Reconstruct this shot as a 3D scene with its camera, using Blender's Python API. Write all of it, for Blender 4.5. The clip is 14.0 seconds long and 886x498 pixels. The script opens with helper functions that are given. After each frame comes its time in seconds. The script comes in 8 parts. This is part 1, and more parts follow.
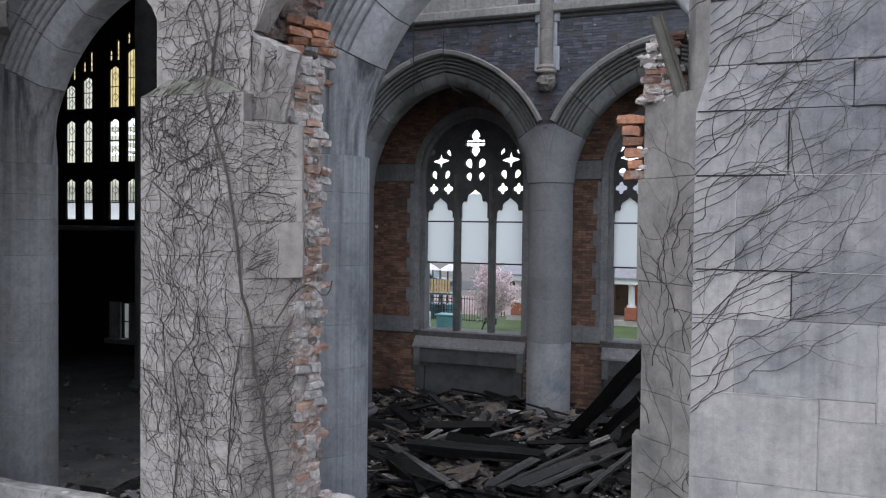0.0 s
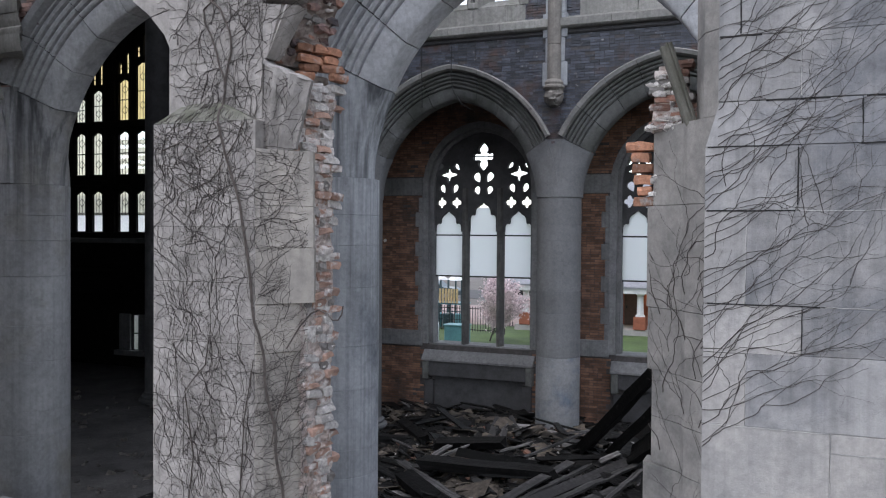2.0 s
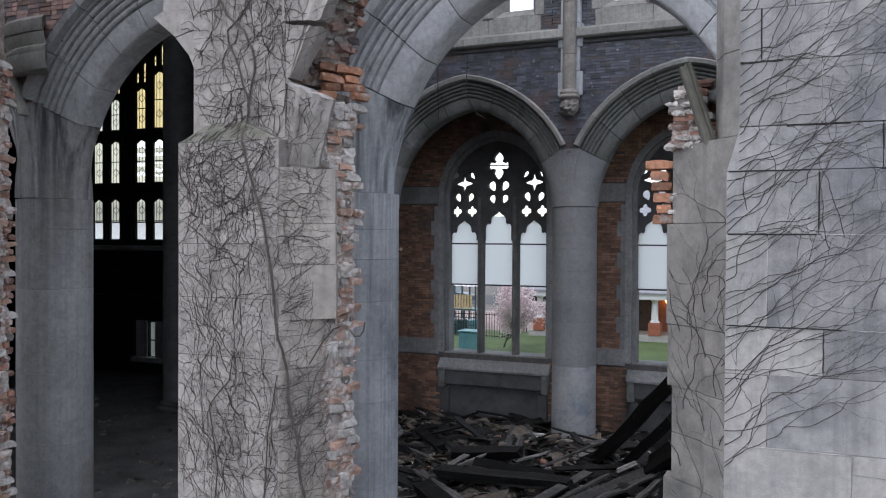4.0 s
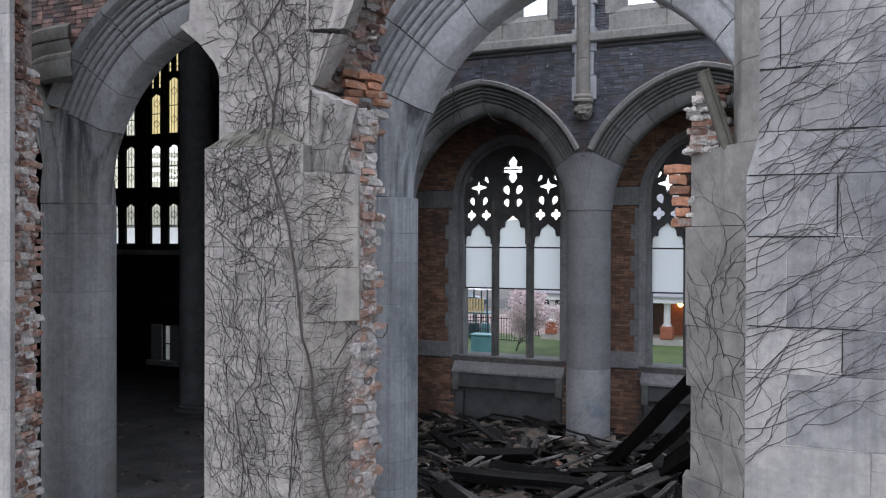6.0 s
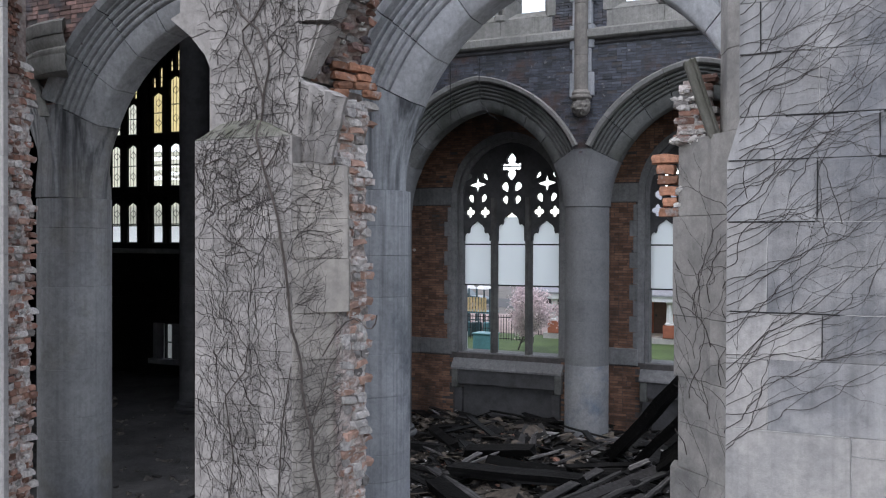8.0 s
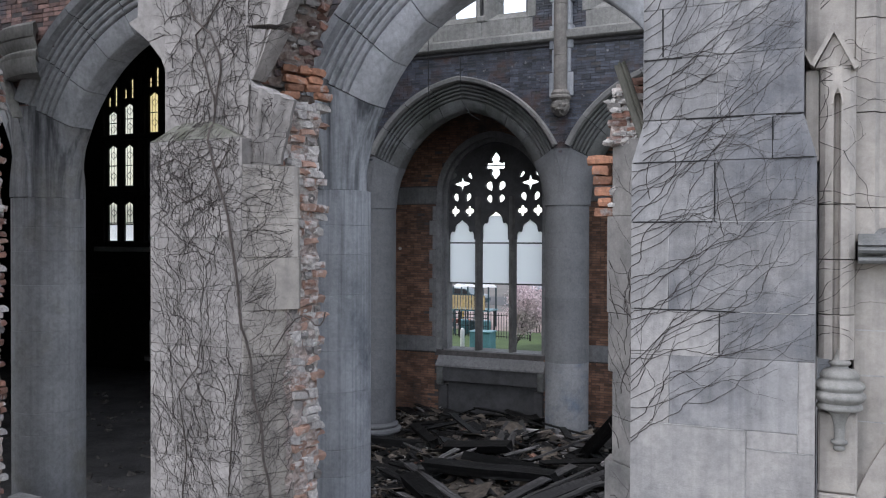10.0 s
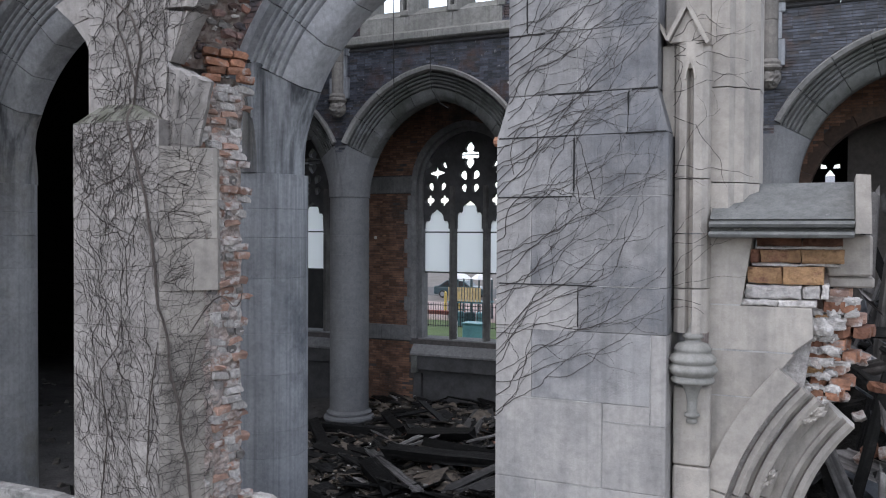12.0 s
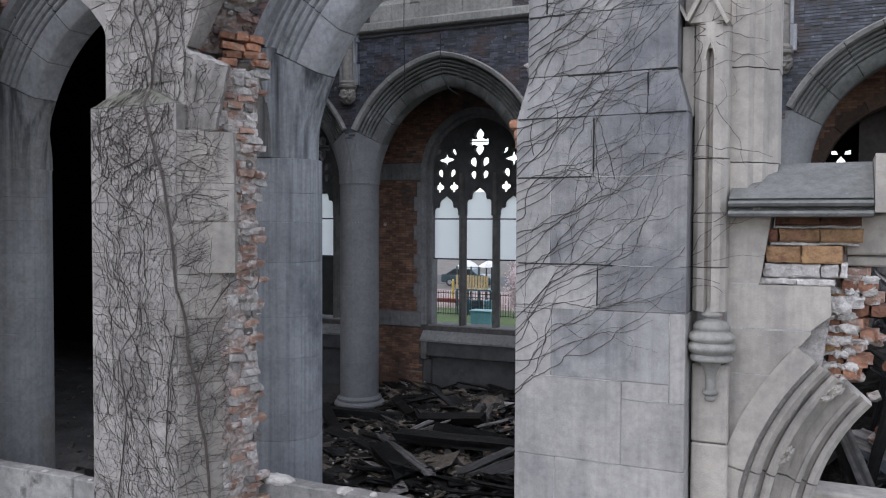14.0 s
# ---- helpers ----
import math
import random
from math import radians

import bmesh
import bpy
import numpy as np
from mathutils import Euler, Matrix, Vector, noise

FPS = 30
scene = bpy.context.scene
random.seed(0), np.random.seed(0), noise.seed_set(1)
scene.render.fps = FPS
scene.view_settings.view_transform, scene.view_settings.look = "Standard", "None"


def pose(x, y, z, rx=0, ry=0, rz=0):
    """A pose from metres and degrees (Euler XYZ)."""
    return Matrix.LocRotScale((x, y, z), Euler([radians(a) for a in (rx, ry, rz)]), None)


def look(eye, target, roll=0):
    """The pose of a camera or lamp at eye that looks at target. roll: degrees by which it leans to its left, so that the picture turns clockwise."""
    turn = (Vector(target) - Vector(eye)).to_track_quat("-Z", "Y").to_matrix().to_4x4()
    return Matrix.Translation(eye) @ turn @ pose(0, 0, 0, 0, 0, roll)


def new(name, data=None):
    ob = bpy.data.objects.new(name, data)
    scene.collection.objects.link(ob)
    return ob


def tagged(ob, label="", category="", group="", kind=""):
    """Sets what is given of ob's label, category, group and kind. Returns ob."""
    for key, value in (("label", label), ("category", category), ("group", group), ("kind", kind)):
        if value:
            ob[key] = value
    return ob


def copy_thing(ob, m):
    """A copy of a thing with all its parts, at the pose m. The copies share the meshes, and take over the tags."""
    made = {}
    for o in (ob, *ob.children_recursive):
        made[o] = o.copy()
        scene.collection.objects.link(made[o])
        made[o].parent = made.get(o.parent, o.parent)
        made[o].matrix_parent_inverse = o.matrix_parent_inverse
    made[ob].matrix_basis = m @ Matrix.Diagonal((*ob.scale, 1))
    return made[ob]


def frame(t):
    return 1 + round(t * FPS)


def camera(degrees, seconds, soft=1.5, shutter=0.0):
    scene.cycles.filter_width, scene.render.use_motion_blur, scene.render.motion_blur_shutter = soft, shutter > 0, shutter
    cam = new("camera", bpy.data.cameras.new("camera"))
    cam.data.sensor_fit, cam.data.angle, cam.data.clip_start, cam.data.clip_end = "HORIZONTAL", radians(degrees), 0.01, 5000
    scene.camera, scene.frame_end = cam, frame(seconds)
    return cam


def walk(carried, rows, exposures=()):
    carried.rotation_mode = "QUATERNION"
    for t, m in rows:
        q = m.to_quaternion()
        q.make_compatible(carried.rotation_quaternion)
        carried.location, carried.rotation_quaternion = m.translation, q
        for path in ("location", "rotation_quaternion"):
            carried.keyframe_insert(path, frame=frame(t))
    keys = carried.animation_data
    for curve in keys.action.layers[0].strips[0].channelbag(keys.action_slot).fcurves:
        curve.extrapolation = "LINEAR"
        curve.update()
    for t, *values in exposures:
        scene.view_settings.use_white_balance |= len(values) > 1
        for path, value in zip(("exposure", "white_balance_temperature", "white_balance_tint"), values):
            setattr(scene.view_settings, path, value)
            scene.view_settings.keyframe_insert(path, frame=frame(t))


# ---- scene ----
from mathutils.geometry import tessellate_polygon
cam = camera(56.0, 14.0, 1.15)
PATH = [
    (0, (-0.030, 0.002, 3.788), (-0.7751, 1.8569, 3.7319), 0.65),
    (0.5, (-0.031, -0.007, 3.821), (-0.7792, 1.8467, 3.7692), 0.63),
    (1, (-0.028, -0.016, 3.858), (-0.7824, 1.8356, 3.8133), 0.54),
    (1.5, (-0.031, -0.016, 3.890), (-0.7890, 1.8339, 3.8484), 0.49),
    (2, (-0.037, -0.034, 3.914), (-0.7997, 1.8148, 3.8761), 0.44),
    (2.5, (-0.052, -0.046, 3.940), (-0.8217, 1.7993, 3.9033), 0.38),
    (3, (-0.059, -0.068, 3.969), (-0.8346, 1.7749, 3.9356), 0.36),
    (5.5, (-0.075, -0.215, 4.011), (-0.8870, 1.6125, 3.9901), 0.22),
    (6, (-0.089, -0.253, 3.997), (-0.9034, 1.5733, 3.9789), 0.20),
    (6.5, (-0.091, -0.265, 3.973), (-0.9084, 1.5599, 3.9590), 0.18),
    (7, (-0.065, -0.243, 3.945), (-0.8865, 1.5808, 3.9310), 0.20),
    (7.5, (-0.037, -0.222, 3.928), (-0.8599, 1.6011, 3.9124), 0.18),
    (10, (0.484, -0.161, 3.936), (-0.3529, 1.6557, 3.9144), 0.14),
    (10.5, (0.640, -0.093, 3.888), (-0.2013, 1.7214, 3.8688), 0.17),
    (11, (0.822, -0.027, 3.860), (-0.0208, 1.7866, 3.8318), 0.21),
    (11.5, (0.998, 0.042, 3.853), (0.1495, 1.8530, 3.8229), 0.28),
    (12, (1.124, 0.097, 3.848), (0.2722, 1.9065, 3.8107), 0.27),
    (12.5, (1.170, 0.115, 3.838), (0.3173, 1.9236, 3.7924), 0.25),
    (13, (1.160, 0.100, 3.815), (0.3009, 1.9054, 3.7608), 0.19),
    (13.5, (1.127, 0.057, 3.808), (0.2654, 1.8609, 3.7479), 0.24),
    (14, (1.081, 0.029, 3.806), (0.2159, 1.8308, 3.7415), 0.24),
]
walk(cam, [(t, look(eye, target, roll)) for t, eye, target, roll in PATH], [(0, -0.03, 6520, 12.5), (7.5, -0.03, 6520, 12.5), (10, 0.0, 6520, 12.5), (11.5, -0.06, 6520, 12.5), (14, -0.12, 6520, 12.5)])

# ---- light ----
SUN_UP, SUN_TURN = radians(68), radians(205)
world = bpy.data.worlds.new("overcast_sky")
scene.world = world
world.use_nodes = True
wn, wl = world.node_tree.nodes, world.node_tree.links
sky = wn.new("ShaderNodeTexSky")
sky.sky_type, sky.sun_disc = "NISHITA", False
sky.sun_elevation, sky.sun_rotation, sky.dust_density, sky.air_density = SUN_UP, SUN_TURN, 1.2, 1.0
grey = wn.new("ShaderNodeHueSaturation")
grey.inputs["Saturation"].default_value, grey.inputs["Value"].default_value = 0.42, 2.8
wl.new(sky.outputs[0], grey.inputs["Color"])
wl.new(grey.outputs[0], wn["Background"].inputs[0])
wn["Background"].inputs[1].default_value = 0.15
sun_data = bpy.data.lights.new("sun", "SUN")
sun_data.energy, sun_data.angle, sun_data.color = 0.3, radians(50), (1.0, 0.985, 0.97)
sun = new("sun", sun_data)
sun.matrix_world = pose(0, 0, 30, 22, 0, -25)

# ---- materials ----


def material(name, base, second=None, rough=0.85, scale=6.0, bump=0.25, fine=60.0, vary=0.12, streak=None, streak_amount=0.0,
             streak_size=(5.0, 5.0, 0.35), spots=None, spots_scale=2.0, spots_edge=(0.55, 0.7), island=False, streak_edge=(0.48, 0.72), grained=False, metal=0.0, bump_size=0.01, gloss=0.5, mottle=0.0, mottle_scale=13.0, runs=0.0, streak_fall=None, grit=0.35):
    m = bpy.data.materials.new(name)
    m.use_nodes = True
    n, l = m.node_tree.nodes, m.node_tree.links
    bsdf = n["Principled BSDF"]
    bsdf.inputs["Roughness"].default_value, bsdf.inputs["Metallic"].default_value = rough, metal
    bsdf.inputs["Specular IOR Level"].default_value = gloss
    geo = n.new("ShaderNodeNewGeometry")
    where = geo.outputs["Position"]

    def noise_at(size, detail=5.0, stretch=None):
        t = n.new("ShaderNodeTexNoise")
        t.inputs["Scale"].default_value, t.inputs["Detail"].default_value = size, detail
        t.inputs["Roughness"].default_value = 0.62
        if stretch:
            mp = n.new("ShaderNodeMapping")
            mp.inputs["Scale"].default_value = stretch
            l.new(where, mp.inputs["Vector"])
            l.new(mp.outputs[0], t.inputs["Vector"])
            t.inputs["Scale"].default_value = 1.0
        else:
            l.new(where, t.inputs["Vector"])
        return t.outputs["Fac"]

    def ramp(value, low, high):
        r = n.new("ShaderNodeMapRange")
        r.inputs["From Min"].default_value, r.inputs["From Max"].default_value = low, high
        l.new(value, r.inputs["Value"])
        return r.outputs[0]

    def mixed(fac, a, b, amount=1.0, kind="MIX"):
        x = n.new("ShaderNodeMix")
        x.data_type, x.blend_type = "RGBA", kind
        if amount != 1.0:
            k = n.new("ShaderNodeMath")
            k.operation = "MULTIPLY"
            k.inputs[1].default_value = amount
            l.new(fac, k.inputs[0])
            fac = k.outputs[0]
        l.new(fac, x.inputs[0])
        for sock, v in ((x.inputs[6], a), (x.inputs[7], b)):
            if isinstance(v, tuple):
                sock.default_value = (*v, 1)
            else:
                l.new(v, sock)
        return x.outputs[2]

    second = second or tuple(c * 0.72 for c in base)
    col = mixed(ramp(noise_at(scale), 0.35, 0.65), base, second)
    if vary:
        rnd = n.new("ShaderNodeObjectInfo").outputs["Random"]
        if island:
            both_rnd, part_rnd = n.new("ShaderNodeMath"), n.new("ShaderNodeMath")
            both_rnd.operation, part_rnd.operation = "ADD", "FRACT"
            l.new(rnd, both_rnd.inputs[0])
            l.new(geo.outputs["Random Per Island"], both_rnd.inputs[1])
            l.new(both_rnd.outputs[0], part_rnd.inputs[0])
            rnd = part_rnd.outputs[0]
        hsv = n.new("ShaderNodeHueSaturation")
        l.new(ramp(rnd, 0, 1), hsv.inputs["Value"])
        mr = hsv.inputs["Value"].links[0].from_node
        mr.inputs["To Min"].default_value, mr.inputs["To Max"].default_value = 1 - vary, 1 + vary
        l.new(col, hsv.inputs["Color"])
        col = hsv.outputs[0]
    if spots:
        col = mixed(ramp(noise_at(spots_scale, 8.0), *spots_edge), col, spots)
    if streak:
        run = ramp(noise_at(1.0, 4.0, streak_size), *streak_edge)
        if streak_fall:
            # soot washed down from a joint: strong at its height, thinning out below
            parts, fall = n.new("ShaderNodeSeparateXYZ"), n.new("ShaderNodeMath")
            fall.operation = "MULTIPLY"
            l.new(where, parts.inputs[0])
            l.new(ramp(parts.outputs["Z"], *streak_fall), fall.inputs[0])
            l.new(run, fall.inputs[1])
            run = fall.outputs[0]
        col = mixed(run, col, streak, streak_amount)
    if mottle:
        col = mixed(ramp(noise_at(mottle_scale, 12.0), 0.42, 0.66), col, (0.42, 0.42, 0.43), mottle, "MULTIPLY")
    if runs:
        col = mixed(ramp(noise_at(1.0, 6.0, (26.0, 26.0, 0.45)), 0.46, 0.66), col, (0.38, 0.39, 0.40), runs, "MULTIPLY")
    if grained:
        own = n.new("ShaderNodeTexCoord")
        mp = n.new("ShaderNodeMapping")
        mp.inputs["Scale"].default_value = (1.2, 26.0, 26.0)
        l.new(own.outputs["Object"], mp.inputs["Vector"])
        t = n.new("ShaderNodeTexNoise")
        t.inputs["Scale"].default_value, t.inputs["Detail"].default_value = 1.0, 5.0
        l.new(mp.outputs[0], t.inputs["Vector"])
        grain = t.outputs["Fac"]
        col = mixed(ramp(grain, 0.42, 0.6), tuple(c * 0.25 for c in base), col)
    else:
        grain = noise_at(fine, 6.0)
    col = mixed(ramp(grain, 0.3, 0.7), col, (0.35, 0.35, 0.35), 0.5, "SOFT_LIGHT")
    if fine >= 40:
        col = mixed(ramp(noise_at(fine * 3.2, 4.0), 0.36, 0.64), col, (0.40, 0.40, 0.40), grit, "MULTIPLY")
        col = mixed(ramp(noise_at(fine * 0.33, 9.0), 0.40, 0.62), col, (0.62, 0.61, 0.60), grit, "MULTIPLY")
        lift = n.new("ShaderNodeHueSaturation")
        lift.inputs["Value"].default_value = 1 + 0.6 * grit
        l.new(col, lift.inputs["Color"])
        col = lift.outputs[0]
    l.new(col, bsdf.inputs["Base Color"])
    bp = n.new("ShaderNodeBump")
    bp.inputs["Strength"].default_value, bp.inputs["Distance"].default_value = bump, bump_size
    both = n.new("ShaderNodeMath")
    both.operation = "ADD"
    l.new(grain, both.inputs[0])
    l.new(noise_at(fine * 0.2, 6.0), both.inputs[1])
    l.new(both.outputs[0], bp.inputs["Height"])
    l.new(bp.outputs[0], bsdf.inputs["Normal"])
    return m


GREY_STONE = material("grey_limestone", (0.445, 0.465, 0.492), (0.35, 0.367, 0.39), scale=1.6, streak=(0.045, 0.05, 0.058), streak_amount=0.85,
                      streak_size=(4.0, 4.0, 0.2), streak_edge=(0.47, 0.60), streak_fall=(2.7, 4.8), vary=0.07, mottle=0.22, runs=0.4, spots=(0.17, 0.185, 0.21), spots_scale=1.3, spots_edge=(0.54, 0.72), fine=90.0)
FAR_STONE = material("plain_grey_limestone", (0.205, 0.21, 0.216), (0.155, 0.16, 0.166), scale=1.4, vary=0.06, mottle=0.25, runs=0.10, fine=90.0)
HOOD_STONE = material("washed_hood_limestone", (0.33, 0.325, 0.31), (0.24, 0.237, 0.228), scale=2.0, vary=0.12, mottle=0.35, fine=90.0)
SHAFT_STONE = material("brown_stained_limestone", (0.27, 0.25, 0.225), (0.19, 0.178, 0.165), scale=2.0, vary=0.12, mottle=0.4, runs=0.3, fine=90.0)
MULLION_STONE = material("sooty_mullion_limestone", (0.15, 0.145, 0.14), (0.085, 0.082, 0.08), scale=2.5, vary=0.1, mottle=0.4, runs=0.3, fine=90.0)
# limestone darkened to stand for backlit or shaded parts
SHADE_STONE = material("soot_stained_limestone", (0.075, 0.075, 0.078), (0.045, 0.045, 0.047), scale=4.0, vary=0.1)
WEATHERED_STONE = material("weather_stained_limestone", (0.352, 0.345, 0.342), (0.272, 0.27, 0.273), scale=2.4, vary=0.16, spots=(0.185, 0.19, 0.203), spots_scale=1.6, mottle=0.5, mottle_scale=9.0, runs=0.3,
                           spots_edge=(0.48, 0.62), streak=(0.13, 0.135, 0.15), streak_amount=0.5, streak_size=(4.0, 4.0, 1.0), grit=0.14, fine=110.0, bump=0.4)
PALE_STONE = material("pale_limestone", (0.405, 0.388, 0.374), (0.345, 0.332, 0.322), scale=3.0, vary=0.12, spots=(0.20, 0.203, 0.21), spots_scale=1.15, mottle=0.3, mottle_scale=24.0, runs=0.2,
                      spots_edge=(0.54, 0.80), streak=(0.14, 0.14, 0.145), streak_amount=0.45, streak_size=(5.0, 5.0, 0.8), grit=0.14, fine=110.0)
CREAM_STONE = material("cream_limestone", (0.46, 0.425, 0.385), (0.365, 0.34, 0.312), scale=3.0, vary=0.10, mottle=0.35, streak=(0.16, 0.155, 0.15), streak_amount=0.5,
                       streak_size=(9.0, 9.0, 0.8), grit=0.14, fine=110.0)
JAMB_STONE = material("grimy_jamb_limestone", (0.27, 0.257, 0.243), (0.20, 0.192, 0.184), scale=3.0, vary=0.14, mottle=0.4, mottle_scale=9.0, spots=(0.13, 0.128, 0.125), spots_scale=2.0, spots_edge=(0.5, 0.72), fine=110.0)
CLERESTORY_STONE = material("damp_clerestory_limestone", (0.32, 0.314, 0.295), (0.24, 0.237, 0.223), scale=2.5, vary=0.12, mottle=0.4, spots=(0.17, 0.18, 0.15), spots_scale=1.2, spots_edge=(0.55, 0.75), runs=0.3, fine=90.0)
LIGHT_ARCH_STONE = material("washed_arch_limestone", (0.55, 0.565, 0.59), (0.43, 0.443, 0.462), scale=1.6, vary=0.14, mottle=0.35, runs=0.25, spots=(0.20, 0.207, 0.215), spots_scale=2.4, spots_edge=(0.61, 0.78), fine=90.0)
ARCH_STONE = material("smooth_arch_limestone", (0.33, 0.335, 0.342), (0.245, 0.25, 0.258), scale=1.6, vary=0.14, mottle=0.35, runs=0.25, spots=(0.15, 0.155, 0.16), spots_scale=2.4, spots_edge=(0.56, 0.74), fine=90.0)
GRIMY_SHADED_STONE = material("grimy_arch_limestone", (0.155, 0.158, 0.155), (0.095, 0.10, 0.09), scale=1.6, vary=0.14, mottle=0.4, spots=(0.26, 0.265, 0.275), spots_scale=1.7, spots_edge=(0.57, 0.74), streak=(0.04, 0.045, 0.035), streak_amount=0.7, streak_size=(2.0, 2.0, 1.2), streak_edge=(0.54, 0.70), fine=90.0)
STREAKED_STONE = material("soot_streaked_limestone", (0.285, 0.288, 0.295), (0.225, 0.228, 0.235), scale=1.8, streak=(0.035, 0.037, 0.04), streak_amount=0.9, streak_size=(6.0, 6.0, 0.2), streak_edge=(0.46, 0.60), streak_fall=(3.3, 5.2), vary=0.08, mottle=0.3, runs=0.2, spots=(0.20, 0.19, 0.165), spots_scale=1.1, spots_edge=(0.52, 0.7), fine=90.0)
DULL_STONE = material("dull_grey_limestone", (0.25, 0.252, 0.255), (0.18, 0.182, 0.185), scale=2.5, vary=0.12, mottle=0.4, runs=0.25, fine=90.0)
IVY_STONE = material("ivy_covered_limestone", (0.365, 0.342, 0.325), (0.28, 0.262, 0.25), scale=5.0, vary=0.10, mottle=0.4, spots=(0.14, 0.13, 0.118), spots_scale=2.4,
                     spots_edge=(0.57, 0.72), streak=(0.14, 0.13, 0.12), streak_amount=0.5, streak_size=(6.0, 6.0, 0.6), fine=110.0)
MOSSY_STONE = material("mossy_weathered_limestone", (0.17, 0.165, 0.145), (0.11, 0.11, 0.09), scale=5.0, vary=0.06, spots=(0.07, 0.075, 0.05), spots_scale=7.0, spots_edge=(0.5, 0.7))
RED_BRICK = material("old_red_brick", (0.27, 0.15, 0.098), (0.19, 0.105, 0.072), scale=5.0, vary=0.4, island=True, mottle=0.5, mottle_scale=4.0, spots=(0.06, 0.047, 0.042),
                     spots_scale=1.4, spots_edge=(0.52, 0.72))
DARK_BRICK = material("dark_glazed_brick", (0.085, 0.095, 0.12), (0.045, 0.05, 0.065), rough=0.45, scale=3.0, vary=0.6, island=True,
                      mottle=0.5, mottle_scale=5.0, spots=(0.34, 0.335, 0.34), spots_scale=11.0, spots_edge=(0.63, 0.70), streak=(0.095, 0.055, 0.045), streak_amount=1.0, streak_size=(1.7, 1.7, 1.7), streak_edge=(0.54, 0.68))
CORE_BRICK = material("broken_core_brick", (0.33, 0.178, 0.13), (0.23, 0.128, 0.10), scale=9.0, vary=0.5, mottle=0.5, mottle_scale=22.0, spots=(0.38, 0.345, 0.33), spots_scale=8.0,
                      spots_edge=(0.52, 0.62), bump=0.9, fine=45.0)
MORTAR = material("lime_mortar", (0.40, 0.35, 0.325), (0.22, 0.16, 0.135), scale=13.0, bump=1.0, vary=0.0, mottle=0.5, mottle_scale=30.0, fine=35.0, bump_size=0.02)
DARK_MORTAR = material("sooty_mortar", (0.10, 0.09, 0.088), (0.06, 0.056, 0.056), scale=12.0, vary=0.0)
# near-black plaster: the shade of unlit rooms is put into this colour
UNLIT_BLACK = material("sooty_plaster", (0.018, 0.017, 0.017), (0.01, 0.01, 0.01), scale=3.0, vary=0.0, gloss=0.1)
CHAR = material("charred_timber", (0.016, 0.0155, 0.015), (0.005, 0.005, 0.005), grained=True, rough=0.6, scale=14.0, vary=0.9, gloss=0.22, bump=1.0, mottle=0.7, mottle_scale=6.0, spots=(0.048, 0.045, 0.044), spots_scale=9.0, spots_edge=(0.58, 0.70))
GREY_WOOD = material("weathered_grey_board", (0.12, 0.115, 0.114), (0.045, 0.043, 0.042), grained=True, scale=12.0, vary=0.5, bump=0.6)
RUBBLE = material("rubble_floor", (0.016, 0.0145, 0.013), (0.005, 0.005, 0.0045), scale=7.0, vary=0.0, bump=1.0, fine=25.0, bump_size=0.03, gloss=0.15)
GRASS = material("spring_lawn", (0.085, 0.135, 0.04), (0.05, 0.085, 0.028), scale=0.6, vary=0.0, bump=0.6)
EARTH = material("bare_trodden_earth", (0.15, 0.135, 0.12), (0.10, 0.092, 0.082), scale=0.6, vary=0.0, bump=0.6)


# ---- helpers of the scene ----
def part(name, bm, mat, parent=None, label="", smooth=False):
    me = bpy.data.meshes.new(name)
    bm.to_mesh(me)
    bm.free()
    me.materials.append(mat)
    if smooth:
        me.shade_smooth()
        me.set_sharp_from_angle(angle=radians(35))
    ob = new(name, me)
    if parent:
        ob.parent = parent
        ob.matrix_parent_inverse = parent.matrix_world.inverted() if parent.type != "EMPTY" else Matrix.Translation(-parent.location)
    return tagged(ob, label)


def thing(name, x, y, z, label, category, group="", kind=""):
    ob = new(name)
    ob.location = (x, y, z)
    ob.empty_display_size = 0.1
    return tagged(ob, label, category, group, kind)


def box(bm, x0, x1, y0, y1, z0, z1, bevel=0.0, m=None):
    """A cuboid with chamfered edges."""
    c = Matrix.LocRotScale(((x0 + x1) / 2, (y0 + y1) / 2, (z0 + z1) / 2), None, (x1 - x0, y1 - y0, z1 - z0))
    made = bmesh.ops.create_cube(bm, size=1, matrix=(m @ c) if m else c)
    if bevel:
        edges = list({e for v in made["verts"] for e in v.link_edges})
        bmesh.ops.bevel(bm, geom=edges, offset=bevel, segments=1, affect="EDGES")
    return made


def block(name, parent, mat, x0, x1, y0, y1, z0, z1, bevel=0.012, label=""):
    bm = bmesh.new()
    box(bm, x0, x1, y0, y1, z0, z1, bevel)
    return part(name, bm, mat, parent, label)


def prism(bm, outline, y0, y1, holes=()):
    """A plate in the x-z plane from y0 to y1, with holes."""
    loops = [[Vector((x, 0, z)) for x, z in ring] for ring in (outline, *holes)]
    flat = [v for ring in loops for v in ring]
    tris = tessellate_polygon(loops)
    front = [bm.verts.new((v.x, y0, v.z)) for v in flat]
    back = [bm.verts.new((v.x, y1, v.z)) for v in flat]
    for a, b, c in tris:
        if len({a, b, c}) == 3:
            bm.faces.new((front[a], front[b], front[c]))
            bm.faces.new((back[c], back[b], back[a]))
    k = 0
    for ring in loops:
        for i in range(len(ring)):
            j = (i + 1) % len(ring)
            bm.faces.new((front[k + i], back[k + i], back[k + j], front[k + j]))
        k += len(ring)
    bmesh.ops.recalc_face_normals(bm, faces=bm.faces)


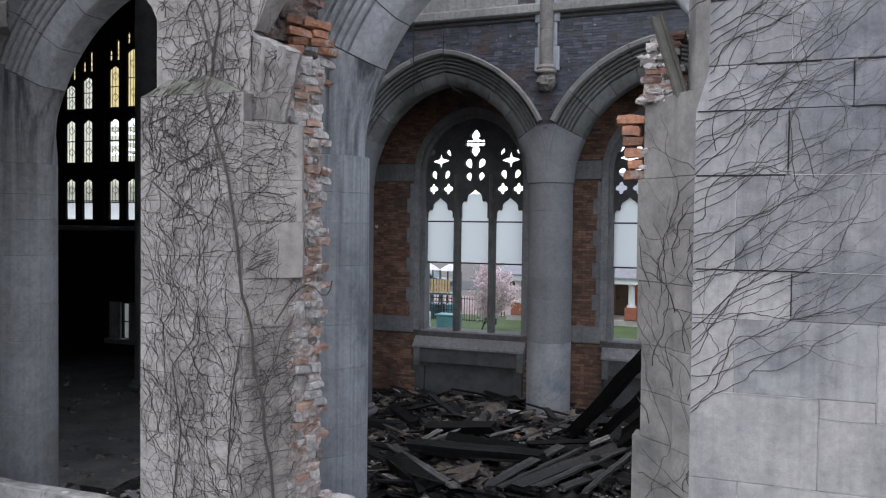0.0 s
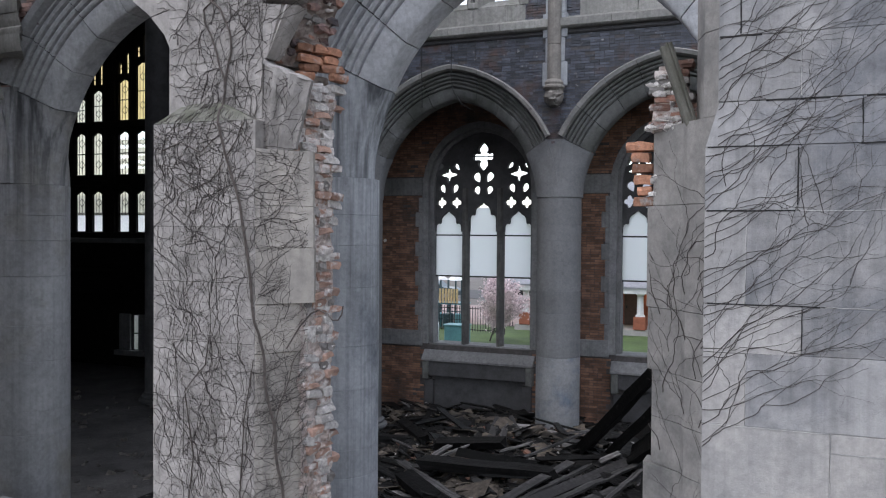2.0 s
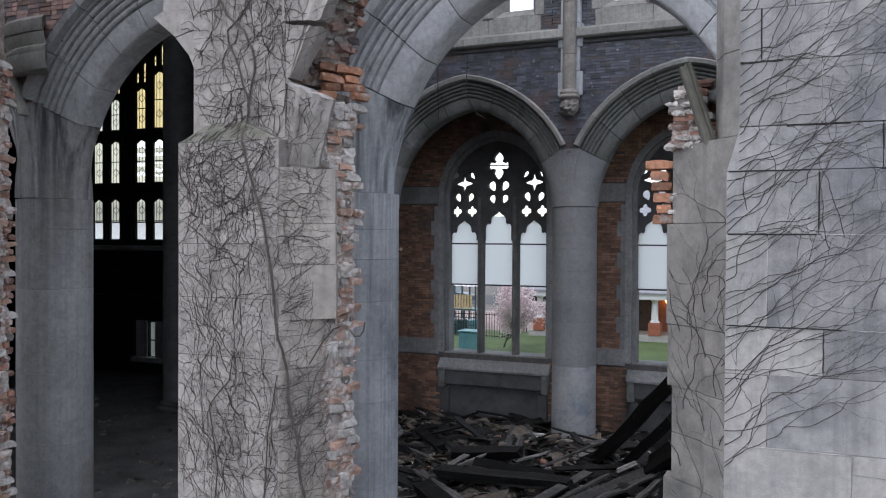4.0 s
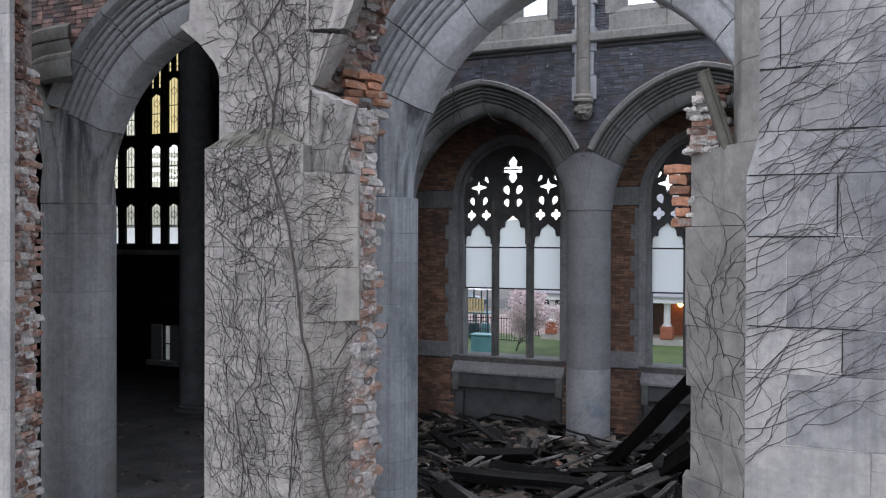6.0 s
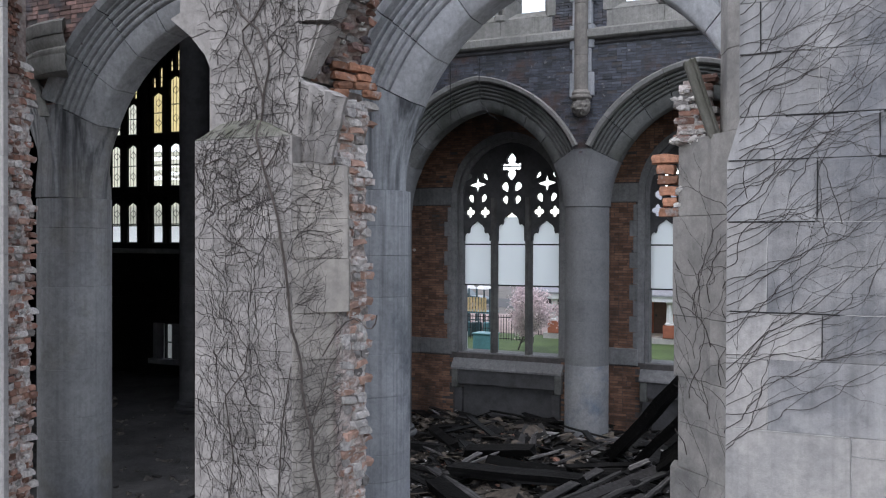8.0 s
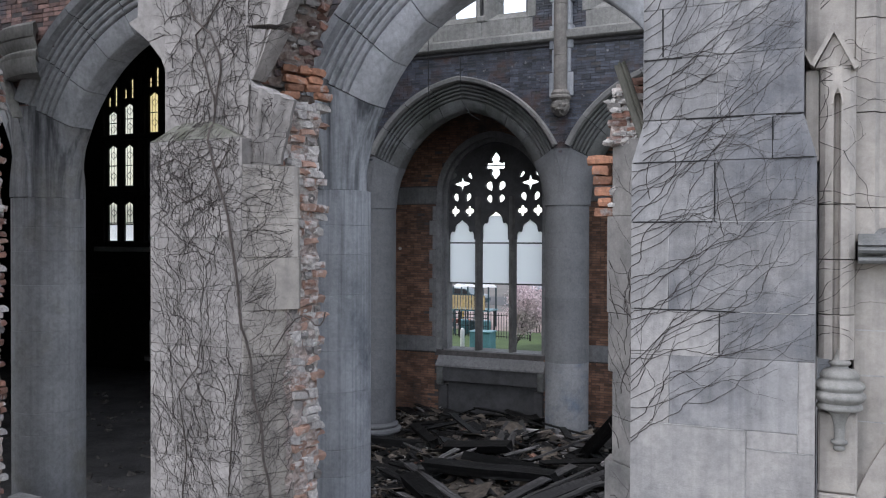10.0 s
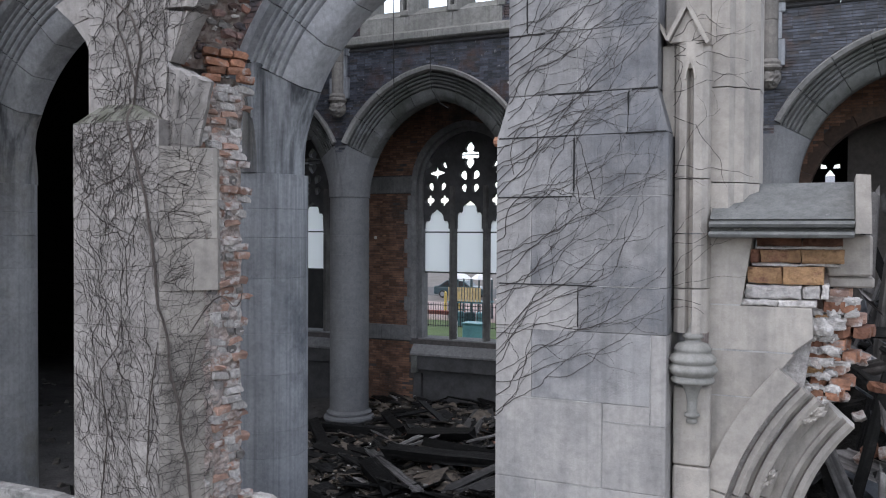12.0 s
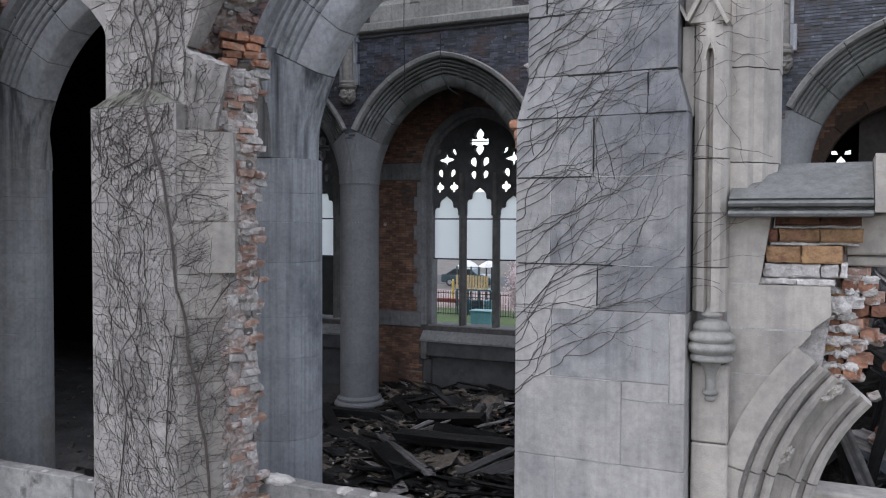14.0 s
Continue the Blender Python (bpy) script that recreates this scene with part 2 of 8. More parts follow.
def lathe(bm, profile, x, y, sides=24, z=0.0):
    rings = []
    for r, h in profile:
        rings.append([bm.verts.new((x + r * math.cos(2 * math.pi * i / sides), y + r * math.sin(2 * math.pi * i / sides), z + h)) for i in range(sides)])
    for a, b in zip(rings, rings[1:]):
        for i in range(sides):
            bm.faces.new((a[i], a[(i + 1) % sides], b[(i + 1) % sides], b[i]))
    bm.faces.new(rings[0][::-1])
    bm.faces.new(rings[-1])


def arch_point(r, off, turn):
    """Half of a pointed arch round its centre line: turn 0 at the spring, 1 at the apex; gives x and height above the spring."""
    top = math.acos(off / r)
    a = top * turn
    return r * math.cos(a) - off, r * math.sin(a)


def sweep(bm, profile, off, t0, t1, steps, side, xc, zs, shape=None):
    """A voussoir: the profile of (radius, depth) carried along half of a pointed arch."""
    rings = []
    for k in range(steps + 1):
        t = t0 + (t1 - t0) * k / steps
        ring = []
        for r, y in (shape(t) if shape else profile):
            x, h = arch_point(r, off, t)
            ring.append(bm.verts.new((xc + side * x, y, zs + h)))
        rings.append(ring)
    n = len(profile)
    for a, b in zip(rings, rings[1:]):
        for i in range(n):
            j = (i + 1) % n
            bm.faces.new((a[i], a[j], b[j], b[i]))
    bm.faces.new(rings[0][::-1])
    bm.faces.new(rings[-1])
    bmesh.ops.recalc_face_normals(bm, faces=bm.faces)


def bricks(name, parent, mat, spans, z0, z1, face, depth, keep, seed, course=0.049, length=0.168, joint=0.0045, along="x", toward=-1, missing=0.012, singles=None):
    """A face of single bricks in running bond, joined into one mesh."""
    rnd = random.Random(seed)
    verts, faces = [], []
    shared = {}
    row = 0
    z = z0
    while z < z1:
        a = spans[0] - (length / 2 if row % 2 else 0)
        while a < spans[1]:
            b = a + length * (1 if rnd.random() > 0.2 else 0.5)
            lo, hi = max(a + joint / 2, spans[0]), min(b - joint / 2, spans[1])
            if hi - lo > 0.025 and keep((lo + hi) / 2, z + course / 2) and rnd.random() > missing:
                out = face + toward * (rnd.random() ** 3 * 0.012)
                tilt = rnd.uniform(-0.002, 0.002)
                if singles and singles[0] < lo and hi < singles[1] and singles[2] < z < singles[3]:
                    size = round(hi - lo, 4)
                    if size not in shared:
                        bm = bmesh.new()
                        box(bm, -size / 2, size / 2, 0, depth, -course / 2 + joint / 2, course / 2 - joint / 2, 0.004)
                        shared[size] = bpy.data.meshes.new("brick")
                        bm.to_mesh(shared[size])
                        bm.free()
                        shared[size].materials.append(mat)
                    one = new("brick", shared[size])
                    one.parent = parent
                    one.matrix_parent_inverse = Matrix.Translation(-parent.location)
                    one.matrix_basis = pose((lo + hi) / 2, out, z + course / 2, 0, 0, rnd.uniform(-0.6, 0.6))
                    a = b
                    continue
                k = len(verts)
                s = 0.0025
                for u, w in ((lo, z + joint / 2), (hi, z + joint / 2), (hi, z + course - joint / 2), (lo, z + course - joint / 2)):
                    verts.append((u, face - toward * depth, w))
                for u, w, e in ((lo + s, z + joint / 2 + s, 0), (hi - s, z + joint / 2 + s, tilt), (hi - s, z + course - joint / 2 - s, tilt), (lo + s, z + course - joint / 2 - s, 0)):
                    verts.append((u, out + e, w))
                faces += [(k + 4, k + 5, k + 6, k + 7), (k, k + 1, k + 5, k + 4), (k + 1, k + 2, k + 6, k + 5), (k + 2, k + 3, k + 7, k + 6), (k + 3, k, k + 4, k + 7)]
            a = b
        z += course
        row += 1
    if along == "y":
        verts = [(v, u, w) for u, v, w in verts]
    me = bpy.data.meshes.new(name)
    me.from_pydata(verts, [], faces)
    me.materials.append(mat)
    ob = new(name, me)
    ob.parent = parent
    ob.matrix_parent_inverse = Matrix.Translation(-parent.location)
    return tagged(ob, kind="stuff")


def plan_prism(bm, ring, z0, z1, bevel=0.0022):
    """An upright block over an outline in the plan."""
    low = [bm.verts.new((x, y, z0)) for x, y in ring]
    top = [bm.verts.new((x, y, z1)) for x, y in ring]
    bm.faces.new(low[::-1])
    bm.faces.new(top)
    n = len(ring)
    for i in range(n):
        bm.faces.new((low[i], low[(i + 1) % n], top[(i + 1) % n], top[i]))
    bmesh.ops.recalc_face_normals(bm, faces=bm.faces)
    if bevel:
        bmesh.ops.bevel(bm, geom=list(bm.edges), offset=bevel, segments=1, affect="EDGES")


# ---- plan ----
BAY, NEAR_BAY, FAR_BAY = 3.93, 3.84, 3.98
AXES = [-3 * BAY, -2 * BAY, -BAY, 0.0, BAY]
NEAR_AXES = [-3.89 + NEAR_BAY * k for k in (-2, -1, 0, 1)]
FAR_AXES = [-3.82 + FAR_BAY * k for k in (-2, -1, 0, 1, 2)]
NEAR_Y, FAR_Y, HALF = 6.72, 14.6, 0.4
WALL_IN = 16.0
NEAR_SPRING, FAR_SPRING = 4.40, 4.56
OFF, R_IN, R_OUT = 0.30, 1.87, 2.47


COLUMN_R = 0.395


def intrados(dx, r=R_IN):
    """Rise of the arcade arch over its spring at a distance from its centre line."""
    d = abs(dx) + OFF
    return math.sqrt(r * r - d * d) if d < r else -9


def arcade_wall(name, y, bays, bay, spring, top, mat, label):
    """The wall over the arches, one strip of stone and brick core."""
    root = thing(name, bays[0], y, spring, label, "wall", kind="structure")
    for xa in bays:
        xc = xa + bay / 2
        bm = bmesh.new()
        n = 40
        cols = []
        for i in range(n + 1):
            x = xa + bay * i / n
            low = spring + max(intrados(x - xc, R_OUT - 0.10), 0.75)
            cols.append([bm.verts.new(p) for p in ((x, y - HALF + 0.037, low), (x, y + HALF - 0.037, low), (x, y + HALF - 0.037, top), (x, y - HALF + 0.037, top))])
        for a, b in zip(cols, cols[1:]):
            for i in range(4):
                bm.faces.new((a[i], b[i], b[(i + 1) % 4], a[(i + 1) % 4]))
        bm.faces.new(cols[0])
        bm.faces.new(cols[-1][::-1])
        bmesh.ops.recalc_face_normals(bm, faces=bm.faces)
        part("core", bm, mat, root)
    return root


def arcade_arch(y, xc, spring, stone, foot, hood):
    """The moulded arch of one bay: voussoirs of stone, with hoods toward both sides."""
    root = thing("arcade_arch", xc, y, spring, "pointed arch of moulded grey limestone blocks with a projecting hood", "arch", "arcade arches", "structure")
    f = HALF
    half = [(R_IN + a, d) for a, d in ((0, 0.14), (0.015, 0.162), (0.09, 0.205), (0.175, 0.243), (0.195, 0.245), (0.20, 0.215), (0.22, 0.212), (0.225, 0.25), (0.24, 0.266), (0.262, 0.268), (0.27, 0.24), (0.288, 0.238),
                                       (0.293, 0.275), (0.312, 0.292), (0.33, 0.292), (0.336, 0.262), (0.352, 0.26), (0.357, 0.30), (0.376, 0.318), (0.396, 0.318), (0.402, 0.285), (0.416, 0.285), (0.422, 0.335), (0.438, 0.35), (0.458, 0.35), (0.464, 0.315), (0.48, 0.312), (0.486, 0.36), (0.50, 0.375))]
    profile = [(r, y - d) for r, d in half] + [(r, y + d) for r, d in half[::-1]]
    cuts = [0.0, 0.31, 0.48, 0.66, 0.83, 1.0]

    def springer(t):
        """The round of the column, growing into the mouldings."""
        w = min(1.0, t / 0.31)
        w = w * w * (3 - 2 * w)
        ring = []
        for r, d in half:
            round_d = math.sqrt(max(0.0, COLUMN_R ** 2 - max(0.0, R_IN + 0.395 - r) ** 2)) + 0.004
            plain_d = 0.148 + 0.235 * ((r - R_IN) / 0.5) ** 0.8
            ring.append((r, round_d * (1 - w) + plain_d * w))
        return [(r, y - d) for r, d in ring] + [(r, y + d) for r, d in ring[::-1]]

    for side in (-1, 1):
        for a, b in zip(cuts, cuts[1:]):
            bm = bmesh.new()
            sweep(bm, profile, OFF, a + 0.0017, b - 0.0017 if b < 1 else 1.0, 8 if a == 0 else 5, side, xc, spring, springer if a == 0 else None)
            part("voussoir", bm, foot if a == 0 else stone, root, smooth=True)
            for face in (-1, 1):
                bm = bmesh.new()
                ring = [(r, y + face * d) for r, d in ((R_IN + 0.495, 0.34), (R_IN + 0.50, 0.41), (R_IN + 0.52, 0.45), (R_OUT - 0.02, 0.475), (R_OUT, 0.455), (R_OUT, 0.34))]
                sweep(bm, ring, OFF, max(a, 0.315) + 0.0015, b - 0.0015 if b < 1 else 1.0, 5, side, xc, spring)
                if b > 0.32:
                    part("hood_block", bm, hood, root, smooth=True)
                else:
                    bm.free()
    return root


def column(x, y, spring, mat, foot=-0.10):
    root = thing("nave_column", x, y, 0, "round grey limestone column of stacked drums on a moulded base", "column", "nave columns", "structure")
    bm = bmesh.new()
    k = COLUMN_R / 0.372
    lathe(bm, [(r * k, h + foot) for r, h in ((0.46, -0.3), (0.46, 0.10), (0.435, 0.13), (0.44, 0.15), (0.475, 0.17), (0.487, 0.21), (0.475, 0.25), (0.435, 0.275), (0.415, 0.28), (0.43, 0.30), (0.43, 0.33), (0.40, 0.355), (0.375, 0.38))], x, y, 32)
    part("base", bm, mat, root, smooth=True)
    z = 0.38 + foot
    for top in (0.98, 1.73, 1.98, 2.51, 2.90, 3.42, 3.80, 4.07, spring):
        bm = bmesh.new()
        h = top - z
        lathe(bm, [(COLUMN_R - 0.004, 0.0), (COLUMN_R, 0.004), (COLUMN_R, h - 0.005), (COLUMN_R - 0.004, h - 0.001)], x, y, 40, z)
        part("drum", bm, mat, root, smooth=True)
        z = top
    bm = bmesh.new()
    prism(bm, [(x - 0.06, spring + 0.3), (x + 0.06, spring + 0.3), (x + 0.17, spring + 1.02), (x - 0.17, spring + 1.02)], y - 0.372, y + 0.372)
    part("springer_block", bm, mat, root)
    return root


# ---- ground ----
GROUND_Z = -1.6
bm = bmesh.new()
bmesh.ops.create_grid(bm, x_segments=40, y_segments=40, size=900)
bmesh.ops.transform(bm, verts=bm.verts, matrix=pose(0, 0, GROUND_Z))
tagged(part("ground", bm, EARTH), "bare trodden earth round the ruin", "ground", kind="structure")
bm = bmesh.new()
bmesh.ops.create_grid(bm, x_segments=30, y_segments=12, size=0.5)
bmesh.ops.transform(bm, verts=bm.verts, matrix=pose(-10, 34.5, GROUND_Z + 0.03) @ Matrix.Diagonal((90, 25, 1, 1)))
for v in bm.verts:
    v.co.z += noise.noise(v.co * 0.3) * 0.02
tagged(part("lawn", bm, GRASS), "short green spring lawn behind the ruin", "lawn", kind="structure")


def heap(x, y):
    """Height of the rubble inside the nave and aisles."""
    right = 2.1 * max(0.0, 1 - ((x - 2.4) / 2.1) ** 2) * max(0.0, 1 - ((y - 8.2) / 3.2) ** 2) + 0.35 * max(0.0, 1 - ((x - 0.6) / 3.4) ** 2) * max(0.0, 1 - ((y - 10.5) / 3.5) ** 2)
    mid = max(0.0, 1 - ((x + 3.2) / 3.2) ** 2) * max(0.0, 1 - ((y - 11.8) / 3.6) ** 2)
    n = noise.noise((x * 0.9, y * 0.9, 0.3)) * 0.12 + noise.noise((x * 2.7, y * 2.7, 1.3)) * 0.06
    inside = 1.0 if x > -8.6 else max(0.0, 1 + (x + 8.6) / 1.5)
    foot = max(0.15, min(1.0, (math.hypot(x + 7.86, y - 14.0) - 0.3) / 0.9))
    bare = max(0.0, 1.0 - math.hypot(x + 7.8, y - 14.4) / 1.5)
    return (foot * (0.10 + 0.28 * mid + 1.5 * right + n * (0.5 + mid + right)) * inside + 0.12 * max(0.0, min(1.0, (y - 12.5) / 3)) * inside) - 0.4 * bare


bm = bmesh.new()
nx, ny = 150, 110
grid = [[bm.verts.new((-24 + 29 * i / nx, 5.5 + 11 * j / ny, max(0.0, heap(-24 + 29 * i / nx, 5.5 + 11 * j / ny)))) for j in range(ny + 1)] for i in range(nx + 1)]
dusty = bmesh.new()
for i in range(nx):
    for j in range(ny):
        quad = (grid[i][j], grid[i + 1][j], grid[i + 1][j + 1], grid[i][j + 1])
        if quad[1].co.x < -8.35:
            dusty.faces.new([dusty.verts.new(v.co) for v in quad])
        else:
            bm.faces.new(quad)
bmesh.ops.remove_doubles(dusty, verts=dusty.verts, dist=0.001)
bmesh.ops.delete(bm, geom=[v for v in bm.verts if not v.link_faces], context="VERTS")
ASH_FLOOR = material("dusty_ash_floor", (0.095, 0.091, 0.089), (0.035, 0.033, 0.032), scale=1.3, vary=0.0, mottle=0.6, bump=1.0, fine=25.0, bump_size=0.02)
tagged(part("floor_dark_end", dusty, ASH_FLOOR), "bare floor of the unlit end under grey dust and ash", "floor", kind="structure")
tagged(part("floor", bm, RUBBLE), "nave floor buried under dirt, ash and rubble", "floor", kind="structure")

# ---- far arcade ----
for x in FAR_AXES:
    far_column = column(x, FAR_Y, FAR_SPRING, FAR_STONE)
    if x == FAR_AXES[2]:
        smudged = material("blue_smudged_limestone", (0.285, 0.29, 0.30), (0.23, 0.236, 0.247), scale=2.2, vary=0.06, mottle=0.3, runs=0.1, spots=(0.15, 0.18, 0.23), spots_scale=2.6, spots_edge=(0.52, 0.74), fine=90.0)
        for drum in [d for d in far_column.children if d.name.startswith("drum")][:2]:
            drum.data.materials[0] = smudged
for x in NEAR_AXES:
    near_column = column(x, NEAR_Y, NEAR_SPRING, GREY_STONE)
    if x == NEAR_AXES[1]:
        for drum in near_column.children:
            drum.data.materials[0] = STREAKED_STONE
far_bays = FAR_AXES[:4]
arcade_wall_far = arcade_wall("wall_far_arcade", FAR_Y, far_bays, FAR_BAY, FAR_SPRING, 7.40, DARK_MORTAR, "dark glazed brick wall over the far arcade, bricks missing here and there")
# far voussoirs: both grime and shade are in the dark stone colour; hoods paler
first_arch = arcade_arch(FAR_Y, far_bays[0] + FAR_BAY / 2, FAR_SPRING, GRIMY_SHADED_STONE, FAR_STONE, HOOD_STONE)
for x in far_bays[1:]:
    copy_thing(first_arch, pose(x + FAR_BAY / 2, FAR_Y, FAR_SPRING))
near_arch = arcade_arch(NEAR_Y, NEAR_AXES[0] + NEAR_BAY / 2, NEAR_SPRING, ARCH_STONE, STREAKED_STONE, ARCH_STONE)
# third near bay in a paler arch stone than the other two
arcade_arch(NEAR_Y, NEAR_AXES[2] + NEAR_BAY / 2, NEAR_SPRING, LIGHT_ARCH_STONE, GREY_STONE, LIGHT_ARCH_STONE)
copy_thing(near_arch, pose(NEAR_AXES[1] + NEAR_BAY / 2, NEAR_Y, NEAR_SPRING))


def over_arches(first, bay, spring):
    """A test for places on the wall that lie over the arches of an arcade."""
    def test(x, z):
        xc = first + (math.floor((x - first) / bay) + 0.5) * bay
        d = abs(x - xc) + OFF
        return z > spring + 0.75 and (d > R_OUT - 0.05 or z - spring > math.sqrt((R_OUT - 0.05) ** 2 - d * d))
    return test


over_far, over_near = over_arches(FAR_AXES[0], FAR_BAY, FAR_SPRING), over_arches(NEAR_AXES[0], NEAR_BAY, NEAR_SPRING)
bricks("brick_face", arcade_wall_far, DARK_BRICK, (FAR_AXES[0], FAR_AXES[4]), 5.25, 7.38, FAR_Y - HALF + 0.03, 0.09, over_far, 3, missing=0.05, singles=(-5.2, -3.0, 6.5, 7.36))

# ---- clerestory ----
clerestory = thing("wall_clerestory", -5.9, FAR_Y, 7.15, "pale stone clerestory wall with narrow open windows above the arcade", "wall", kind="structure")
for x in far_bays:
    a = x
    while a < x + FAR_BAY - 0.01:
        b = min(a + 0.995, x + FAR_BAY)
        bm = bmesh.new()
        prism(bm, [(-0.36, 7.478), (-0.46, 7.49), (-0.50, 7.52), (-0.50, 7.64), (-0.34, 7.71), (-0.3, 7.71), (-0.3, 7.478)], a + 0.003, b - 0.003)
        bmesh.ops.transform(bm, verts=bm.verts, matrix=Matrix(((0, 1, 0, 0), (1, 0, 0, FAR_Y), (0, 0, 1, 0), (0, 0, 0, 1))))
        bmesh.ops.recalc_face_normals(bm, faces=bm.faces)
        part("ledge_stone", bm, CLERESTORY_STONE, clerestory)
        # lower moulding in darkened stone, painting the shadow line under the ledge
        bm = bmesh.new()
        prism(bm, [(-0.36, 7.385), (-0.40, 7.395), (-0.42, 7.415), (-0.40, 7.435), (-0.375, 7.44), (-0.375, 7.476), (-0.3, 7.476), (-0.3, 7.385)], a + 0.003, b - 0.003)
        bmesh.ops.transform(bm, verts=bm.verts, matrix=Matrix(((0, 1, 0, 0), (1, 0, 0, FAR_Y), (0, 0, 1, 0), (0, 0, 0, 1))))
        bmesh.ops.recalc_face_normals(bm, faces=bm.faces)
        part("ledge_moulding", bm, SHADE_STONE, clerestory)
        a = b
    xc = x + FAR_BAY / 2 - 0.085
    for k in (-1, 0, 1):
        c = xc + k * 1.0
        # sloping sill, splayed jambs and lintel of one light
        block("course_stone", clerestory, CLERESTORY_STONE, c - 0.498, c + 0.498, FAR_Y - 0.30, FAR_Y + 0.32, 7.712, 8.0, 0.01)
        bm = bmesh.new()
        prism(bm, [(-0.295, 8.003), (-0.295, 8.02), (-0.02, 8.19), (0.3, 8.19), (0.3, 8.003)], c - 0.40, c + 0.40)
        bmesh.ops.transform(bm, verts=bm.verts, matrix=Matrix(((0, 1, 0, 0), (1, 0, 0, FAR_Y), (0, 0, 1, 0), (0, 0, 0, 1))))
        bmesh.ops.recalc_face_normals(bm, faces=bm.faces)
        part("sill", bm, CLERESTORY_STONE, clerestory)
        for s in (-1, 1):
            for q in range(4):
                w = 0.40 if q % 2 else 0.46
                if abs(k) == 1 and s == k and not q % 2:
                    w = 0.56
                bm = bmesh.new()
                ring = [(c + s * 0.28, FAR_Y - 0.04), (c + s * 0.36, FAR_Y - 0.24), (c + s * 0.40, FAR_Y - 0.31), (c + s * w, FAR_Y - 0.31), (c + s * w, FAR_Y + 0.3), (c + s * 0.28, FAR_Y + 0.3)]
                plan_prism(bm, ring, 8.005 + q * 0.45, 8.45 + q * 0.45, 0.008)
                part("jamb_stone", bm, CLERESTORY_STONE, clerestory)
        block("lintel", clerestory, CLERESTORY_STONE, c - 0.498, c + 0.498, FAR_Y - 0.31, FAR_Y + 0.3, 9.81, 10.3, 0.02)
    for x0, x1 in ((x + 0.0, xc - 1.47), (xc + 1.47, x + FAR_BAY)):
        block("pier_core", clerestory, DARK_MORTAR, x0, x1, FAR_Y - 0.27, FAR_Y + 0.27, 7.71, 10.3, 0)
    bricks("brick_face", clerestory, DARK_BRICK, (x, xc - 1.46), 7.72, 10.2, FAR_Y - 0.29, 0.03, lambda u, w: True, 11)
    bricks("brick_face", clerestory, DARK_BRICK, (xc + 1.46, x + FAR_BAY), 7.72, 10.2, FAR_Y - 0.29, 0.03, lambda u, w: True, 12)
    for k in (-0.5, 0.5):
        # narrow recessed slot in the pier between two lights, its shade coloured in
        c = xc + k * 1.0
        block("pier_core", clerestory, SHADE_STONE, c - 0.11, c + 0.11, FAR_Y - 0.20, FAR_Y + 0.27, 8.003, 9.81, 0)
        block("pier_foot", clerestory, CLERESTORY_STONE, c - 0.098, c + 0.098, FAR_Y - 0.33, FAR_Y - 0.05, 8.003, 8.12, 0.02)

# ---- wall shafts on corbels ----


def wall_shaft(x):
    y = FAR_Y - 0.46
    root = thing("wall_shaft", x, y, 6.1, "slender stone wall shaft rising from a carved round corbel", "shaft", "wall shafts", "structure")
    bm = bmesh.new()
    lathe(bm, [(0.03, 0.0), (0.07, 0.015), (0.10, 0.04), (0.13, 0.07), (0.155, 0.11), (0.165, 0.15), (0.165, 0.19), (0.155, 0.23), (0.14, 0.27), (0.15, 0.29)], x, y, 36, 6.13)
    for v in bm.verts:
        d = noise.noise(v.co * 30) * 0.05
        v.co += Vector((v.co.x - x, v.co.y - y, 0)).normalized() * d
    part("corbel", bm, SHAFT_STONE, root)
    bm = bmesh.new()
    lathe(bm, [(0.15, 0.0), (0.185, 0.03), (0.185, 0.06), (0.155, 0.085), (0.165, 0.12), (0.145, 0.16), (0.12, 0.18)], x, y, 20, 6.42)
    part("ring", bm, SHAFT_STONE, root, smooth=True)
    for z0, z1 in ((6.60, 7.2), (7.205, 8.1), (8.105, 9.2), (9.205, 10.3)):
        bm = bmesh.new()
        lathe(bm, [(0.115, 0.0), (0.12, 0.006), (0.12, z1 - z0 - 0.006), (0.115, z1 - z0)], x, y, 18, z0)
        part("shaft_stone", bm, SHAFT_STONE, root, smooth=True)
    for k in range(9):
        w = 0.17 if k % 2 else 0.22
        block("backing_stone", root, GREY_STONE, x - w, x + w, y + 0.03, y + 0.20, 6.5 + k * 0.42, 6.915 + k * 0.42, 0.01)
    return root


shaft = wall_shaft(FAR_AXES[1])
for x in FAR_AXES[2:]:
    copy_thing(shaft, pose(x, FAR_Y - 0.46, 6.1))

# ---- far aisle wall with its windows ----
W_SPRING, W_OFF, W_R = 4.85, 0.10, 1.19
SILL = 1.60
WALL_BAYS = [-7.82 + BAY * k for k in (-1, 0, 1)]


def pointed(half_extra, bottom, n=10):
    """Outline of a pointed opening round x = 0."""
    r = W_R + half_extra
    right = [(arch_point(r, W_OFF, k / n)[0], W_SPRING + arch_point(r, W_OFF, k / n)[1]) for k in range(n + 1)]
    left = [(-x, z) for x, z in right[:-1]][::-1]
    return [(right[0][0], bottom)] + right + left + [(left[-1][0], bottom)]


def in_window(dx, z, extra):
    if z < W_SPRING:
        return abs(dx) < W_R - W_OFF + extra and z > SILL
    d = abs(dx) + W_OFF
    r = W_R + extra
    return d < r and z - W_SPRING < math.sqrt(r * r - d * d)


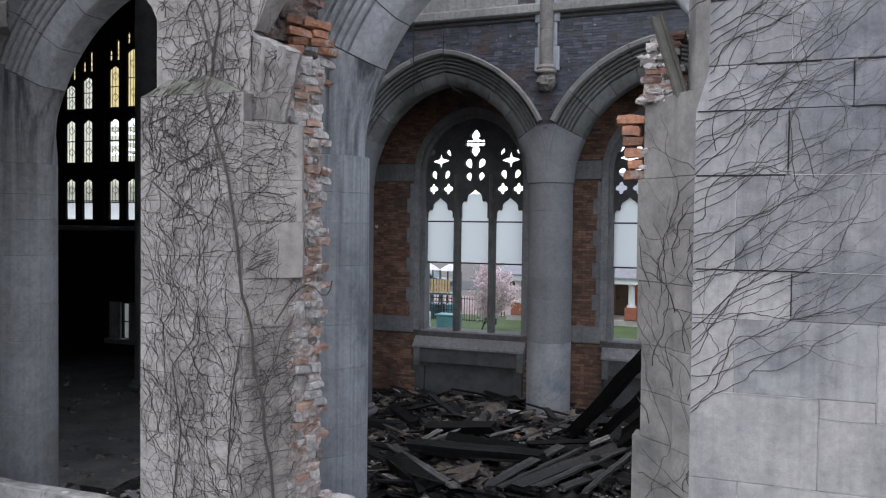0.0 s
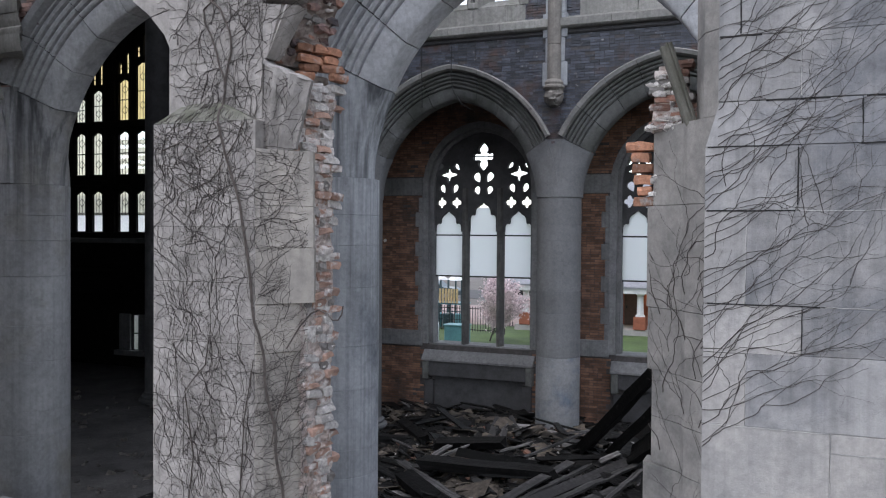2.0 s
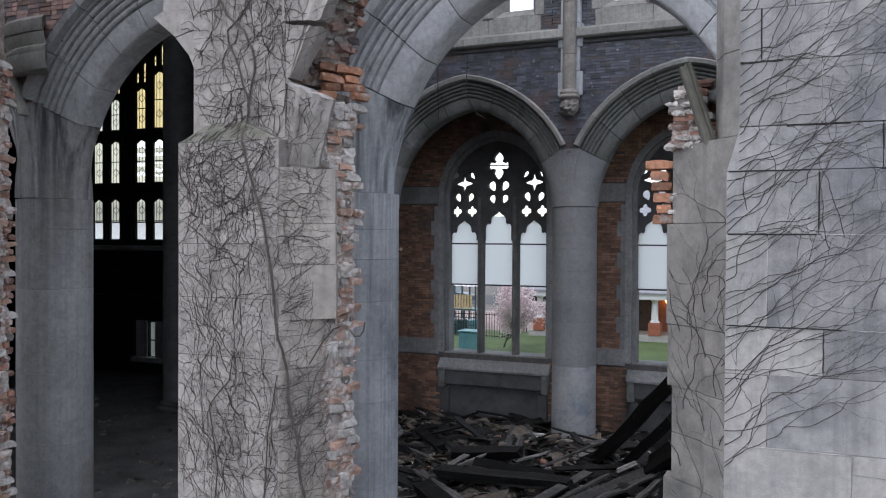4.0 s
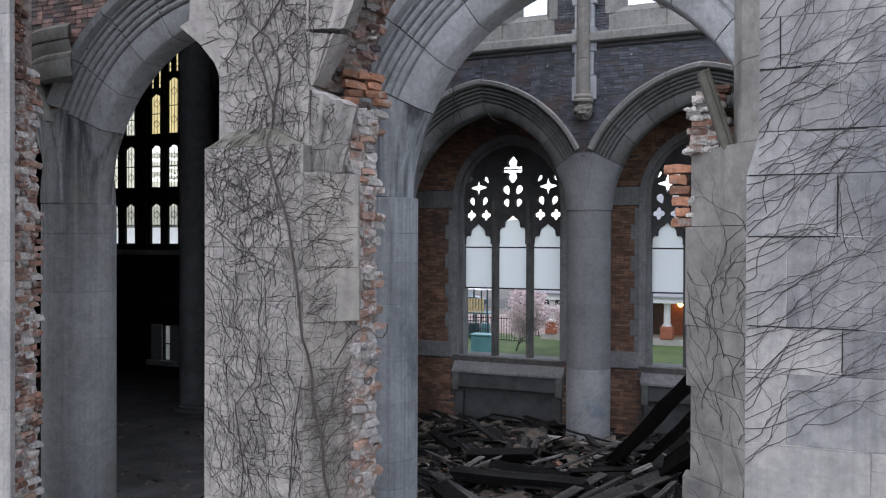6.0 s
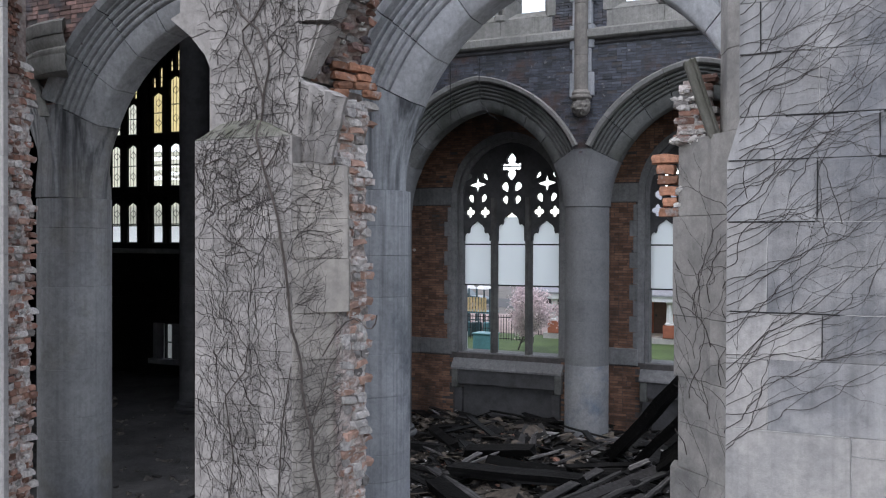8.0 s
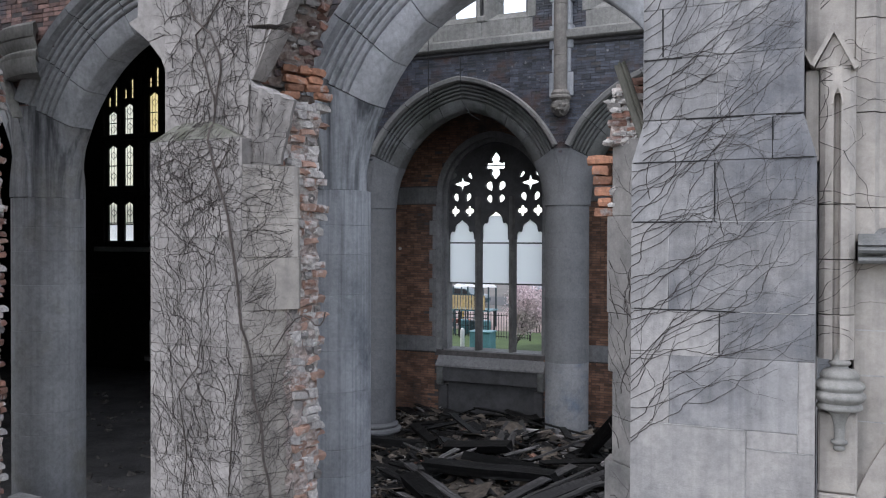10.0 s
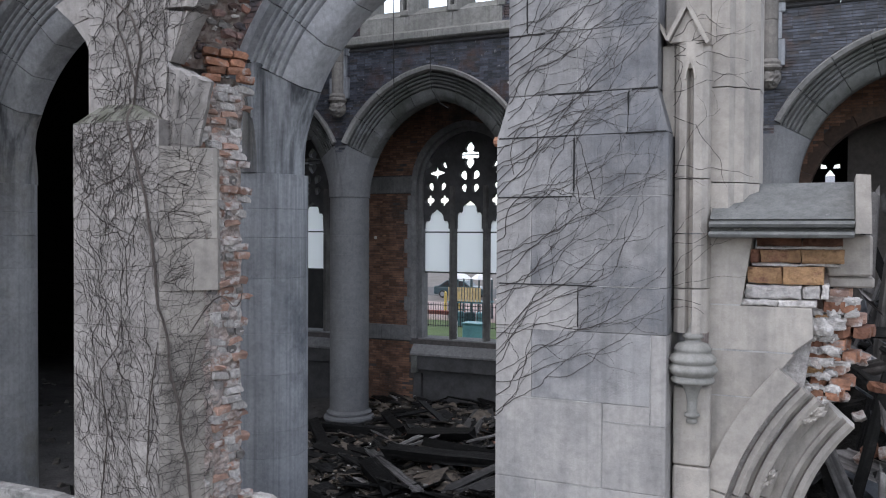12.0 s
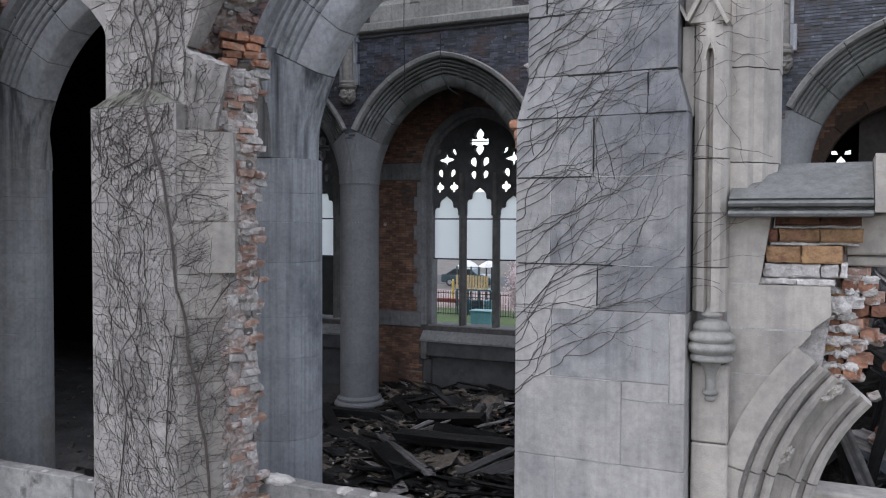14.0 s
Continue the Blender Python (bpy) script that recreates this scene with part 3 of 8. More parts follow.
aisle_wall = thing("wall_far", -5.9, WALL_IN, 0, "far aisle wall of dark red brick with grey stone bands", "wall", kind="structure")
for x in WALL_BAYS:
    xc = x + BAY / 2
    bm = bmesh.new()
    hole = [(xc + a, b) for a, b in pointed(0.05, SILL - 0.02)]
    prism(bm, [(x, -1.2), (x + BAY, -1.2), (x + BAY, 7.3), (x, 7.3)], WALL_IN + 0.003, WALL_IN + 0.55, [hole])
    part("core", bm, DARK_MORTAR, aisle_wall)
    for z0, z1 in ((1.54, 1.87), (4.71, 5.07)):
        for x0, x1 in ((x, x + 0.72), (x + BAY - 0.72, x + BAY)):
            block("band_stone", aisle_wall, DULL_STONE, x0 + 0.002, x1 - 0.002, WALL_IN - 0.05, WALL_IN + 0.06, z0, z1, 0.012)
    bricks("brick_face", aisle_wall, RED_BRICK, (x, x + BAY), -0.1, 7.2, WALL_IN - 0.005, 0.04,
           lambda u, w, xc=xc: not in_window(u - xc, w, 0.13) and not (abs(u - xc) < 1.22 and w < SILL - 0.05) and not (1.53 < w < 1.88) and not (4.70 < w < 5.08 and abs(u - xc) > 1.2), int(40 + x))


def foil(cx, cz, r, lobes, turn=0.0, inner=0.5, squeeze=1.0, n=7):
    """An opening of round lobes."""
    pts = []
    for k in range(lobes):
        a = turn + 2 * math.pi * k / lobes
        lx, lz = math.cos(a) * r * inner, math.sin(a) * r * inner
        for i in range(n):
            b = a - 1.75 + 3.5 * i / (n - 1)
            pts.append((cx + (lx + math.cos(b) * r * (1 - inner) * 0.93) * squeeze, cz + lz + math.sin(b) * r * (1 - inner) * 0.93))
    return pts


def star(cx, cz, r):
    """A four-pointed opening with hollow sides."""
    pts = []
    for k in range(4):
        a = k * math.pi / 2
        for rr, da in ((1.0, 0), (0.74, 0.17), (0.52, 0.36), (0.36, math.pi / 4), (0.52, math.pi / 2 - 0.36), (0.74, math.pi / 2 - 0.17)):
            pts.append((cx + r * rr * math.cos(a + da), cz + r * rr * math.sin(a + da)))
    return pts


def petal(cx, cz, w, h, turn):
    """A leaf-shaped opening, broad above and pointed below, turned aside."""
    ring = [(0, -1), (0.45, -0.62), (0.82, -0.1), (0.95, 0.35), (0.7, 0.8), (0.25, 0.98), (-0.25, 0.98), (-0.7, 0.8), (-0.95, 0.35), (-0.82, -0.1), (-0.45, -0.62)]
    c, s = math.cos(turn), math.sin(turn)
    return [(cx + c * a * w + s * b * h, cz - s * a * w + c * b * h) for a, b in ring]


def fleuron(cx, cz):
    """The large cusped opening at the head: pointed lobes above and below, small ones at the sides."""
    q = [(0, 0.285), (0.055, 0.235), (0.098, 0.17), (0.10, 0.12), (0.07, 0.085), (0.11, 0.055), (0.15, 0.075), (0.195, 0.055), (0.205, 0.0)]
    right = q + [(a, -b) for a, b in q[:-1][::-1]]
    return [(cx + a, cz + b) for a, b in right] + [(cx - a, cz + b) for a, b in right[1:-1][::-1]]


def light_head(c, w, z):
    """Cusped head of one light, from its right foot to its left foot."""
    right = [(w, 0), (w, 0.10), (w * 0.94, 0.145), (w * 0.80, 0.175), (w * 0.66, 0.16), (w * 0.60, 0.20), (w * 0.58, 0.27), (w * 0.46, 0.325), (w * 0.22, 0.37), (0, 0.43)]
    return [(c + a, z + b) for a, b in right] + [(c - a, z + b) for a, b in right[:-1][::-1]]


def tracery_window(xc):
    root = thing("window_1", xc, WALL_IN, SILL, "tall three-light gothic window with pierced stone tracery and hazy panels", "window", "aisle windows", "structure")
    y0, y1 = WALL_IN + 0.20, WALL_IN + 0.33
    c1, lw = 0.765, 0.29
    zh = 3.95
    bm = bmesh.new()
    top = [(xc + a, b) for a, b in pointed(0.03, zh)]
    foot = []
    for c, dz in ((-c1, 0.0), (0.0, 0.18), (c1, 0.0)):
        foot += light_head(xc + c, lw, zh + dz)[::-1] if dz == 0 else [(xc + c - lw, zh)] + light_head(xc + c, lw, zh + dz)[::-1] + [(xc + c + lw, zh)]
    outline = top + foot
    holes = []
    for s in (-1, 1):
        q = xc + s * c1
        holes += [foil(q - 0.168, 4.555, 0.126, 4, 0, 0.56), foil(q + 0.168, 4.555, 0.126, 4, 0, 0.56)]
        holes += [petal(q - 0.135, 4.84, 0.08, 0.105, -0.45), petal(q + 0.135, 4.84, 0.08, 0.105, 0.45)]
        holes += [star(q, 5.14, 0.20)]
        holes += [petal(q - 0.185, 5.30, 0.055, 0.09, 0.7), petal(q + 0.185, 5.30, 0.055, 0.09, -0.7)]
    holes += [petal(xc - 0.13, 4.80, 0.085, 0.098, -0.35), petal(xc + 0.13, 4.80, 0.085, 0.098, 0.35)]
    holes += [petal(xc - 0.13, 5.07, 0.095, 0.115, -0.55), petal(xc + 0.13, 5.07, 0.095, 0.115, 0.55)]
    holes += [[(xc + (a - xc) * 1.08, 5.50 + (b - 5.50) * 1.04) for a, b in fleuron(xc, 5.50)]]
    prism(bm, outline, y0, y1, holes)
    # dark tone gives the tracery its silhouette against the bright sky
    part("tracery", bm, SHADE_STONE, root)
    block("iron_bar", root, IRON, xc - 0.22, xc + 0.22, y0 - 0.02, y0 - 0.003, 5.49, 5.512, 0)
    for s in (-1, 1):
        bm = bmesh.new()
        m0 = xc + s * 0.382
        prism(bm, [(m0 - 0.08, y0 + 0.04), (m0 - 0.03, y0 - 0.08), (m0 + 0.03, y0 - 0.08), (m0 + 0.08, y0 + 0.04), (m0 + 0.08, y1 - 0.04), (m0 + 0.03, y1 + 0.06), (m0 - 0.03, y1 + 0.06), (m0 - 0.08, y1 - 0.04)], SILL - 0.05, zh + 0.9)
        for v in bm.verts:
            v.co = Vector((v.co.x, v.co.z, v.co.y))
        bmesh.ops.recalc_face_normals(bm, faces=bm.faces)
        part("mullion", bm, MULLION_STONE, root)
    for off, depth0, depth1 in ((0.0, 0.12, 0.40), (0.07, -0.03, 0.10)):
        bm = bmesh.new()
        prism(bm, [(xc + a, b) for a, b in pointed(off + 0.10, SILL)] + [(xc + a, b) for a, b in pointed(off - 0.03, SILL)][::-1], WALL_IN + depth0, WALL_IN + depth1)
        part("frame_moulding", bm, DULL_STONE, root)
    for s in (-1, 1):
        for q in range(9):
            w = 0.16 if q % 2 else 0.085
            xa = xc + s * (W_R - W_OFF + 0.17)
            block("quoin", root, DULL_STONE, min(xa, xa + s * w), max(xa, xa + s * w), WALL_IN - 0.028, WALL_IN + 0.1, 1.875 + q * 0.31, 2.18 + q * 0.31, 0.008)
    bm = bmesh.new()
    prism(bm, [(WALL_IN - 0.17, SILL - 0.34), (WALL_IN - 0.17, SILL - 0.30), (WALL_IN + 0.12, SILL), (WALL_IN + 0.6, SILL), (WALL_IN + 0.6, SILL - 0.34)], xc - 1.2, xc + 1.2)
    for v in bm.verts:
        v.co = Vector((v.co.y, v.co.x, v.co.z))
    bmesh.ops.recalc_face_normals(bm, faces=bm.faces)
    part("sill", bm, DULL_STONE, root)
    # apron and recess under the sill: their shade is in the stone colour
    block("apron", root, SHADE_STONE, xc - 1.05, xc + 1.05, WALL_IN - 0.13, WALL_IN + 0.1, 0.95, SILL - 0.345, 0.01)
    block("recess_panel", root, SHADE_STONE, xc - 0.96, xc + 0.96, WALL_IN - 0.0, WALL_IN + 0.1, -0.1, 0.94, 0)
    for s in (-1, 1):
        block("bracket", root, GRIMY_SHADED_STONE, xc + s * 1.12 - 0.07, xc + s * 1.12 + 0.07, WALL_IN - 0.16, WALL_IN + 0.05, 0.87, SILL - 0.345, 0.02)
        block("recess_jamb", root, SHADE_STONE, xc + s * 1.06 - 0.09, xc + s * 1.06 + 0.09, WALL_IN - 0.09, WALL_IN + 0.05, -0.1, 0.865, 0.01)
    for c in (-c1, 0, c1):
        bm = bmesh.new()
        box(bm, xc + c - lw - 0.01, xc + c + lw + 0.01, y0 + 0.075, y0 + 0.081, 3.02, zh + 0.50)
        sheet = part("hazy_panel", bm, PANEL, root, "hazy white translucent sheet")
        for z in (3.0, 3.86):
            block("glazing_bar", sheet, IRON, xc + c - lw - 0.01, xc + c + lw + 0.01, y0 + 0.055, y0 + 0.073, z, z + 0.03, 0)
    return root


IRON = material("black_iron", (0.02, 0.02, 0.022), rough=0.6, vary=0.0)
PANEL = bpy.data.materials.new("hazy_plastic_sheet")
PANEL.use_nodes = True
pn, pl = PANEL.node_tree.nodes, PANEL.node_tree.links
pn.remove(pn["Principled BSDF"])
trl, trp, pm = pn.new("ShaderNodeBsdfTranslucent"), pn.new("ShaderNodeBsdfTransparent"), pn.new("ShaderNodeMixShader")
trl.inputs[0].default_value = (0.97, 0.985, 0.985, 1)
trp.inputs[0].default_value = (0.95, 0.97, 0.98, 1)
pm.inputs[0].default_value = 0.14
pl.new(trl.outputs[0], pm.inputs[1])
pl.new(trp.outputs[0], pm.inputs[2])
pl.new(pm.outputs[0], pn["Material Output"].inputs[0])
window = tracery_window(WALL_BAYS[0] + BAY / 2)
for x in WALL_BAYS[1:]:
    copy_thing(window, pose(x + BAY / 2, WALL_IN, SILL))
# unseen slab added above the aisle to block light from overhead
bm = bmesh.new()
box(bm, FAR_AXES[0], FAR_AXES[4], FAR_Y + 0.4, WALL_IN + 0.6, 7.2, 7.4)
tagged(part("ceiling", bm, UNLIT_BLACK), "unseen near-black slab added to keep sky light off the far aisle", "ceiling", kind="structure")

# the dark room behind the last bay; brick, plaster and walls are coloured for its dimness
DIM_LIT_ARCH = material("sooty_brick_arch", (0.12, 0.075, 0.055), (0.075, 0.05, 0.04), scale=6.0, vary=0.3, mottle=0.5)
SHADED_PLASTER = material("dim_brown_plaster", (0.10, 0.088, 0.08), (0.07, 0.062, 0.057), scale=1.5, vary=0.0, mottle=0.4)
dark_room = thing("wall_dark_room", 2, WALL_IN, 0, "unlit side room with walls coloured near black and a shade-darkened plaster return", "wall", kind="structure")
bm = bmesh.new()
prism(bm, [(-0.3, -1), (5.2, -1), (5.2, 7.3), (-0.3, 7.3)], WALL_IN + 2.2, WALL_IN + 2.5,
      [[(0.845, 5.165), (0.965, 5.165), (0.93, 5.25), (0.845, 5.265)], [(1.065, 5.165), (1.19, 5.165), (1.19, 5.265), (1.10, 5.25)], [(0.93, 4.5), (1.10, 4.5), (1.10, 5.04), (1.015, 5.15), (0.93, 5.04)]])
part("core", bm, UNLIT_BLACK, dark_room)
block("side_wall", dark_room, UNLIT_BLACK, -0.3, 0.0, WALL_IN + 0.56, WALL_IN + 2.19, -1, 7.3, 0)
block("side_wall", dark_room, UNLIT_BLACK, 4.9, 5.2, WALL_IN, WALL_IN + 2.19, -1, 7.3, 0)
block("plaster_wall", dark_room, SHADED_PLASTER, 1.31, 4.9, WALL_IN + 0.9, WALL_IN + 1.0, -1, 7.2, 0)
# unseen ceiling added to keep the room dark
block("room_ceiling", dark_room, UNLIT_BLACK, -0.3, 5.2, WALL_IN + 0.61, WALL_IN + 2.5, 7.2, 7.4, 0)
for k in range(8):
    xc = BAY / 2
    bm = bmesh.new()
    side = -1 if k < 4 else 1
    sweep(bm, [(1.55, WALL_IN), (1.55, WALL_IN + 0.5), (1.80, WALL_IN + 0.5), (1.80, WALL_IN)], 0.25, (k % 4) / 4 + 0.002, (k % 4 + 1) / 4 - (0.002 if k % 4 < 3 else 0), 5, side, xc, 4.35)
    part("arch_block", bm, DIM_LIT_ARCH, dark_room)
for x0, x1 in ((0.002, 0.66), (BAY - 0.66, BAY)):
    block("pier", dark_room, DARK_MORTAR, x0, x1, WALL_IN + 0.02, WALL_IN + 0.5, -1, 7.2, 0)
bricks("brick_face", dark_room, RED_BRICK, (0, BAY), -0.1, 7.2, WALL_IN - 0.005, 0.04, lambda u, w: abs(u - BAY / 2) > 1.3 if w < 4.35 else (abs(u - BAY / 2) + 0.25) ** 2 + (w - 4.35) ** 2 > 1.78 ** 2, 51)
bm = bmesh.new()
prism(bm, [(0, 4.35), (0.66, 4.35)] + [(BAY / 2 - arch_point(1.78, 0.25, k / 8)[0], 4.35 + arch_point(1.78, 0.25, k / 8)[1]) for k in range(9)] + [(BAY / 2 + arch_point(1.78, 0.25, k / 8)[0], 4.35 + arch_point(1.78, 0.25, k / 8)[1]) for k in range(7, -1, -1)] + [(BAY - 0.66, 4.35), (BAY, 4.35), (BAY, 7.2), (0, 7.2)], WALL_IN + 0.02, WALL_IN + 0.4)
part("core", bm, DARK_MORTAR, dark_room)

# ---- near arcade wall ----
near_wall = arcade_wall("wall_near_arcade", NEAR_Y, NEAR_AXES[:3], NEAR_BAY, NEAR_SPRING, 8.6, DARK_MORTAR, "brick wall over the near arcade, red and sooty bricks")
NEAR_BRICK = material("smeared_wall_brick", (0.30, 0.185, 0.155), (0.20, 0.135, 0.125), scale=9.0, vary=0.6, island=True, mottle=0.6, mottle_scale=6.0, spots=(0.10, 0.09, 0.10), spots_scale=2.6, spots_edge=(0.47, 0.62), bump=0.8)
bricks("brick_face", near_wall, NEAR_BRICK, (NEAR_AXES[0], NEAR_AXES[3]), 5.15, 8.55, NEAR_Y - HALF + 0.03, 0.09, over_near, 5, missing=0.07, singles=(-9.0, -7.2, 5.6, 6.7))
bricks("brick_face", near_wall, DARK_BRICK, (NEAR_AXES[0], NEAR_AXES[3]), 5.15, 8.55, NEAR_Y + HALF - 0.03, 0.09, over_near, 6, toward=1)

# ---- near aisle wall: buttresses and broken jambs ----
FACE, BACK = 5.02, 5.6


def ashlar(parent, mat, x0, x1, y0, y1, rows, bevel=0.004, rnd=random.Random(8)):
    """Courses of cut stone: each row is (bottom, top, joints along x)."""
    for z0, z1, joints in rows:
        ends = [x0, *joints, x1]
        for a, b in zip(ends, ends[1:]):
            jog = rnd.uniform(0, 0.003)
            block("stone", parent, mat, a + 0.0007, b - 0.0007, y0 - jog, y1, z0 + 0.0007, z1 - 0.0007, min(bevel, 0.0022))


def weathering(parent, mat, x0, x1, z0, z1, y0, y1, inset, joints=(), slope=0.024):
    """A sloping set-off with splayed ends on top of a buttress stage."""
    ends = [x0, *joints, x1]
    for k, (a, b) in enumerate(zip(ends, ends[1:])):
        ia = inset if k == 0 else 0
        ib = inset if k == len(ends) - 2 else 0
        bm = bmesh.new()
        low = [bm.verts.new(p) for p in ((a + 0.002, y0, z0), (b - 0.002, y0, z0), (b - 0.002, y1, z0), (a + 0.002, y1, z0))]
        mid = [bm.verts.new(p) for p in ((a + ia + 0.002, y0 + slope, z1), (b - ib - 0.002, y0 + slope, z1), (b - ib - 0.002, y1, z1 + 0.002), (a + ia + 0.002, y1, z1 + 0.002))]
        bm.faces.new(low[::-1])
        bm.faces.new(mid)
        for i in range(4):
            bm.faces.new((low[i], low[(i + 1) % 4], mid[(i + 1) % 4], mid[i]))
        part("weathering_stone", bm, mat, parent)


# the buttress between the two open bays, pale stone with branching stems
b1 = thing("buttress_1", 0, 3.92, GROUND_Z, "tall pale limestone buttress of large cut blocks under bare creeper stems", "buttress", kind="structure")
B1_L, B1_R, B1_Y = -0.385, 0.442, 3.92
for mat, x0, x1, z0, z1 in ((PALE_STONE, B1_L, 0.1, GROUND_Z, -0.2), (PALE_STONE, 0.1, B1_R, GROUND_Z, -0.2), (PALE_STONE, B1_L, -0.05, -0.2, 0.7), (PALE_STONE, -0.05, B1_R, -0.2, 0.7),
                            (PALE_STONE, B1_L, 0.08, 0.7, 1.5), (PALE_STONE, 0.08, B1_R, 0.7, 1.5), (PALE_STONE, B1_L, 0.2, 1.5, 2.1), (PALE_STONE, 0.2, B1_R, 1.5, 2.1),
                            (PALE_STONE, B1_L, -0.176, 2.1, 2.66), (PALE_STONE, -0.176, B1_R, 2.1, 2.66), (PALE_STONE, B1_L, 0.149, 2.66, 3.058), (PALE_STONE, 0.149, B1_R, 2.66, 2.975),
                            (PALE_STONE, 0.149, 0.37, 2.975, 3.059), (PALE_STONE, 0.37, B1_R, 2.975, 3.39), (PALE_STONE, B1_L, -0.20, 3.058, 3.385), (WEATHERED_STONE, -0.20, 0.37, 3.059, 3.39),
                            (PALE_STONE, B1_L, 0.029, 3.385, 3.605), (WEATHERED_STONE, 0.029, B1_R, 3.39, 3.605), (PALE_STONE, B1_L, -0.205, 3.605, 4.025), (WEATHERED_STONE, -0.205, B1_R, 3.605, 4.025),
                            (WEATHERED_STONE, B1_L, 0.005, 4.025, 4.312), (WEATHERED_STONE, 0.005, B1_R, 4.025, 4.312)):
    ashlar(b1, mat, x0, x1, B1_Y, 5.0, [(z0, z1, ())])
weathering(b1, WEATHERED_STONE, B1_L, B1_R, 4.315, 4.515, B1_Y, 5.0, 0.055, (0.256,))
ashlar(b1, WEATHERED_STONE, -0.335, 0.387, 3.945, 5.0, [(4.518, 4.81, (0.012,)), (4.81, 5.05, (-0.24,)), (5.05, 5.5, (-0.1,)), (5.5, 6.1, (0.1,)), (6.1, 6.8, ()), (6.8, 7.6, ())])

# open joints and white repointing of the pale buttress
OPEN_JOINT = material("open_black_joint", (0.012, 0.012, 0.013), vary=0.0)
POINTING = material("white_pointing", (0.44, 0.43, 0.42), (0.26, 0.26, 0.26), scale=9.0, vary=0.1)
for x0, x1, z0, z1, y, mat in ((-0.33, -0.15, 4.806, 4.813, 3.945, OPEN_JOINT), (-0.244, -0.238, 4.82, 5.05, 3.945, OPEN_JOINT), (-0.13, 0.13, 4.511, 4.519, 3.945, OPEN_JOINT), (0.27, 0.385, 4.511, 4.518, 3.945, OPEN_JOINT),
                               (0.002, 0.008, 4.05, 4.30, B1_Y, OPEN_JOINT), (-0.375, -0.005, 4.021, 4.028, B1_Y, OPEN_JOINT), (-0.37, 0.10, 3.602, 3.608, B1_Y, OPEN_JOINT), (0.25, 0.43, 4.309, 4.315, B1_Y, OPEN_JOINT),
                               (-0.375, -0.03, 4.309, 4.315, B1_Y, OPEN_JOINT), (0.253, 0.259, 4.33, 4.505, B1_Y + 0.014, OPEN_JOINT), (0.027, 0.0305, 3.41, 3.59, B1_Y, OPEN_JOINT), (0.148, 0.1505, 2.67, 3.06, B1_Y, POINTING),
                               (-0.02, 0.15, 2.658, 2.6605, B1_Y, POINTING), (-0.207, -0.203, 3.62, 4.01, B1_Y, POINTING), (0.02, 0.42, 4.0235, 4.0265, B1_Y, POINTING), (0.3685, 0.3715, 2.99, 3.38, B1_Y, POINTING),
                               (0.12, 0.41, 3.6035, 3.6065, B1_Y, POINTING), (-0.2015, -0.1985, 3.08, 3.37, B1_Y, POINTING), (-0.36, 0.14, 3.056, 3.060, B1_Y, POINTING), (0.0105, 0.0135, 4.53, 4.79, 3.945, POINTING),
                               (-0.1775, -0.1745, 2.3, 2.65, B1_Y, POINTING), (0.16, 0.42, 2.9735, 2.9765, B1_Y, POINTING)):
    bm = bmesh.new()
    n = 8
    rows_ = [[bm.verts.new((x0 + (x1 - x0) * (i / n if x1 - x0 > z1 - z0 else a), y + c, z0 + (z1 - z0) * (a if x1 - x0 > z1 - z0 else i / n))) for a, c in ((0, -0.0045), (1, -0.0045), (1, 0.006), (0, 0.006))] for i in range(n + 1)]
    for v in bm.verts:
        v.co.x += noise.noise(v.co * 23) * 0.003
        v.co.z += noise.noise(v.co * 19 + Vector((7, 0, 0))) * 0.003
    for p, q in zip(rows_, rows_[1:]):
        for i in range(4):
            bm.faces.new((p[i], p[(i + 1) % 4], q[(i + 1) % 4], q[i]))
    bm.faces.new(rows_[0])
    bm.faces.new(rows_[-1])
    bmesh.ops.recalc_face_normals(bm, faces=bm.faces)
    part("joint", bm, mat, b1)

# the creeper-clad buttress
b2 = thing("buttress_2", -BAY, 4.87, GROUND_Z, "grey limestone buttress matted with bare ivy stems, its window jamb torn away", "buttress", kind="structure")
ashlar(b2, IVY_STONE, -4.38, -3.48, 4.86, 5.25, [(GROUND_Z, -0.4, (-3.9,)), (-0.4, 0.5, (-4.1,)), (0.5, 1.3, (-3.8,)), (1.3, 1.75, (-4.05,)), (1.75, 2.25, (-3.8,)), (2.25, 2.7, (-4.1,)), (2.7, 3.12, (-3.85,)), (3.12, 3.55, (-4.0,)),
                                                (3.55, 3.95, (-3.78,)), (3.95, 4.25, (-4.05,)), (4.25, 4.70, ())], 0.01)
# hipped cap of the lower stage, worn and uneven
bm = bmesh.new()
n = 14
rows_ = []
for k in range(7):
    f = k / 6
    row = []
    for i in range(n + 1):
        g = i / n
        x = (-4.38 + 0.25 * f) * (1 - g) + (-3.50 - 0.40 * f) * g
        row.append(bm.verts.new((x, 4.855 + 0.118 * f, 4.703 + 0.155 * f + 0.018 * noise.noise((x * 7, f * 3, 1)) * (0.3 + f))))
    rows_.append(row)
for p, q in zip(rows_, rows_[1:]):
    for i in range(n):
        bm.faces.new((p[i], p[i + 1], q[i + 1], q[i]))
left = [bm.verts.new((-4.38, 4.99, 4.70)), bm.verts.new((-4.20, 4.99, 4.858))]
right = [bm.verts.new((-3.50, 4.99, 4.70)), bm.verts.new((-3.86, 4.99, 4.858))]
bm.faces.new([r[0] for r in rows_] + [left[1], left[0]])
bm.faces.new([r[-1] for r in rows_][::-1] + [right[0], right[1]])
bm.faces.new(rows_[-1][::-1] + [left[1], right[1]])
bmesh.ops.recalc_face_normals(bm, faces=bm.faces)
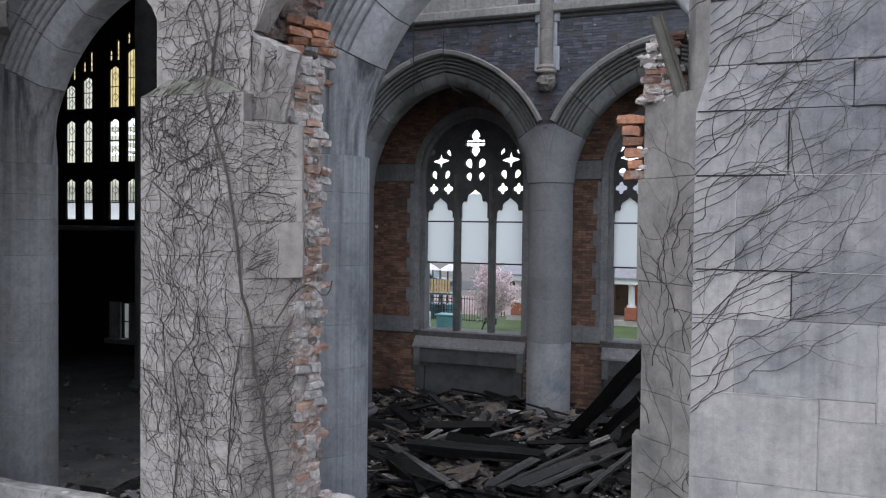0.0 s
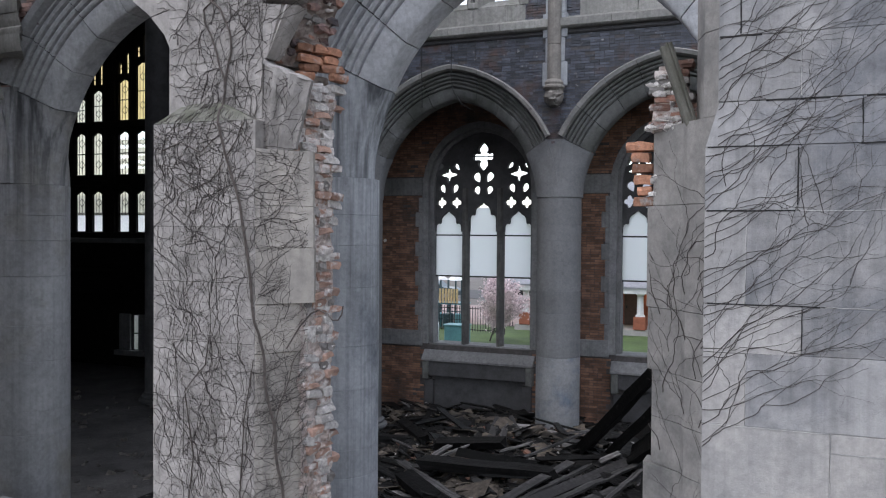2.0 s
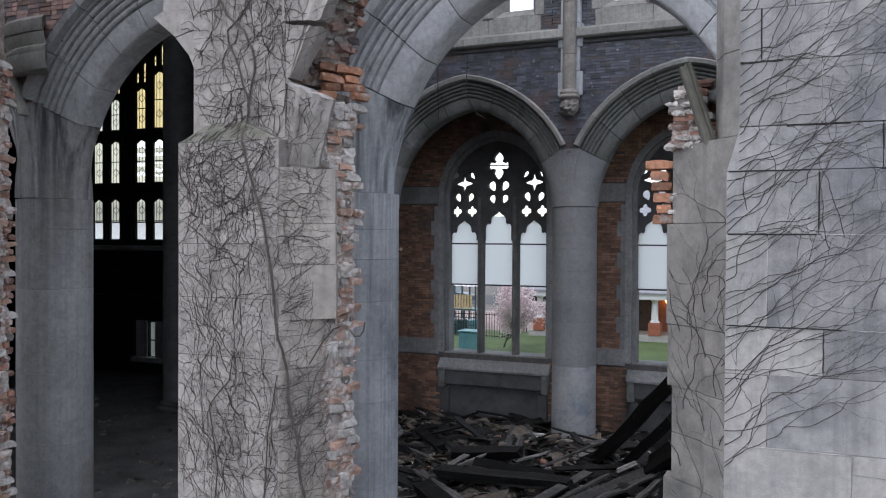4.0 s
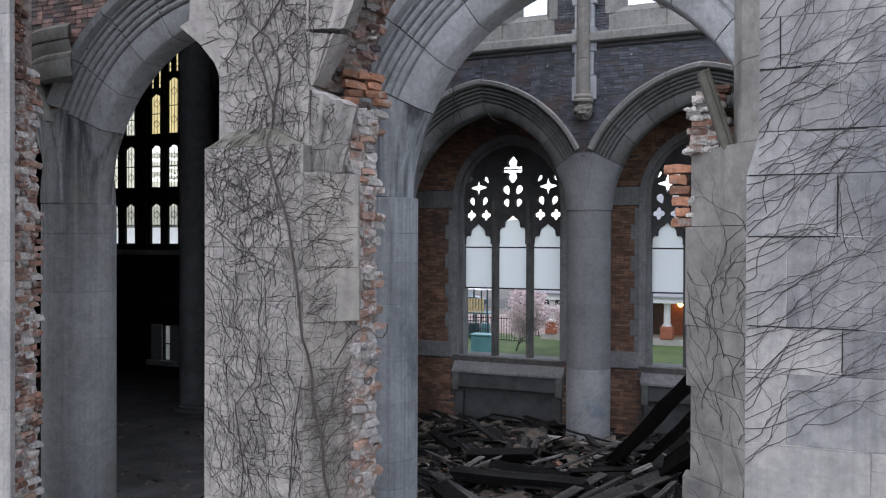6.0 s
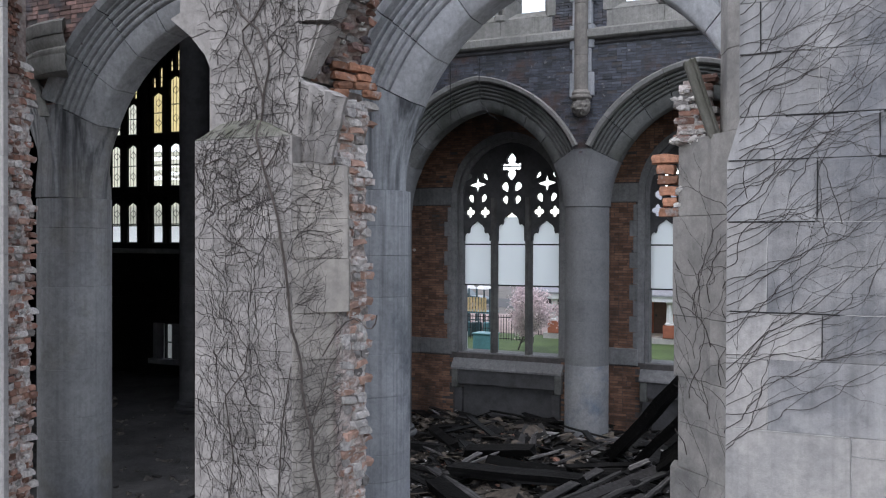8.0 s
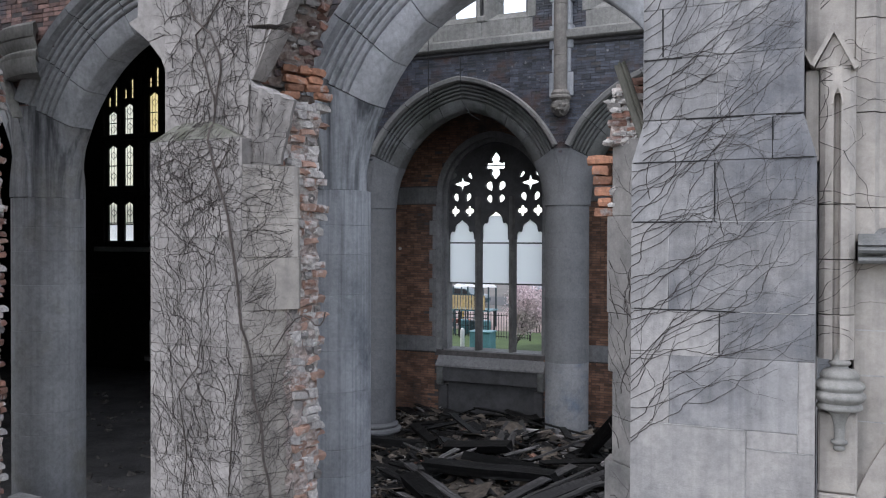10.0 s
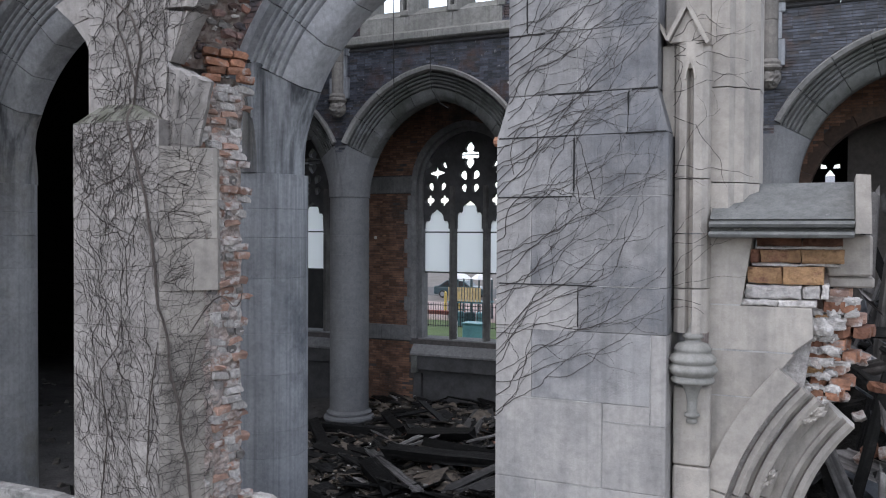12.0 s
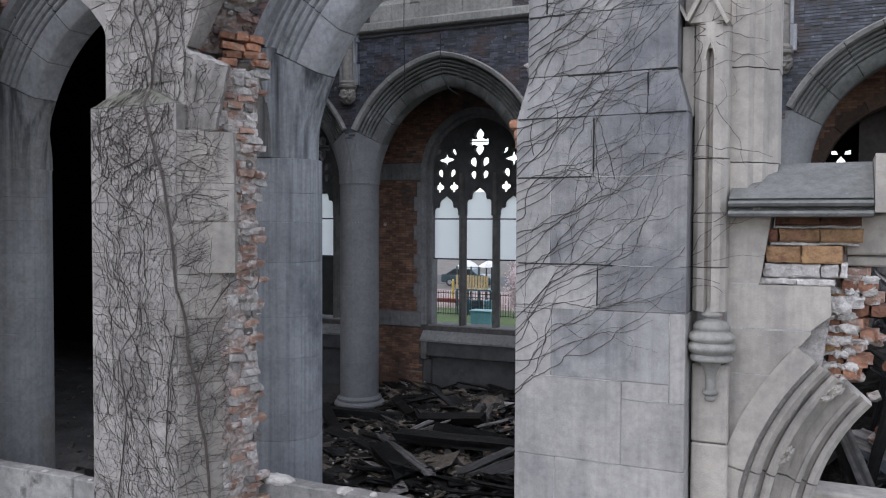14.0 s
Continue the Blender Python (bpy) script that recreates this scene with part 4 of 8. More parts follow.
part("weathering_stone", bm, MOSSY_STONE, b2)
ashlar(b2, IVY_STONE, -4.33, -3.50, 4.97, 5.58, [(4.703, 5.15, (-3.75,)), (5.15, 5.5, (-4.05,)), (5.5, 5.85, (-3.8,)), (5.85, 6.3, (-4.0,)), (6.3, 6.9, ()), (6.9, 7.6, ())], 0.01)
SPLAY = [(0.451, 0.861), (0.455, 0.866), (0.705, 1.20), (0.69, 1.25), (0.48, 1.32), (0.20, 1.32), (0.20, 0.98)]


def splay_jamb(parent, mat, x, courses, side=1, jitter=0.02, reach=0.0, rnd=random.Random(4)):
    """The splayed stones of a torn window jamb, beside the axis x."""
    for z0, z1 in courses:
        cut = rnd.uniform(-jitter, jitter) + (reach if z1 < 3.5 else reach * 0.4)
        ring = [(x + side * (a + (cut if a > 0.6 else 0)), 4.0 + c + (cut * 0.8 if a > 0.6 and cut > jitter else 0)) for a, c in SPLAY]
        bm = bmesh.new()
        plan_prism(bm, ring, z0 + 0.0015, z1 - 0.0015)
        part("jamb_stone", bm, mat, parent)


HEIGHTS = [1.2, 1.7, 2.15, 2.55, 3.05, 3.4, 3.8, 4.1, 4.5]
# stone lighter than the front's, to make up for less light on the splay
splay_jamb(b2, CREAM_STONE, -BAY, list(zip([GROUND_Z] + HEIGHTS, HEIGHTS)), jitter=0.035, reach=-0.03)
# the fluted springer over the torn jamb: shallow leaning grooves, broken off aslant along a pale fracture


def broken_face(name, parent, mat, outline, depth, back, nu=16, nv=14, rough=0.012):
    """A slab whose front follows depth(u, v) inside a four-cornered outline in x and z."""
    (ax, az), (bx, bz), (cx, cz), (dx, dz) = outline
    bm = bmesh.new()
    grid_ = []
    for j in range(nv + 1):
        v = j / nv
        row = []
        for i in range(nu + 1):
            u = i / nu
            x = (ax * (1 - u) + bx * u) * (1 - v) + (dx * (1 - u) + cx * u) * v
            z = (az * (1 - u) + bz * u) * (1 - v) + (dz * (1 - u) + cz * u) * v
            e = Vector((x * 17, z * 17, 3))
            if i in (0, nu) or j in (0, nv):
                x += rough * noise.noise(e)
                z += rough * noise.noise(e + Vector((5, 0, 0)))
            row.append(bm.verts.new((x, depth(u, v) + rough * 0.35 * noise.noise(e * 2), z)))
        grid_.append(row)
    for p, q in zip(grid_, grid_[1:]):
        for i in range(nu):
            bm.faces.new((p[i], p[i + 1], q[i + 1], q[i]))
    rim = [grid_[0][i] for i in range(nu)] + [grid_[j][nu] for j in range(nv)] + [grid_[nv][i] for i in range(nu, 0, -1)] + [grid_[j][0] for j in range(nv, 0, -1)]
    behind = [bm.verts.new((w.co.x, back, w.co.z)) for w in rim]
    for i in range(len(rim)):
        k = (i + 1) % len(rim)
        bm.faces.new((rim[i], behind[i], behind[k], rim[k]))
    bmesh.ops.recalc_face_normals(bm, faces=bm.faces)
    return part(name, bm, mat, parent, smooth=True)


def flutes(u, v):
    return 4.965 + 0.10 * u * u + 0.012 * math.sin(u * 6.28 * 2.6) + 0.010 * (u > 0.62)


broken_face("springer_moulding", b2, IVY_STONE, [(-3.51, 4.50), (-3.29, 4.50), (-3.16, 4.985), (-3.48, 5.11)], flutes, 5.10, 26, 10)
FRACTURE = material("fresh_stone_fracture", (0.46, 0.435, 0.42), (0.30, 0.285, 0.275), scale=20.0, vary=0.0, bump=1.0, fine=60.0, mottle=0.4, mottle_scale=30.0)
broken_face("fracture", b2, FRACTURE, [(-3.50, 5.108), (-3.17, 4.978), (-3.165, 4.995), (-3.49, 5.135)], lambda u, v: 4.958 + 0.10 * u * u + 0.02 * v, 5.10, 24, 3, 0.022)
# wall stones above it, leaning hood moulding and a block that overhangs
broken_face("wall_stone", b2, IVY_STONE, [(-3.52, 5.14), (-3.43, 5.14), (-3.20, 5.49), (-3.52, 5.54)], lambda u, v: 4.972 + 0.02 * math.sin(max(0.0, u - 0.55) * 30) * (u > 0.55), 5.08, 22, 10)
broken_face("hood_block", b2, IVY_STONE, [(-3.52, 5.555), (-3.20, 5.535), (-3.08, 5.80), (-3.52, 5.86)], lambda u, v: 4.955 + 0.012 * math.sin(u * 16) * (u > 0.5), 5.08, 18, 8)
broken_face("wall_stone", b2, IVY_STONE, [(-3.52, 5.865), (-3.09, 5.81), (-2.98, 6.20), (-3.52, 6.30)], lambda u, v: 4.968 + 0.015 * math.sin(u * 16) * (u > 0.5), 5.08, 18, 8)
for ring in ([(-4.77, 5.72), (-4.552, 5.55), (-4.332, 5.60), (-4.332, 6.02), (-4.66, 6.02), (-4.67, 5.76)], [(-4.548, 5.542), (-4.42, 5.40), (-4.332, 5.22), (-4.332, 5.592)]):
    bm = bmesh.new()
    prism(bm, ring, 5.02, 5.4)
    part("springer_stub", bm, IVY_STONE, b2)
bm = bmesh.new()
plan_prism(bm, [(-4.34, 5.33), (-3.43, 5.33), (-3.33, 5.50), (-3.33, BACK), (-4.34, BACK)], GROUND_Z, 5.1, 0)
part("rubble_core", bm, MORTAR, b2)
block("rubble_core", b2, MORTAR, -4.32, -3.6, 5.585, BACK + 0.02, 5.1, 7.4, 0)

# the jamb and buttress at the far end of the open bay
b3 = thing("buttress_3", -2 * BAY, 4.95, GROUND_Z, "pale stone buttress with its brick core laid bare at the broken jamb", "buttress", kind="structure")
ashlar(b3, PALE_STONE, -8.4, -6.74, 5.04, 5.09, [(GROUND_Z + 0.45 * k, GROUND_Z + 0.45 * (k + 1), (-7.7 - 0.15 * (k % 3),)) for k in range(21)])
bm = bmesh.new()
plan_prism(bm, [(-8.4, 5.095), (-6.95, 5.095), (-7.14, 5.50), (-7.14, BACK), (-8.4, BACK)], GROUND_Z, 6.6, 0)
part("rubble_core", bm, MORTAR, b3)

# the jamb beside the pale buttress
b4 = thing("jamb_1", -0.7, 5.35, GROUND_Z, "grey stone window jamb under loose bricks and a leaning arch stone", "wall", kind="structure")
for z0, z1, far in ((GROUND_Z, -0.3, 0.86), (-0.3, 0.7, 0.86), (0.7, 1.45, 0.88), (1.45, 1.95, 0.86), (1.95, 2.45, 0.88), (2.45, 2.75, 0.83), (2.75, 3.05, 0.83), (3.05, 3.45, 0.86), (3.45, 4.10, 0.87), (4.10, 4.60, 0.835)):
    bm = bmesh.new()
    plan_prism(bm, [(-0.40, 4.96), (-0.60, 5.18), (-0.63, 5.25), (-far, 5.44), (-far, BACK), (-0.40, BACK)], z0 + 0.0015, z1 - 0.0015)
    part("jamb_stone", bm, JAMB_STONE, b4)
for z0, z1 in ((4.603, 5.1), (5.1, 5.7), (5.7, 6.4), (6.4, 7.4)):
    bm = bmesh.new()
    plan_prism(bm, [(-0.37, 4.96), (-0.50, 5.10), (-0.56, 5.3), (-0.56, BACK), (-0.37, BACK)], z0 + 0.0015, z1 - 0.0015)
    part("jamb_stone", bm, JAMB_STONE, b4)
block("rubble_core", b4, MORTAR, -0.39, 0.4, 5.01, BACK + 0.1, GROUND_Z, 7.4, 0)
bm = bmesh.new()
plan_prism(bm, [(-0.036, -0.06), (-0.018, -0.078), (0.004, -0.074), (0.008, -0.06), (0.014, -0.06), (0.018, -0.07), (0.034, -0.055), (0.04, 0.08), (-0.04, 0.08)], -0.255, 0.25, 0.003)
for v in bm.verts:
    if abs(v.co.z) > 0.24:
        v.co.z += noise.noise(v.co * 40) * 0.03
bmesh.ops.transform(bm, verts=bm.verts, matrix=pose(-0.66, 5.22, 4.835, 4, -18, 8))
part("arch_stone", bm, MOSSY_STONE, b4, "mossy moulded arch stone leaning on the bricks")

# half-round bracket on the aisle side of the near arcade
bracket = thing("wall_bracket", -7.62, NEAR_Y - HALF, 5.70, "half-round moulded stone bracket on the brick wall", "bracket", kind="structure")
for prof in ([(0.82, 5.70), (0.90, 5.76), (0.92, 5.87)], [(0.86, 5.875), (0.90, 5.90), (0.90, 5.93), (0.85, 5.95), (0.90, 5.99), (0.95, 6.03), (0.95, 6.07)], [(0.98, 6.075), (1.0, 6.09), (1.0, 6.20), (0.9, 6.235)]):
    bm = bmesh.new()
    fans = []
    for r, z in prof:
        turns = [radians(180 + 90 * i / 18) for i in range(19)]
        fans.append([bm.verts.new((-7.10 + 0.95 * r * math.cos(a), 6.34 + 0.34 * r * math.sin(a), z)) for a in turns] + [bm.verts.new((-7.10 - 0.39 * r, 6.36, z))])
    for p, q in zip(fans, fans[1:]):
        for i in range(len(p)):
            k = (i + 1) % len(p)
            bm.faces.new((p[i], p[k], q[k], q[i]))
    bm.faces.new(fans[0][::-1])
    bm.faces.new(fans[-1])
    bmesh.ops.recalc_face_normals(bm, faces=bm.faces)
    part("bracket_stone", bm, CLERESTORY_STONE, bracket, smooth=True)
bm = bmesh.new()
rings = []
for k in range(9):
    f = k / 8
    cx, cz = -7.90 + 0.235 * f ** 0.8, 5.75 - 0.47 * f
    rings.append([bm.verts.new((cx + 0.055 * math.cos(a), 6.26 + 0.055 * math.sin(a), cz)) for a in (2 * math.pi * i / 10 for i in range(10))])
for p, q in zip(rings, rings[1:]):
    for i in range(10):
        bm.faces.new((p[i], p[(i + 1) % 10], q[(i + 1) % 10], q[i]))
bm.faces.new(rings[0])
bm.faces.new(rings[-1][::-1])
bmesh.ops.recalc_face_normals(bm, faces=bm.faces)
part("rib", bm, CLERESTORY_STONE, bracket, smooth=True)

# sills of the broken windows
LUMP_STONE = material("white_broken_stone", (0.60, 0.58, 0.56), (0.44, 0.42, 0.40), scale=12.0, vary=0.1, mottle=0.3, bump=0.8, fine=45.0)
SILL_TOP = material("worn_sill_limestone", (0.34, 0.335, 0.325), (0.24, 0.236, 0.23), scale=3.0, vary=0.15, mottle=0.5, mottle_scale=8.0, spots=(0.10, 0.10, 0.095), spots_scale=5.0, spots_edge=(0.56, 0.7), bump=0.6)
for name, x0, x1, z, label in (("sill_1", -6.98, -4.3, 1.355, "broken pale stone window sill on low wall"), ("sill_2", -3.3, -0.85, 1.66, "rough broken stone wall head under open window")):
    s = thing(name, (x0 + x1) / 2, 5.58, GROUND_Z, label, "sill", kind="structure")
    block("wall_core", s, PALE_STONE, x0, x1, 5.583, 5.727, GROUND_Z, z - 0.342, 0.004)
    a = x0
    k = 0
    while a < x1 - 0.02:
        b = min(x1, a + (1.5, 0.9, 1.1)[k % 3])
        bm = bmesh.new()
        box(bm, a + 0.003, b - 0.003, 5.58, 5.73, z - 0.34, z, 0.012)
        bmesh.ops.subdivide_edges(bm, edges=[e for e in bm.edges if abs(e.verts[0].co.x - e.verts[1].co.x) > 0.5], cuts=14, use_grid_fill=True)
        for v in bm.verts:
            if v.co.z > z - 0.05:
                v.co.z += noise.noise(v.co * 3.1) * 0.012 - 0.02 * max(0.0, noise.noise(v.co * 9) - 0.25)
                v.co.y += (0.03 * max(0.0, noise.noise(v.co * 8 + Vector((3, 0, 0))) - 0.2)) * (v.co.y < 5.65)
        part("sill_stone", bm, SILL_TOP, s)
        a = b
        k += 1
    for x, w, h in ((-3.12, 0.17, 0.045), (-2.47, 0.07, 0.03), (-2.2, 0.03, 0.02)) if name == "sill_2" else ((-5.92, 0.035, 0.008), (-5.3, 0.025, 0.008)):
        bm = bmesh.new()
        bmesh.ops.create_icosphere(bm, subdivisions=3, radius=1.0)
        for v in bm.verts:
            v.co = Vector((x + v.co.x * w, 5.63 + v.co.y * min(0.08, w), z + v.co.z * h))
            v.co += Vector((noise.noise(v.co * 17), noise.noise(v.co * 19), noise.noise(v.co * 23))) * min(0.03, h * 0.4)
        part("mortar_lump", bm, LUMP_STONE, s)

# ---- the porch wall beside the pale buttress ----
PW = 4.10
porch = thing("wall_porch", 0.8, PW, GROUND_Z, "broken pale limestone wall with window sill above a shattered doorway arch", "wall", kind="structure")
ashlar(porch, CREAM_STONE, 0.60, 0.66, PW, 4.5, [(GROUND_Z, 0.2, ()), (0.2, 1.4, ()), (1.4, 2.3, ()), (2.3, 2.8, ())], 0.01)
for ring in ([(0.60, 2.803), (0.64, 2.803), (0.80, 3.107), (0.60, 3.107)], [(0.60, 3.113), (0.805, 3.113), (0.965, 3.317), (0.60, 3.317)],
             [(0.60, 3.325), (0.955, 3.325), (1.04, 3.395), (1.035, 3.525), (0.60, 3.525)], [(0.60, 3.531), (0.74, 3.531), (0.785, 3.845), (0.60, 3.845)]):
    bm = bmesh.new()
    prism(bm, ring, PW, PW + 0.25)
    part("stone", bm, CREAM_STONE, porch)
bm = bmesh.new()
prism(bm, [(0.62, 2.3), (0.68, 2.3), (0.78, 2.75), (1.0, 3.12), (1.04, 3.42), (0.62, 3.5)], PW + 0.05, PW + 0.32)
part("rubble_core", bm, FRACTURE, porch)
for x1, z0, z1 in ((0.80, 3.1065, 3.1135), (0.957, 3.3165, 3.3255), (0.735, 3.5245, 3.5315), (0.637, 2.7995, 2.8035)):
    block("pointing", porch, POINTING, 0.601, x1, PW + 0.002, PW + 0.04, z0, z1, 0)
prof = [(1.03, PW + 0.32), (1.03, PW + 0.22), (1.05, PW + 0.195), (1.075, PW + 0.19), (1.08, PW + 0.215), (1.10, PW + 0.215), (1.105, PW + 0.15), (1.125, PW + 0.135), (1.13, PW + 0.16), (1.17, PW + 0.185), (1.21, PW + 0.16),
        (1.215, PW + 0.095), (1.235, PW + 0.08), (1.255, PW + 0.09), (1.26, PW + 0.12), (1.275, PW + 0.12), (1.28, PW + 0.04), (1.30, PW + 0.02), (1.325, PW + 0.03), (1.33, PW + 0.055), (1.345, PW + 0.05), (1.35, PW - 0.015),
        (1.455, PW - 0.025), (1.455, PW + 0.34)]
for a0, a1 in ((1.5, 16), (16.4, 42)):
    bm = bmesh.new()
    rings = []
    for k in range(9):
        a = radians(180 - a0 - (a1 - a0) * k / 8)
        rings.append([bm.verts.new((1.98 + r * math.cos(a), y, 2.28 + r * math.sin(a))) for r, y in prof])
    for p, q in zip(rings, rings[1:]):
        for i in range(len(prof)):
            bm.faces.new((p[i], p[(i + 1) % len(prof)], q[(i + 1) % len(prof)], q[i]))
    bm.faces.new(rings[0][::-1])
    bm.faces.new(rings[-1])
    bmesh.ops.recalc_face_normals(bm, faces=bm.faces)
    part("arch_block", bm, CREAM_STONE, porch, smooth=True)
# sill with moulded edge
SILL_STONE = material("dirty_grey_sill_stone", (0.185, 0.19, 0.186), (0.135, 0.14, 0.137), scale=11.0, vary=0.05, mottle=0.25, mottle_scale=30.0, spots=(0.52, 0.51, 0.49), spots_scale=9.0, spots_edge=(0.66, 0.72), bump=0.6)
bm = bmesh.new()
prism(bm, [(PW - 0.09, 3.835), (PW - 0.13, 3.838), (PW - 0.138, 3.85), (PW - 0.13, 3.862), (PW - 0.07, 3.866), (PW - 0.07, 3.878), (PW - 0.125, 3.882), (PW - 0.135, 3.895), (PW - 0.125, 3.906), (PW - 0.085, 3.908), (PW - 0.085, 3.914), (PW - 0.10, 3.918), (PW + 0.20, 4.09), (PW + 0.34, 4.09), (PW + 0.34, 3.835)], 0.612, 1.197)
for v in bm.verts:
    v.co = Vector((v.co.y, v.co.x, v.co.z))
bmesh.ops.recalc_face_normals(bm, faces=bm.faces)
part("sill", bm, SILL_STONE, porch)
bm = bmesh.new()
prism(bm, [(1.20, 3.855), (1.262, 3.855), (1.255, 4.10), (1.20, 4.105)], PW - 0.115, PW + 0.34)
part("sill_end", bm, CREAM_STONE, porch)
block("loose_block", porch, CREAM_STONE, 1.09, 1.275, PW + 0.14, PW + 0.40, 3.665, 3.85, 0.01)
block("ledge", porch, CREAM_STONE, 1.095, 1.285, PW + 0.17, PW + 0.40, 3.612, 3.66, 0.008)
# upper jamb of the porch window, moulded
for k, (z0, z1) in enumerate(((3.935, 4.085), (4.09, 4.52), (4.526, 4.95), (4.956, 5.5), (5.506, 6.2), (6.206, 7.0))):
    bm = bmesh.new()
    prism(bm, [(0.60, PW - 0.01), (0.68, PW - 0.01), (0.70, PW + 0.03), (0.74, PW + 0.04), (0.76, PW + 0.10), (0.80, PW + 0.13), (0.80, PW + 0.34), (0.60, PW + 0.34)], z0, z1)
    for v in bm.verts:
        v.co = Vector((v.co.x, v.co.z, v.co.y))
    bmesh.ops.recalc_face_normals(bm, faces=bm.faces)
    part("jamb_stone", bm, CREAM_STONE, porch)

def rounded(profile, steps=4):
    """The profile with its corners smoothed into curves."""
    out = []
    for i in range(len(profile) - 1):
        p0, p1, p2, p3 = (profile[max(0, min(len(profile) - 1, i + k))] for k in (-1, 0, 1, 2))
        for q in range(steps):
            t = q / steps
            out.append(tuple(0.5 * (2 * b + (c - a) * t + (2 * a - 5 * b + 4 * c - d) * t * t + (3 * b - a - 3 * c + d) * t ** 3) for a, b, c, d in zip(p0, p1, p2, p3)))
    return out + [profile[-1]]


# ---- the slender buttress shaft with its ring and gable ----
sh = thing("pinnacle_shaft", 0.52, 4.03, 2.2, "slender cream stone shaft with moulded ring, pendant and little gable", "shaft", kind="structure")
for z0, z1 in ((2.0, 2.78), (2.785, 3.15)):
    block("stone", sh, CREAM_STONE, 0.453, 0.616, 4.03, 4.4, z0, z1, 0.008)
bm = bmesh.new()
lathe(bm, rounded([(0.012, 0), (0.022, 0.004), (0.026, 0.016), (0.022, 0.026), (0.033, 0.034), (0.036, 0.042), (0.032, 0.05), (0.022, 0.054), (0.023, 0.09), (0.027, 0.13), (0.04, 0.165), (0.055, 0.188)], 3), 0.541, 4.01, 32, 2.985)
part("pendant", bm, CLERESTORY_STONE, sh, smooth=True)
bm = bmesh.new()
lathe(bm, rounded([(0.05, 0), (0.088, 0.008), (0.097, 0.02), (0.092, 0.034), (0.085, 0.04), (0.10, 0.052), (0.110, 0.066), (0.108, 0.08), (0.098, 0.09), (0.094, 0.096), (0.103, 0.106), (0.106, 0.118), (0.098, 0.132), (0.084, 0.142), (0.080, 0.15), (0.084, 0.162), (0.076, 0.178), (0.06, 0.19), (0.04, 0.196), (0.034, 0.205), (0.044, 0.212), (0.047, 0.222), (0.04, 0.232), (0.028, 0.238), (0.012, 0.28)], 3), 0.541, 4.02, 40, 3.165)
part("ring", bm, CLERESTORY_STONE, sh, smooth=True)
for z0, z1, groove in ((3.40, 3.60, 4.03), (3.605, 3.85, 4.03), (3.855, 4.10, 4.03), (4.105, 4.60, 4.03), (4.60, 4.72, 3.984)):
    bm = bmesh.new()
    prism(bm, [(0.445, 4.10), (0.452, 4.03), (0.475, 4.0), (0.508, 3.985), (0.517, groove), (0.531, groove), (0.540, 3.985), (0.575, 4.0), (0.598, 4.03), (0.605, 4.10), (0.605, 4.3), (0.445, 4.3)], z0, z1)
    for v in bm.verts:
        v.co = Vector((v.co.x, v.co.z, v.co.y))
    bmesh.ops.recalc_face_normals(bm, faces=bm.faces)
    part("stone", bm, CREAM_STONE, sh)
bm = bmesh.new()
prism(bm, [(0.498, 4.55), (0.505, 4.60), (0.524, 4.645), (0.543, 4.60), (0.550, 4.55), (0.543, 4.548), (0.537, 4.59), (0.524, 4.622), (0.511, 4.59), (0.505, 4.548)], 3.972, 3.99)
part("lancet_moulding", bm, CREAM_STONE, sh)
block("side_stone", sh, CREAM_STONE, 0.390, 0.448, 4.035, 4.3, 4.30, 4.72, 0.004)
bm = bmesh.new()
prism(bm, [(0.412, 4.735), (0.427, 4.728), (0.352, 4.89), (0.337, 4.89)], 3.99, 4.1)
part("gable_rim", bm, CREAM_STONE, sh)
bm = bmesh.new()
prism(bm, [(0.412, 4.735), (0.427, 4.725), (0.507, 4.872), (0.592, 4.70), (0.607, 4.71), (0.507, 4.912)], 3.965, 4.1)
part("gable_rim", bm, CREAM_STONE, sh)
bm = bmesh.new()
prism(bm, [(0.432, 4.722), (0.59, 4.722), (0.507, 4.868)], 3.99, 4.1)
part("gable", bm, CREAM_STONE, sh)
block("stone", sh, CREAM_STONE, 0.389, 0.60, 4.102, 4.3, 4.725, 6.5, 0.006)

# ---- the dark end of the church ----
END_Y = 24.4
end_wall = thing("wall_dark_end", -24, END_Y, 0, "unlit end wall coloured near black, pierced by tall stained windows", "wall", kind="structure")
STAINED = [(-22.29, 0.25), (-23.14, 0.25), (-24.43, 0.25), (-25.28, 0.25)]
TIERS = [(3.86, 5.42), (6.03, 7.66), (8.07, 9.4)]
HEADS = {-22.29: 10.2, -23.14: 9.62, -24.43: 9.27, -25.28: 9.0}


def ogee(c, w, z0, z1):
    return [(c - w, z0), (c + w, z0), (c + w, z1 - 0.14), (c + w * 0.72, z1 - 0.10), (c + w * 0.5, z1 - 0.06), (c, z1), (c - w * 0.5, z1 - 0.06), (c - w * 0.72, z1 - 0.10), (c - w, z1 - 0.14)]


holes = [ogee(c, w, a, HEADS[c] if k == 2 else b) for c, w in STAINED for k, (a, b) in enumerate(TIERS)]
holes += [ogee(c + d, 0.08, HEADS[c] + 0.2, HEADS[c] + 0.85 + d) for c, _ in STAINED for d in (-0.17, 0.17)]
holes += [[(-22.72, -0.55), (-22.42, -0.55), (-22.42, 0.75), (-22.72, 0.75)], [(-21.86, -0.55), (-21.74, -0.55), (-21.74, 0.6), (-21.86, 0.6)]]
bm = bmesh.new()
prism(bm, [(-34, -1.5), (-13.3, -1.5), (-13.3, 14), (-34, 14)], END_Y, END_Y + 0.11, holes)
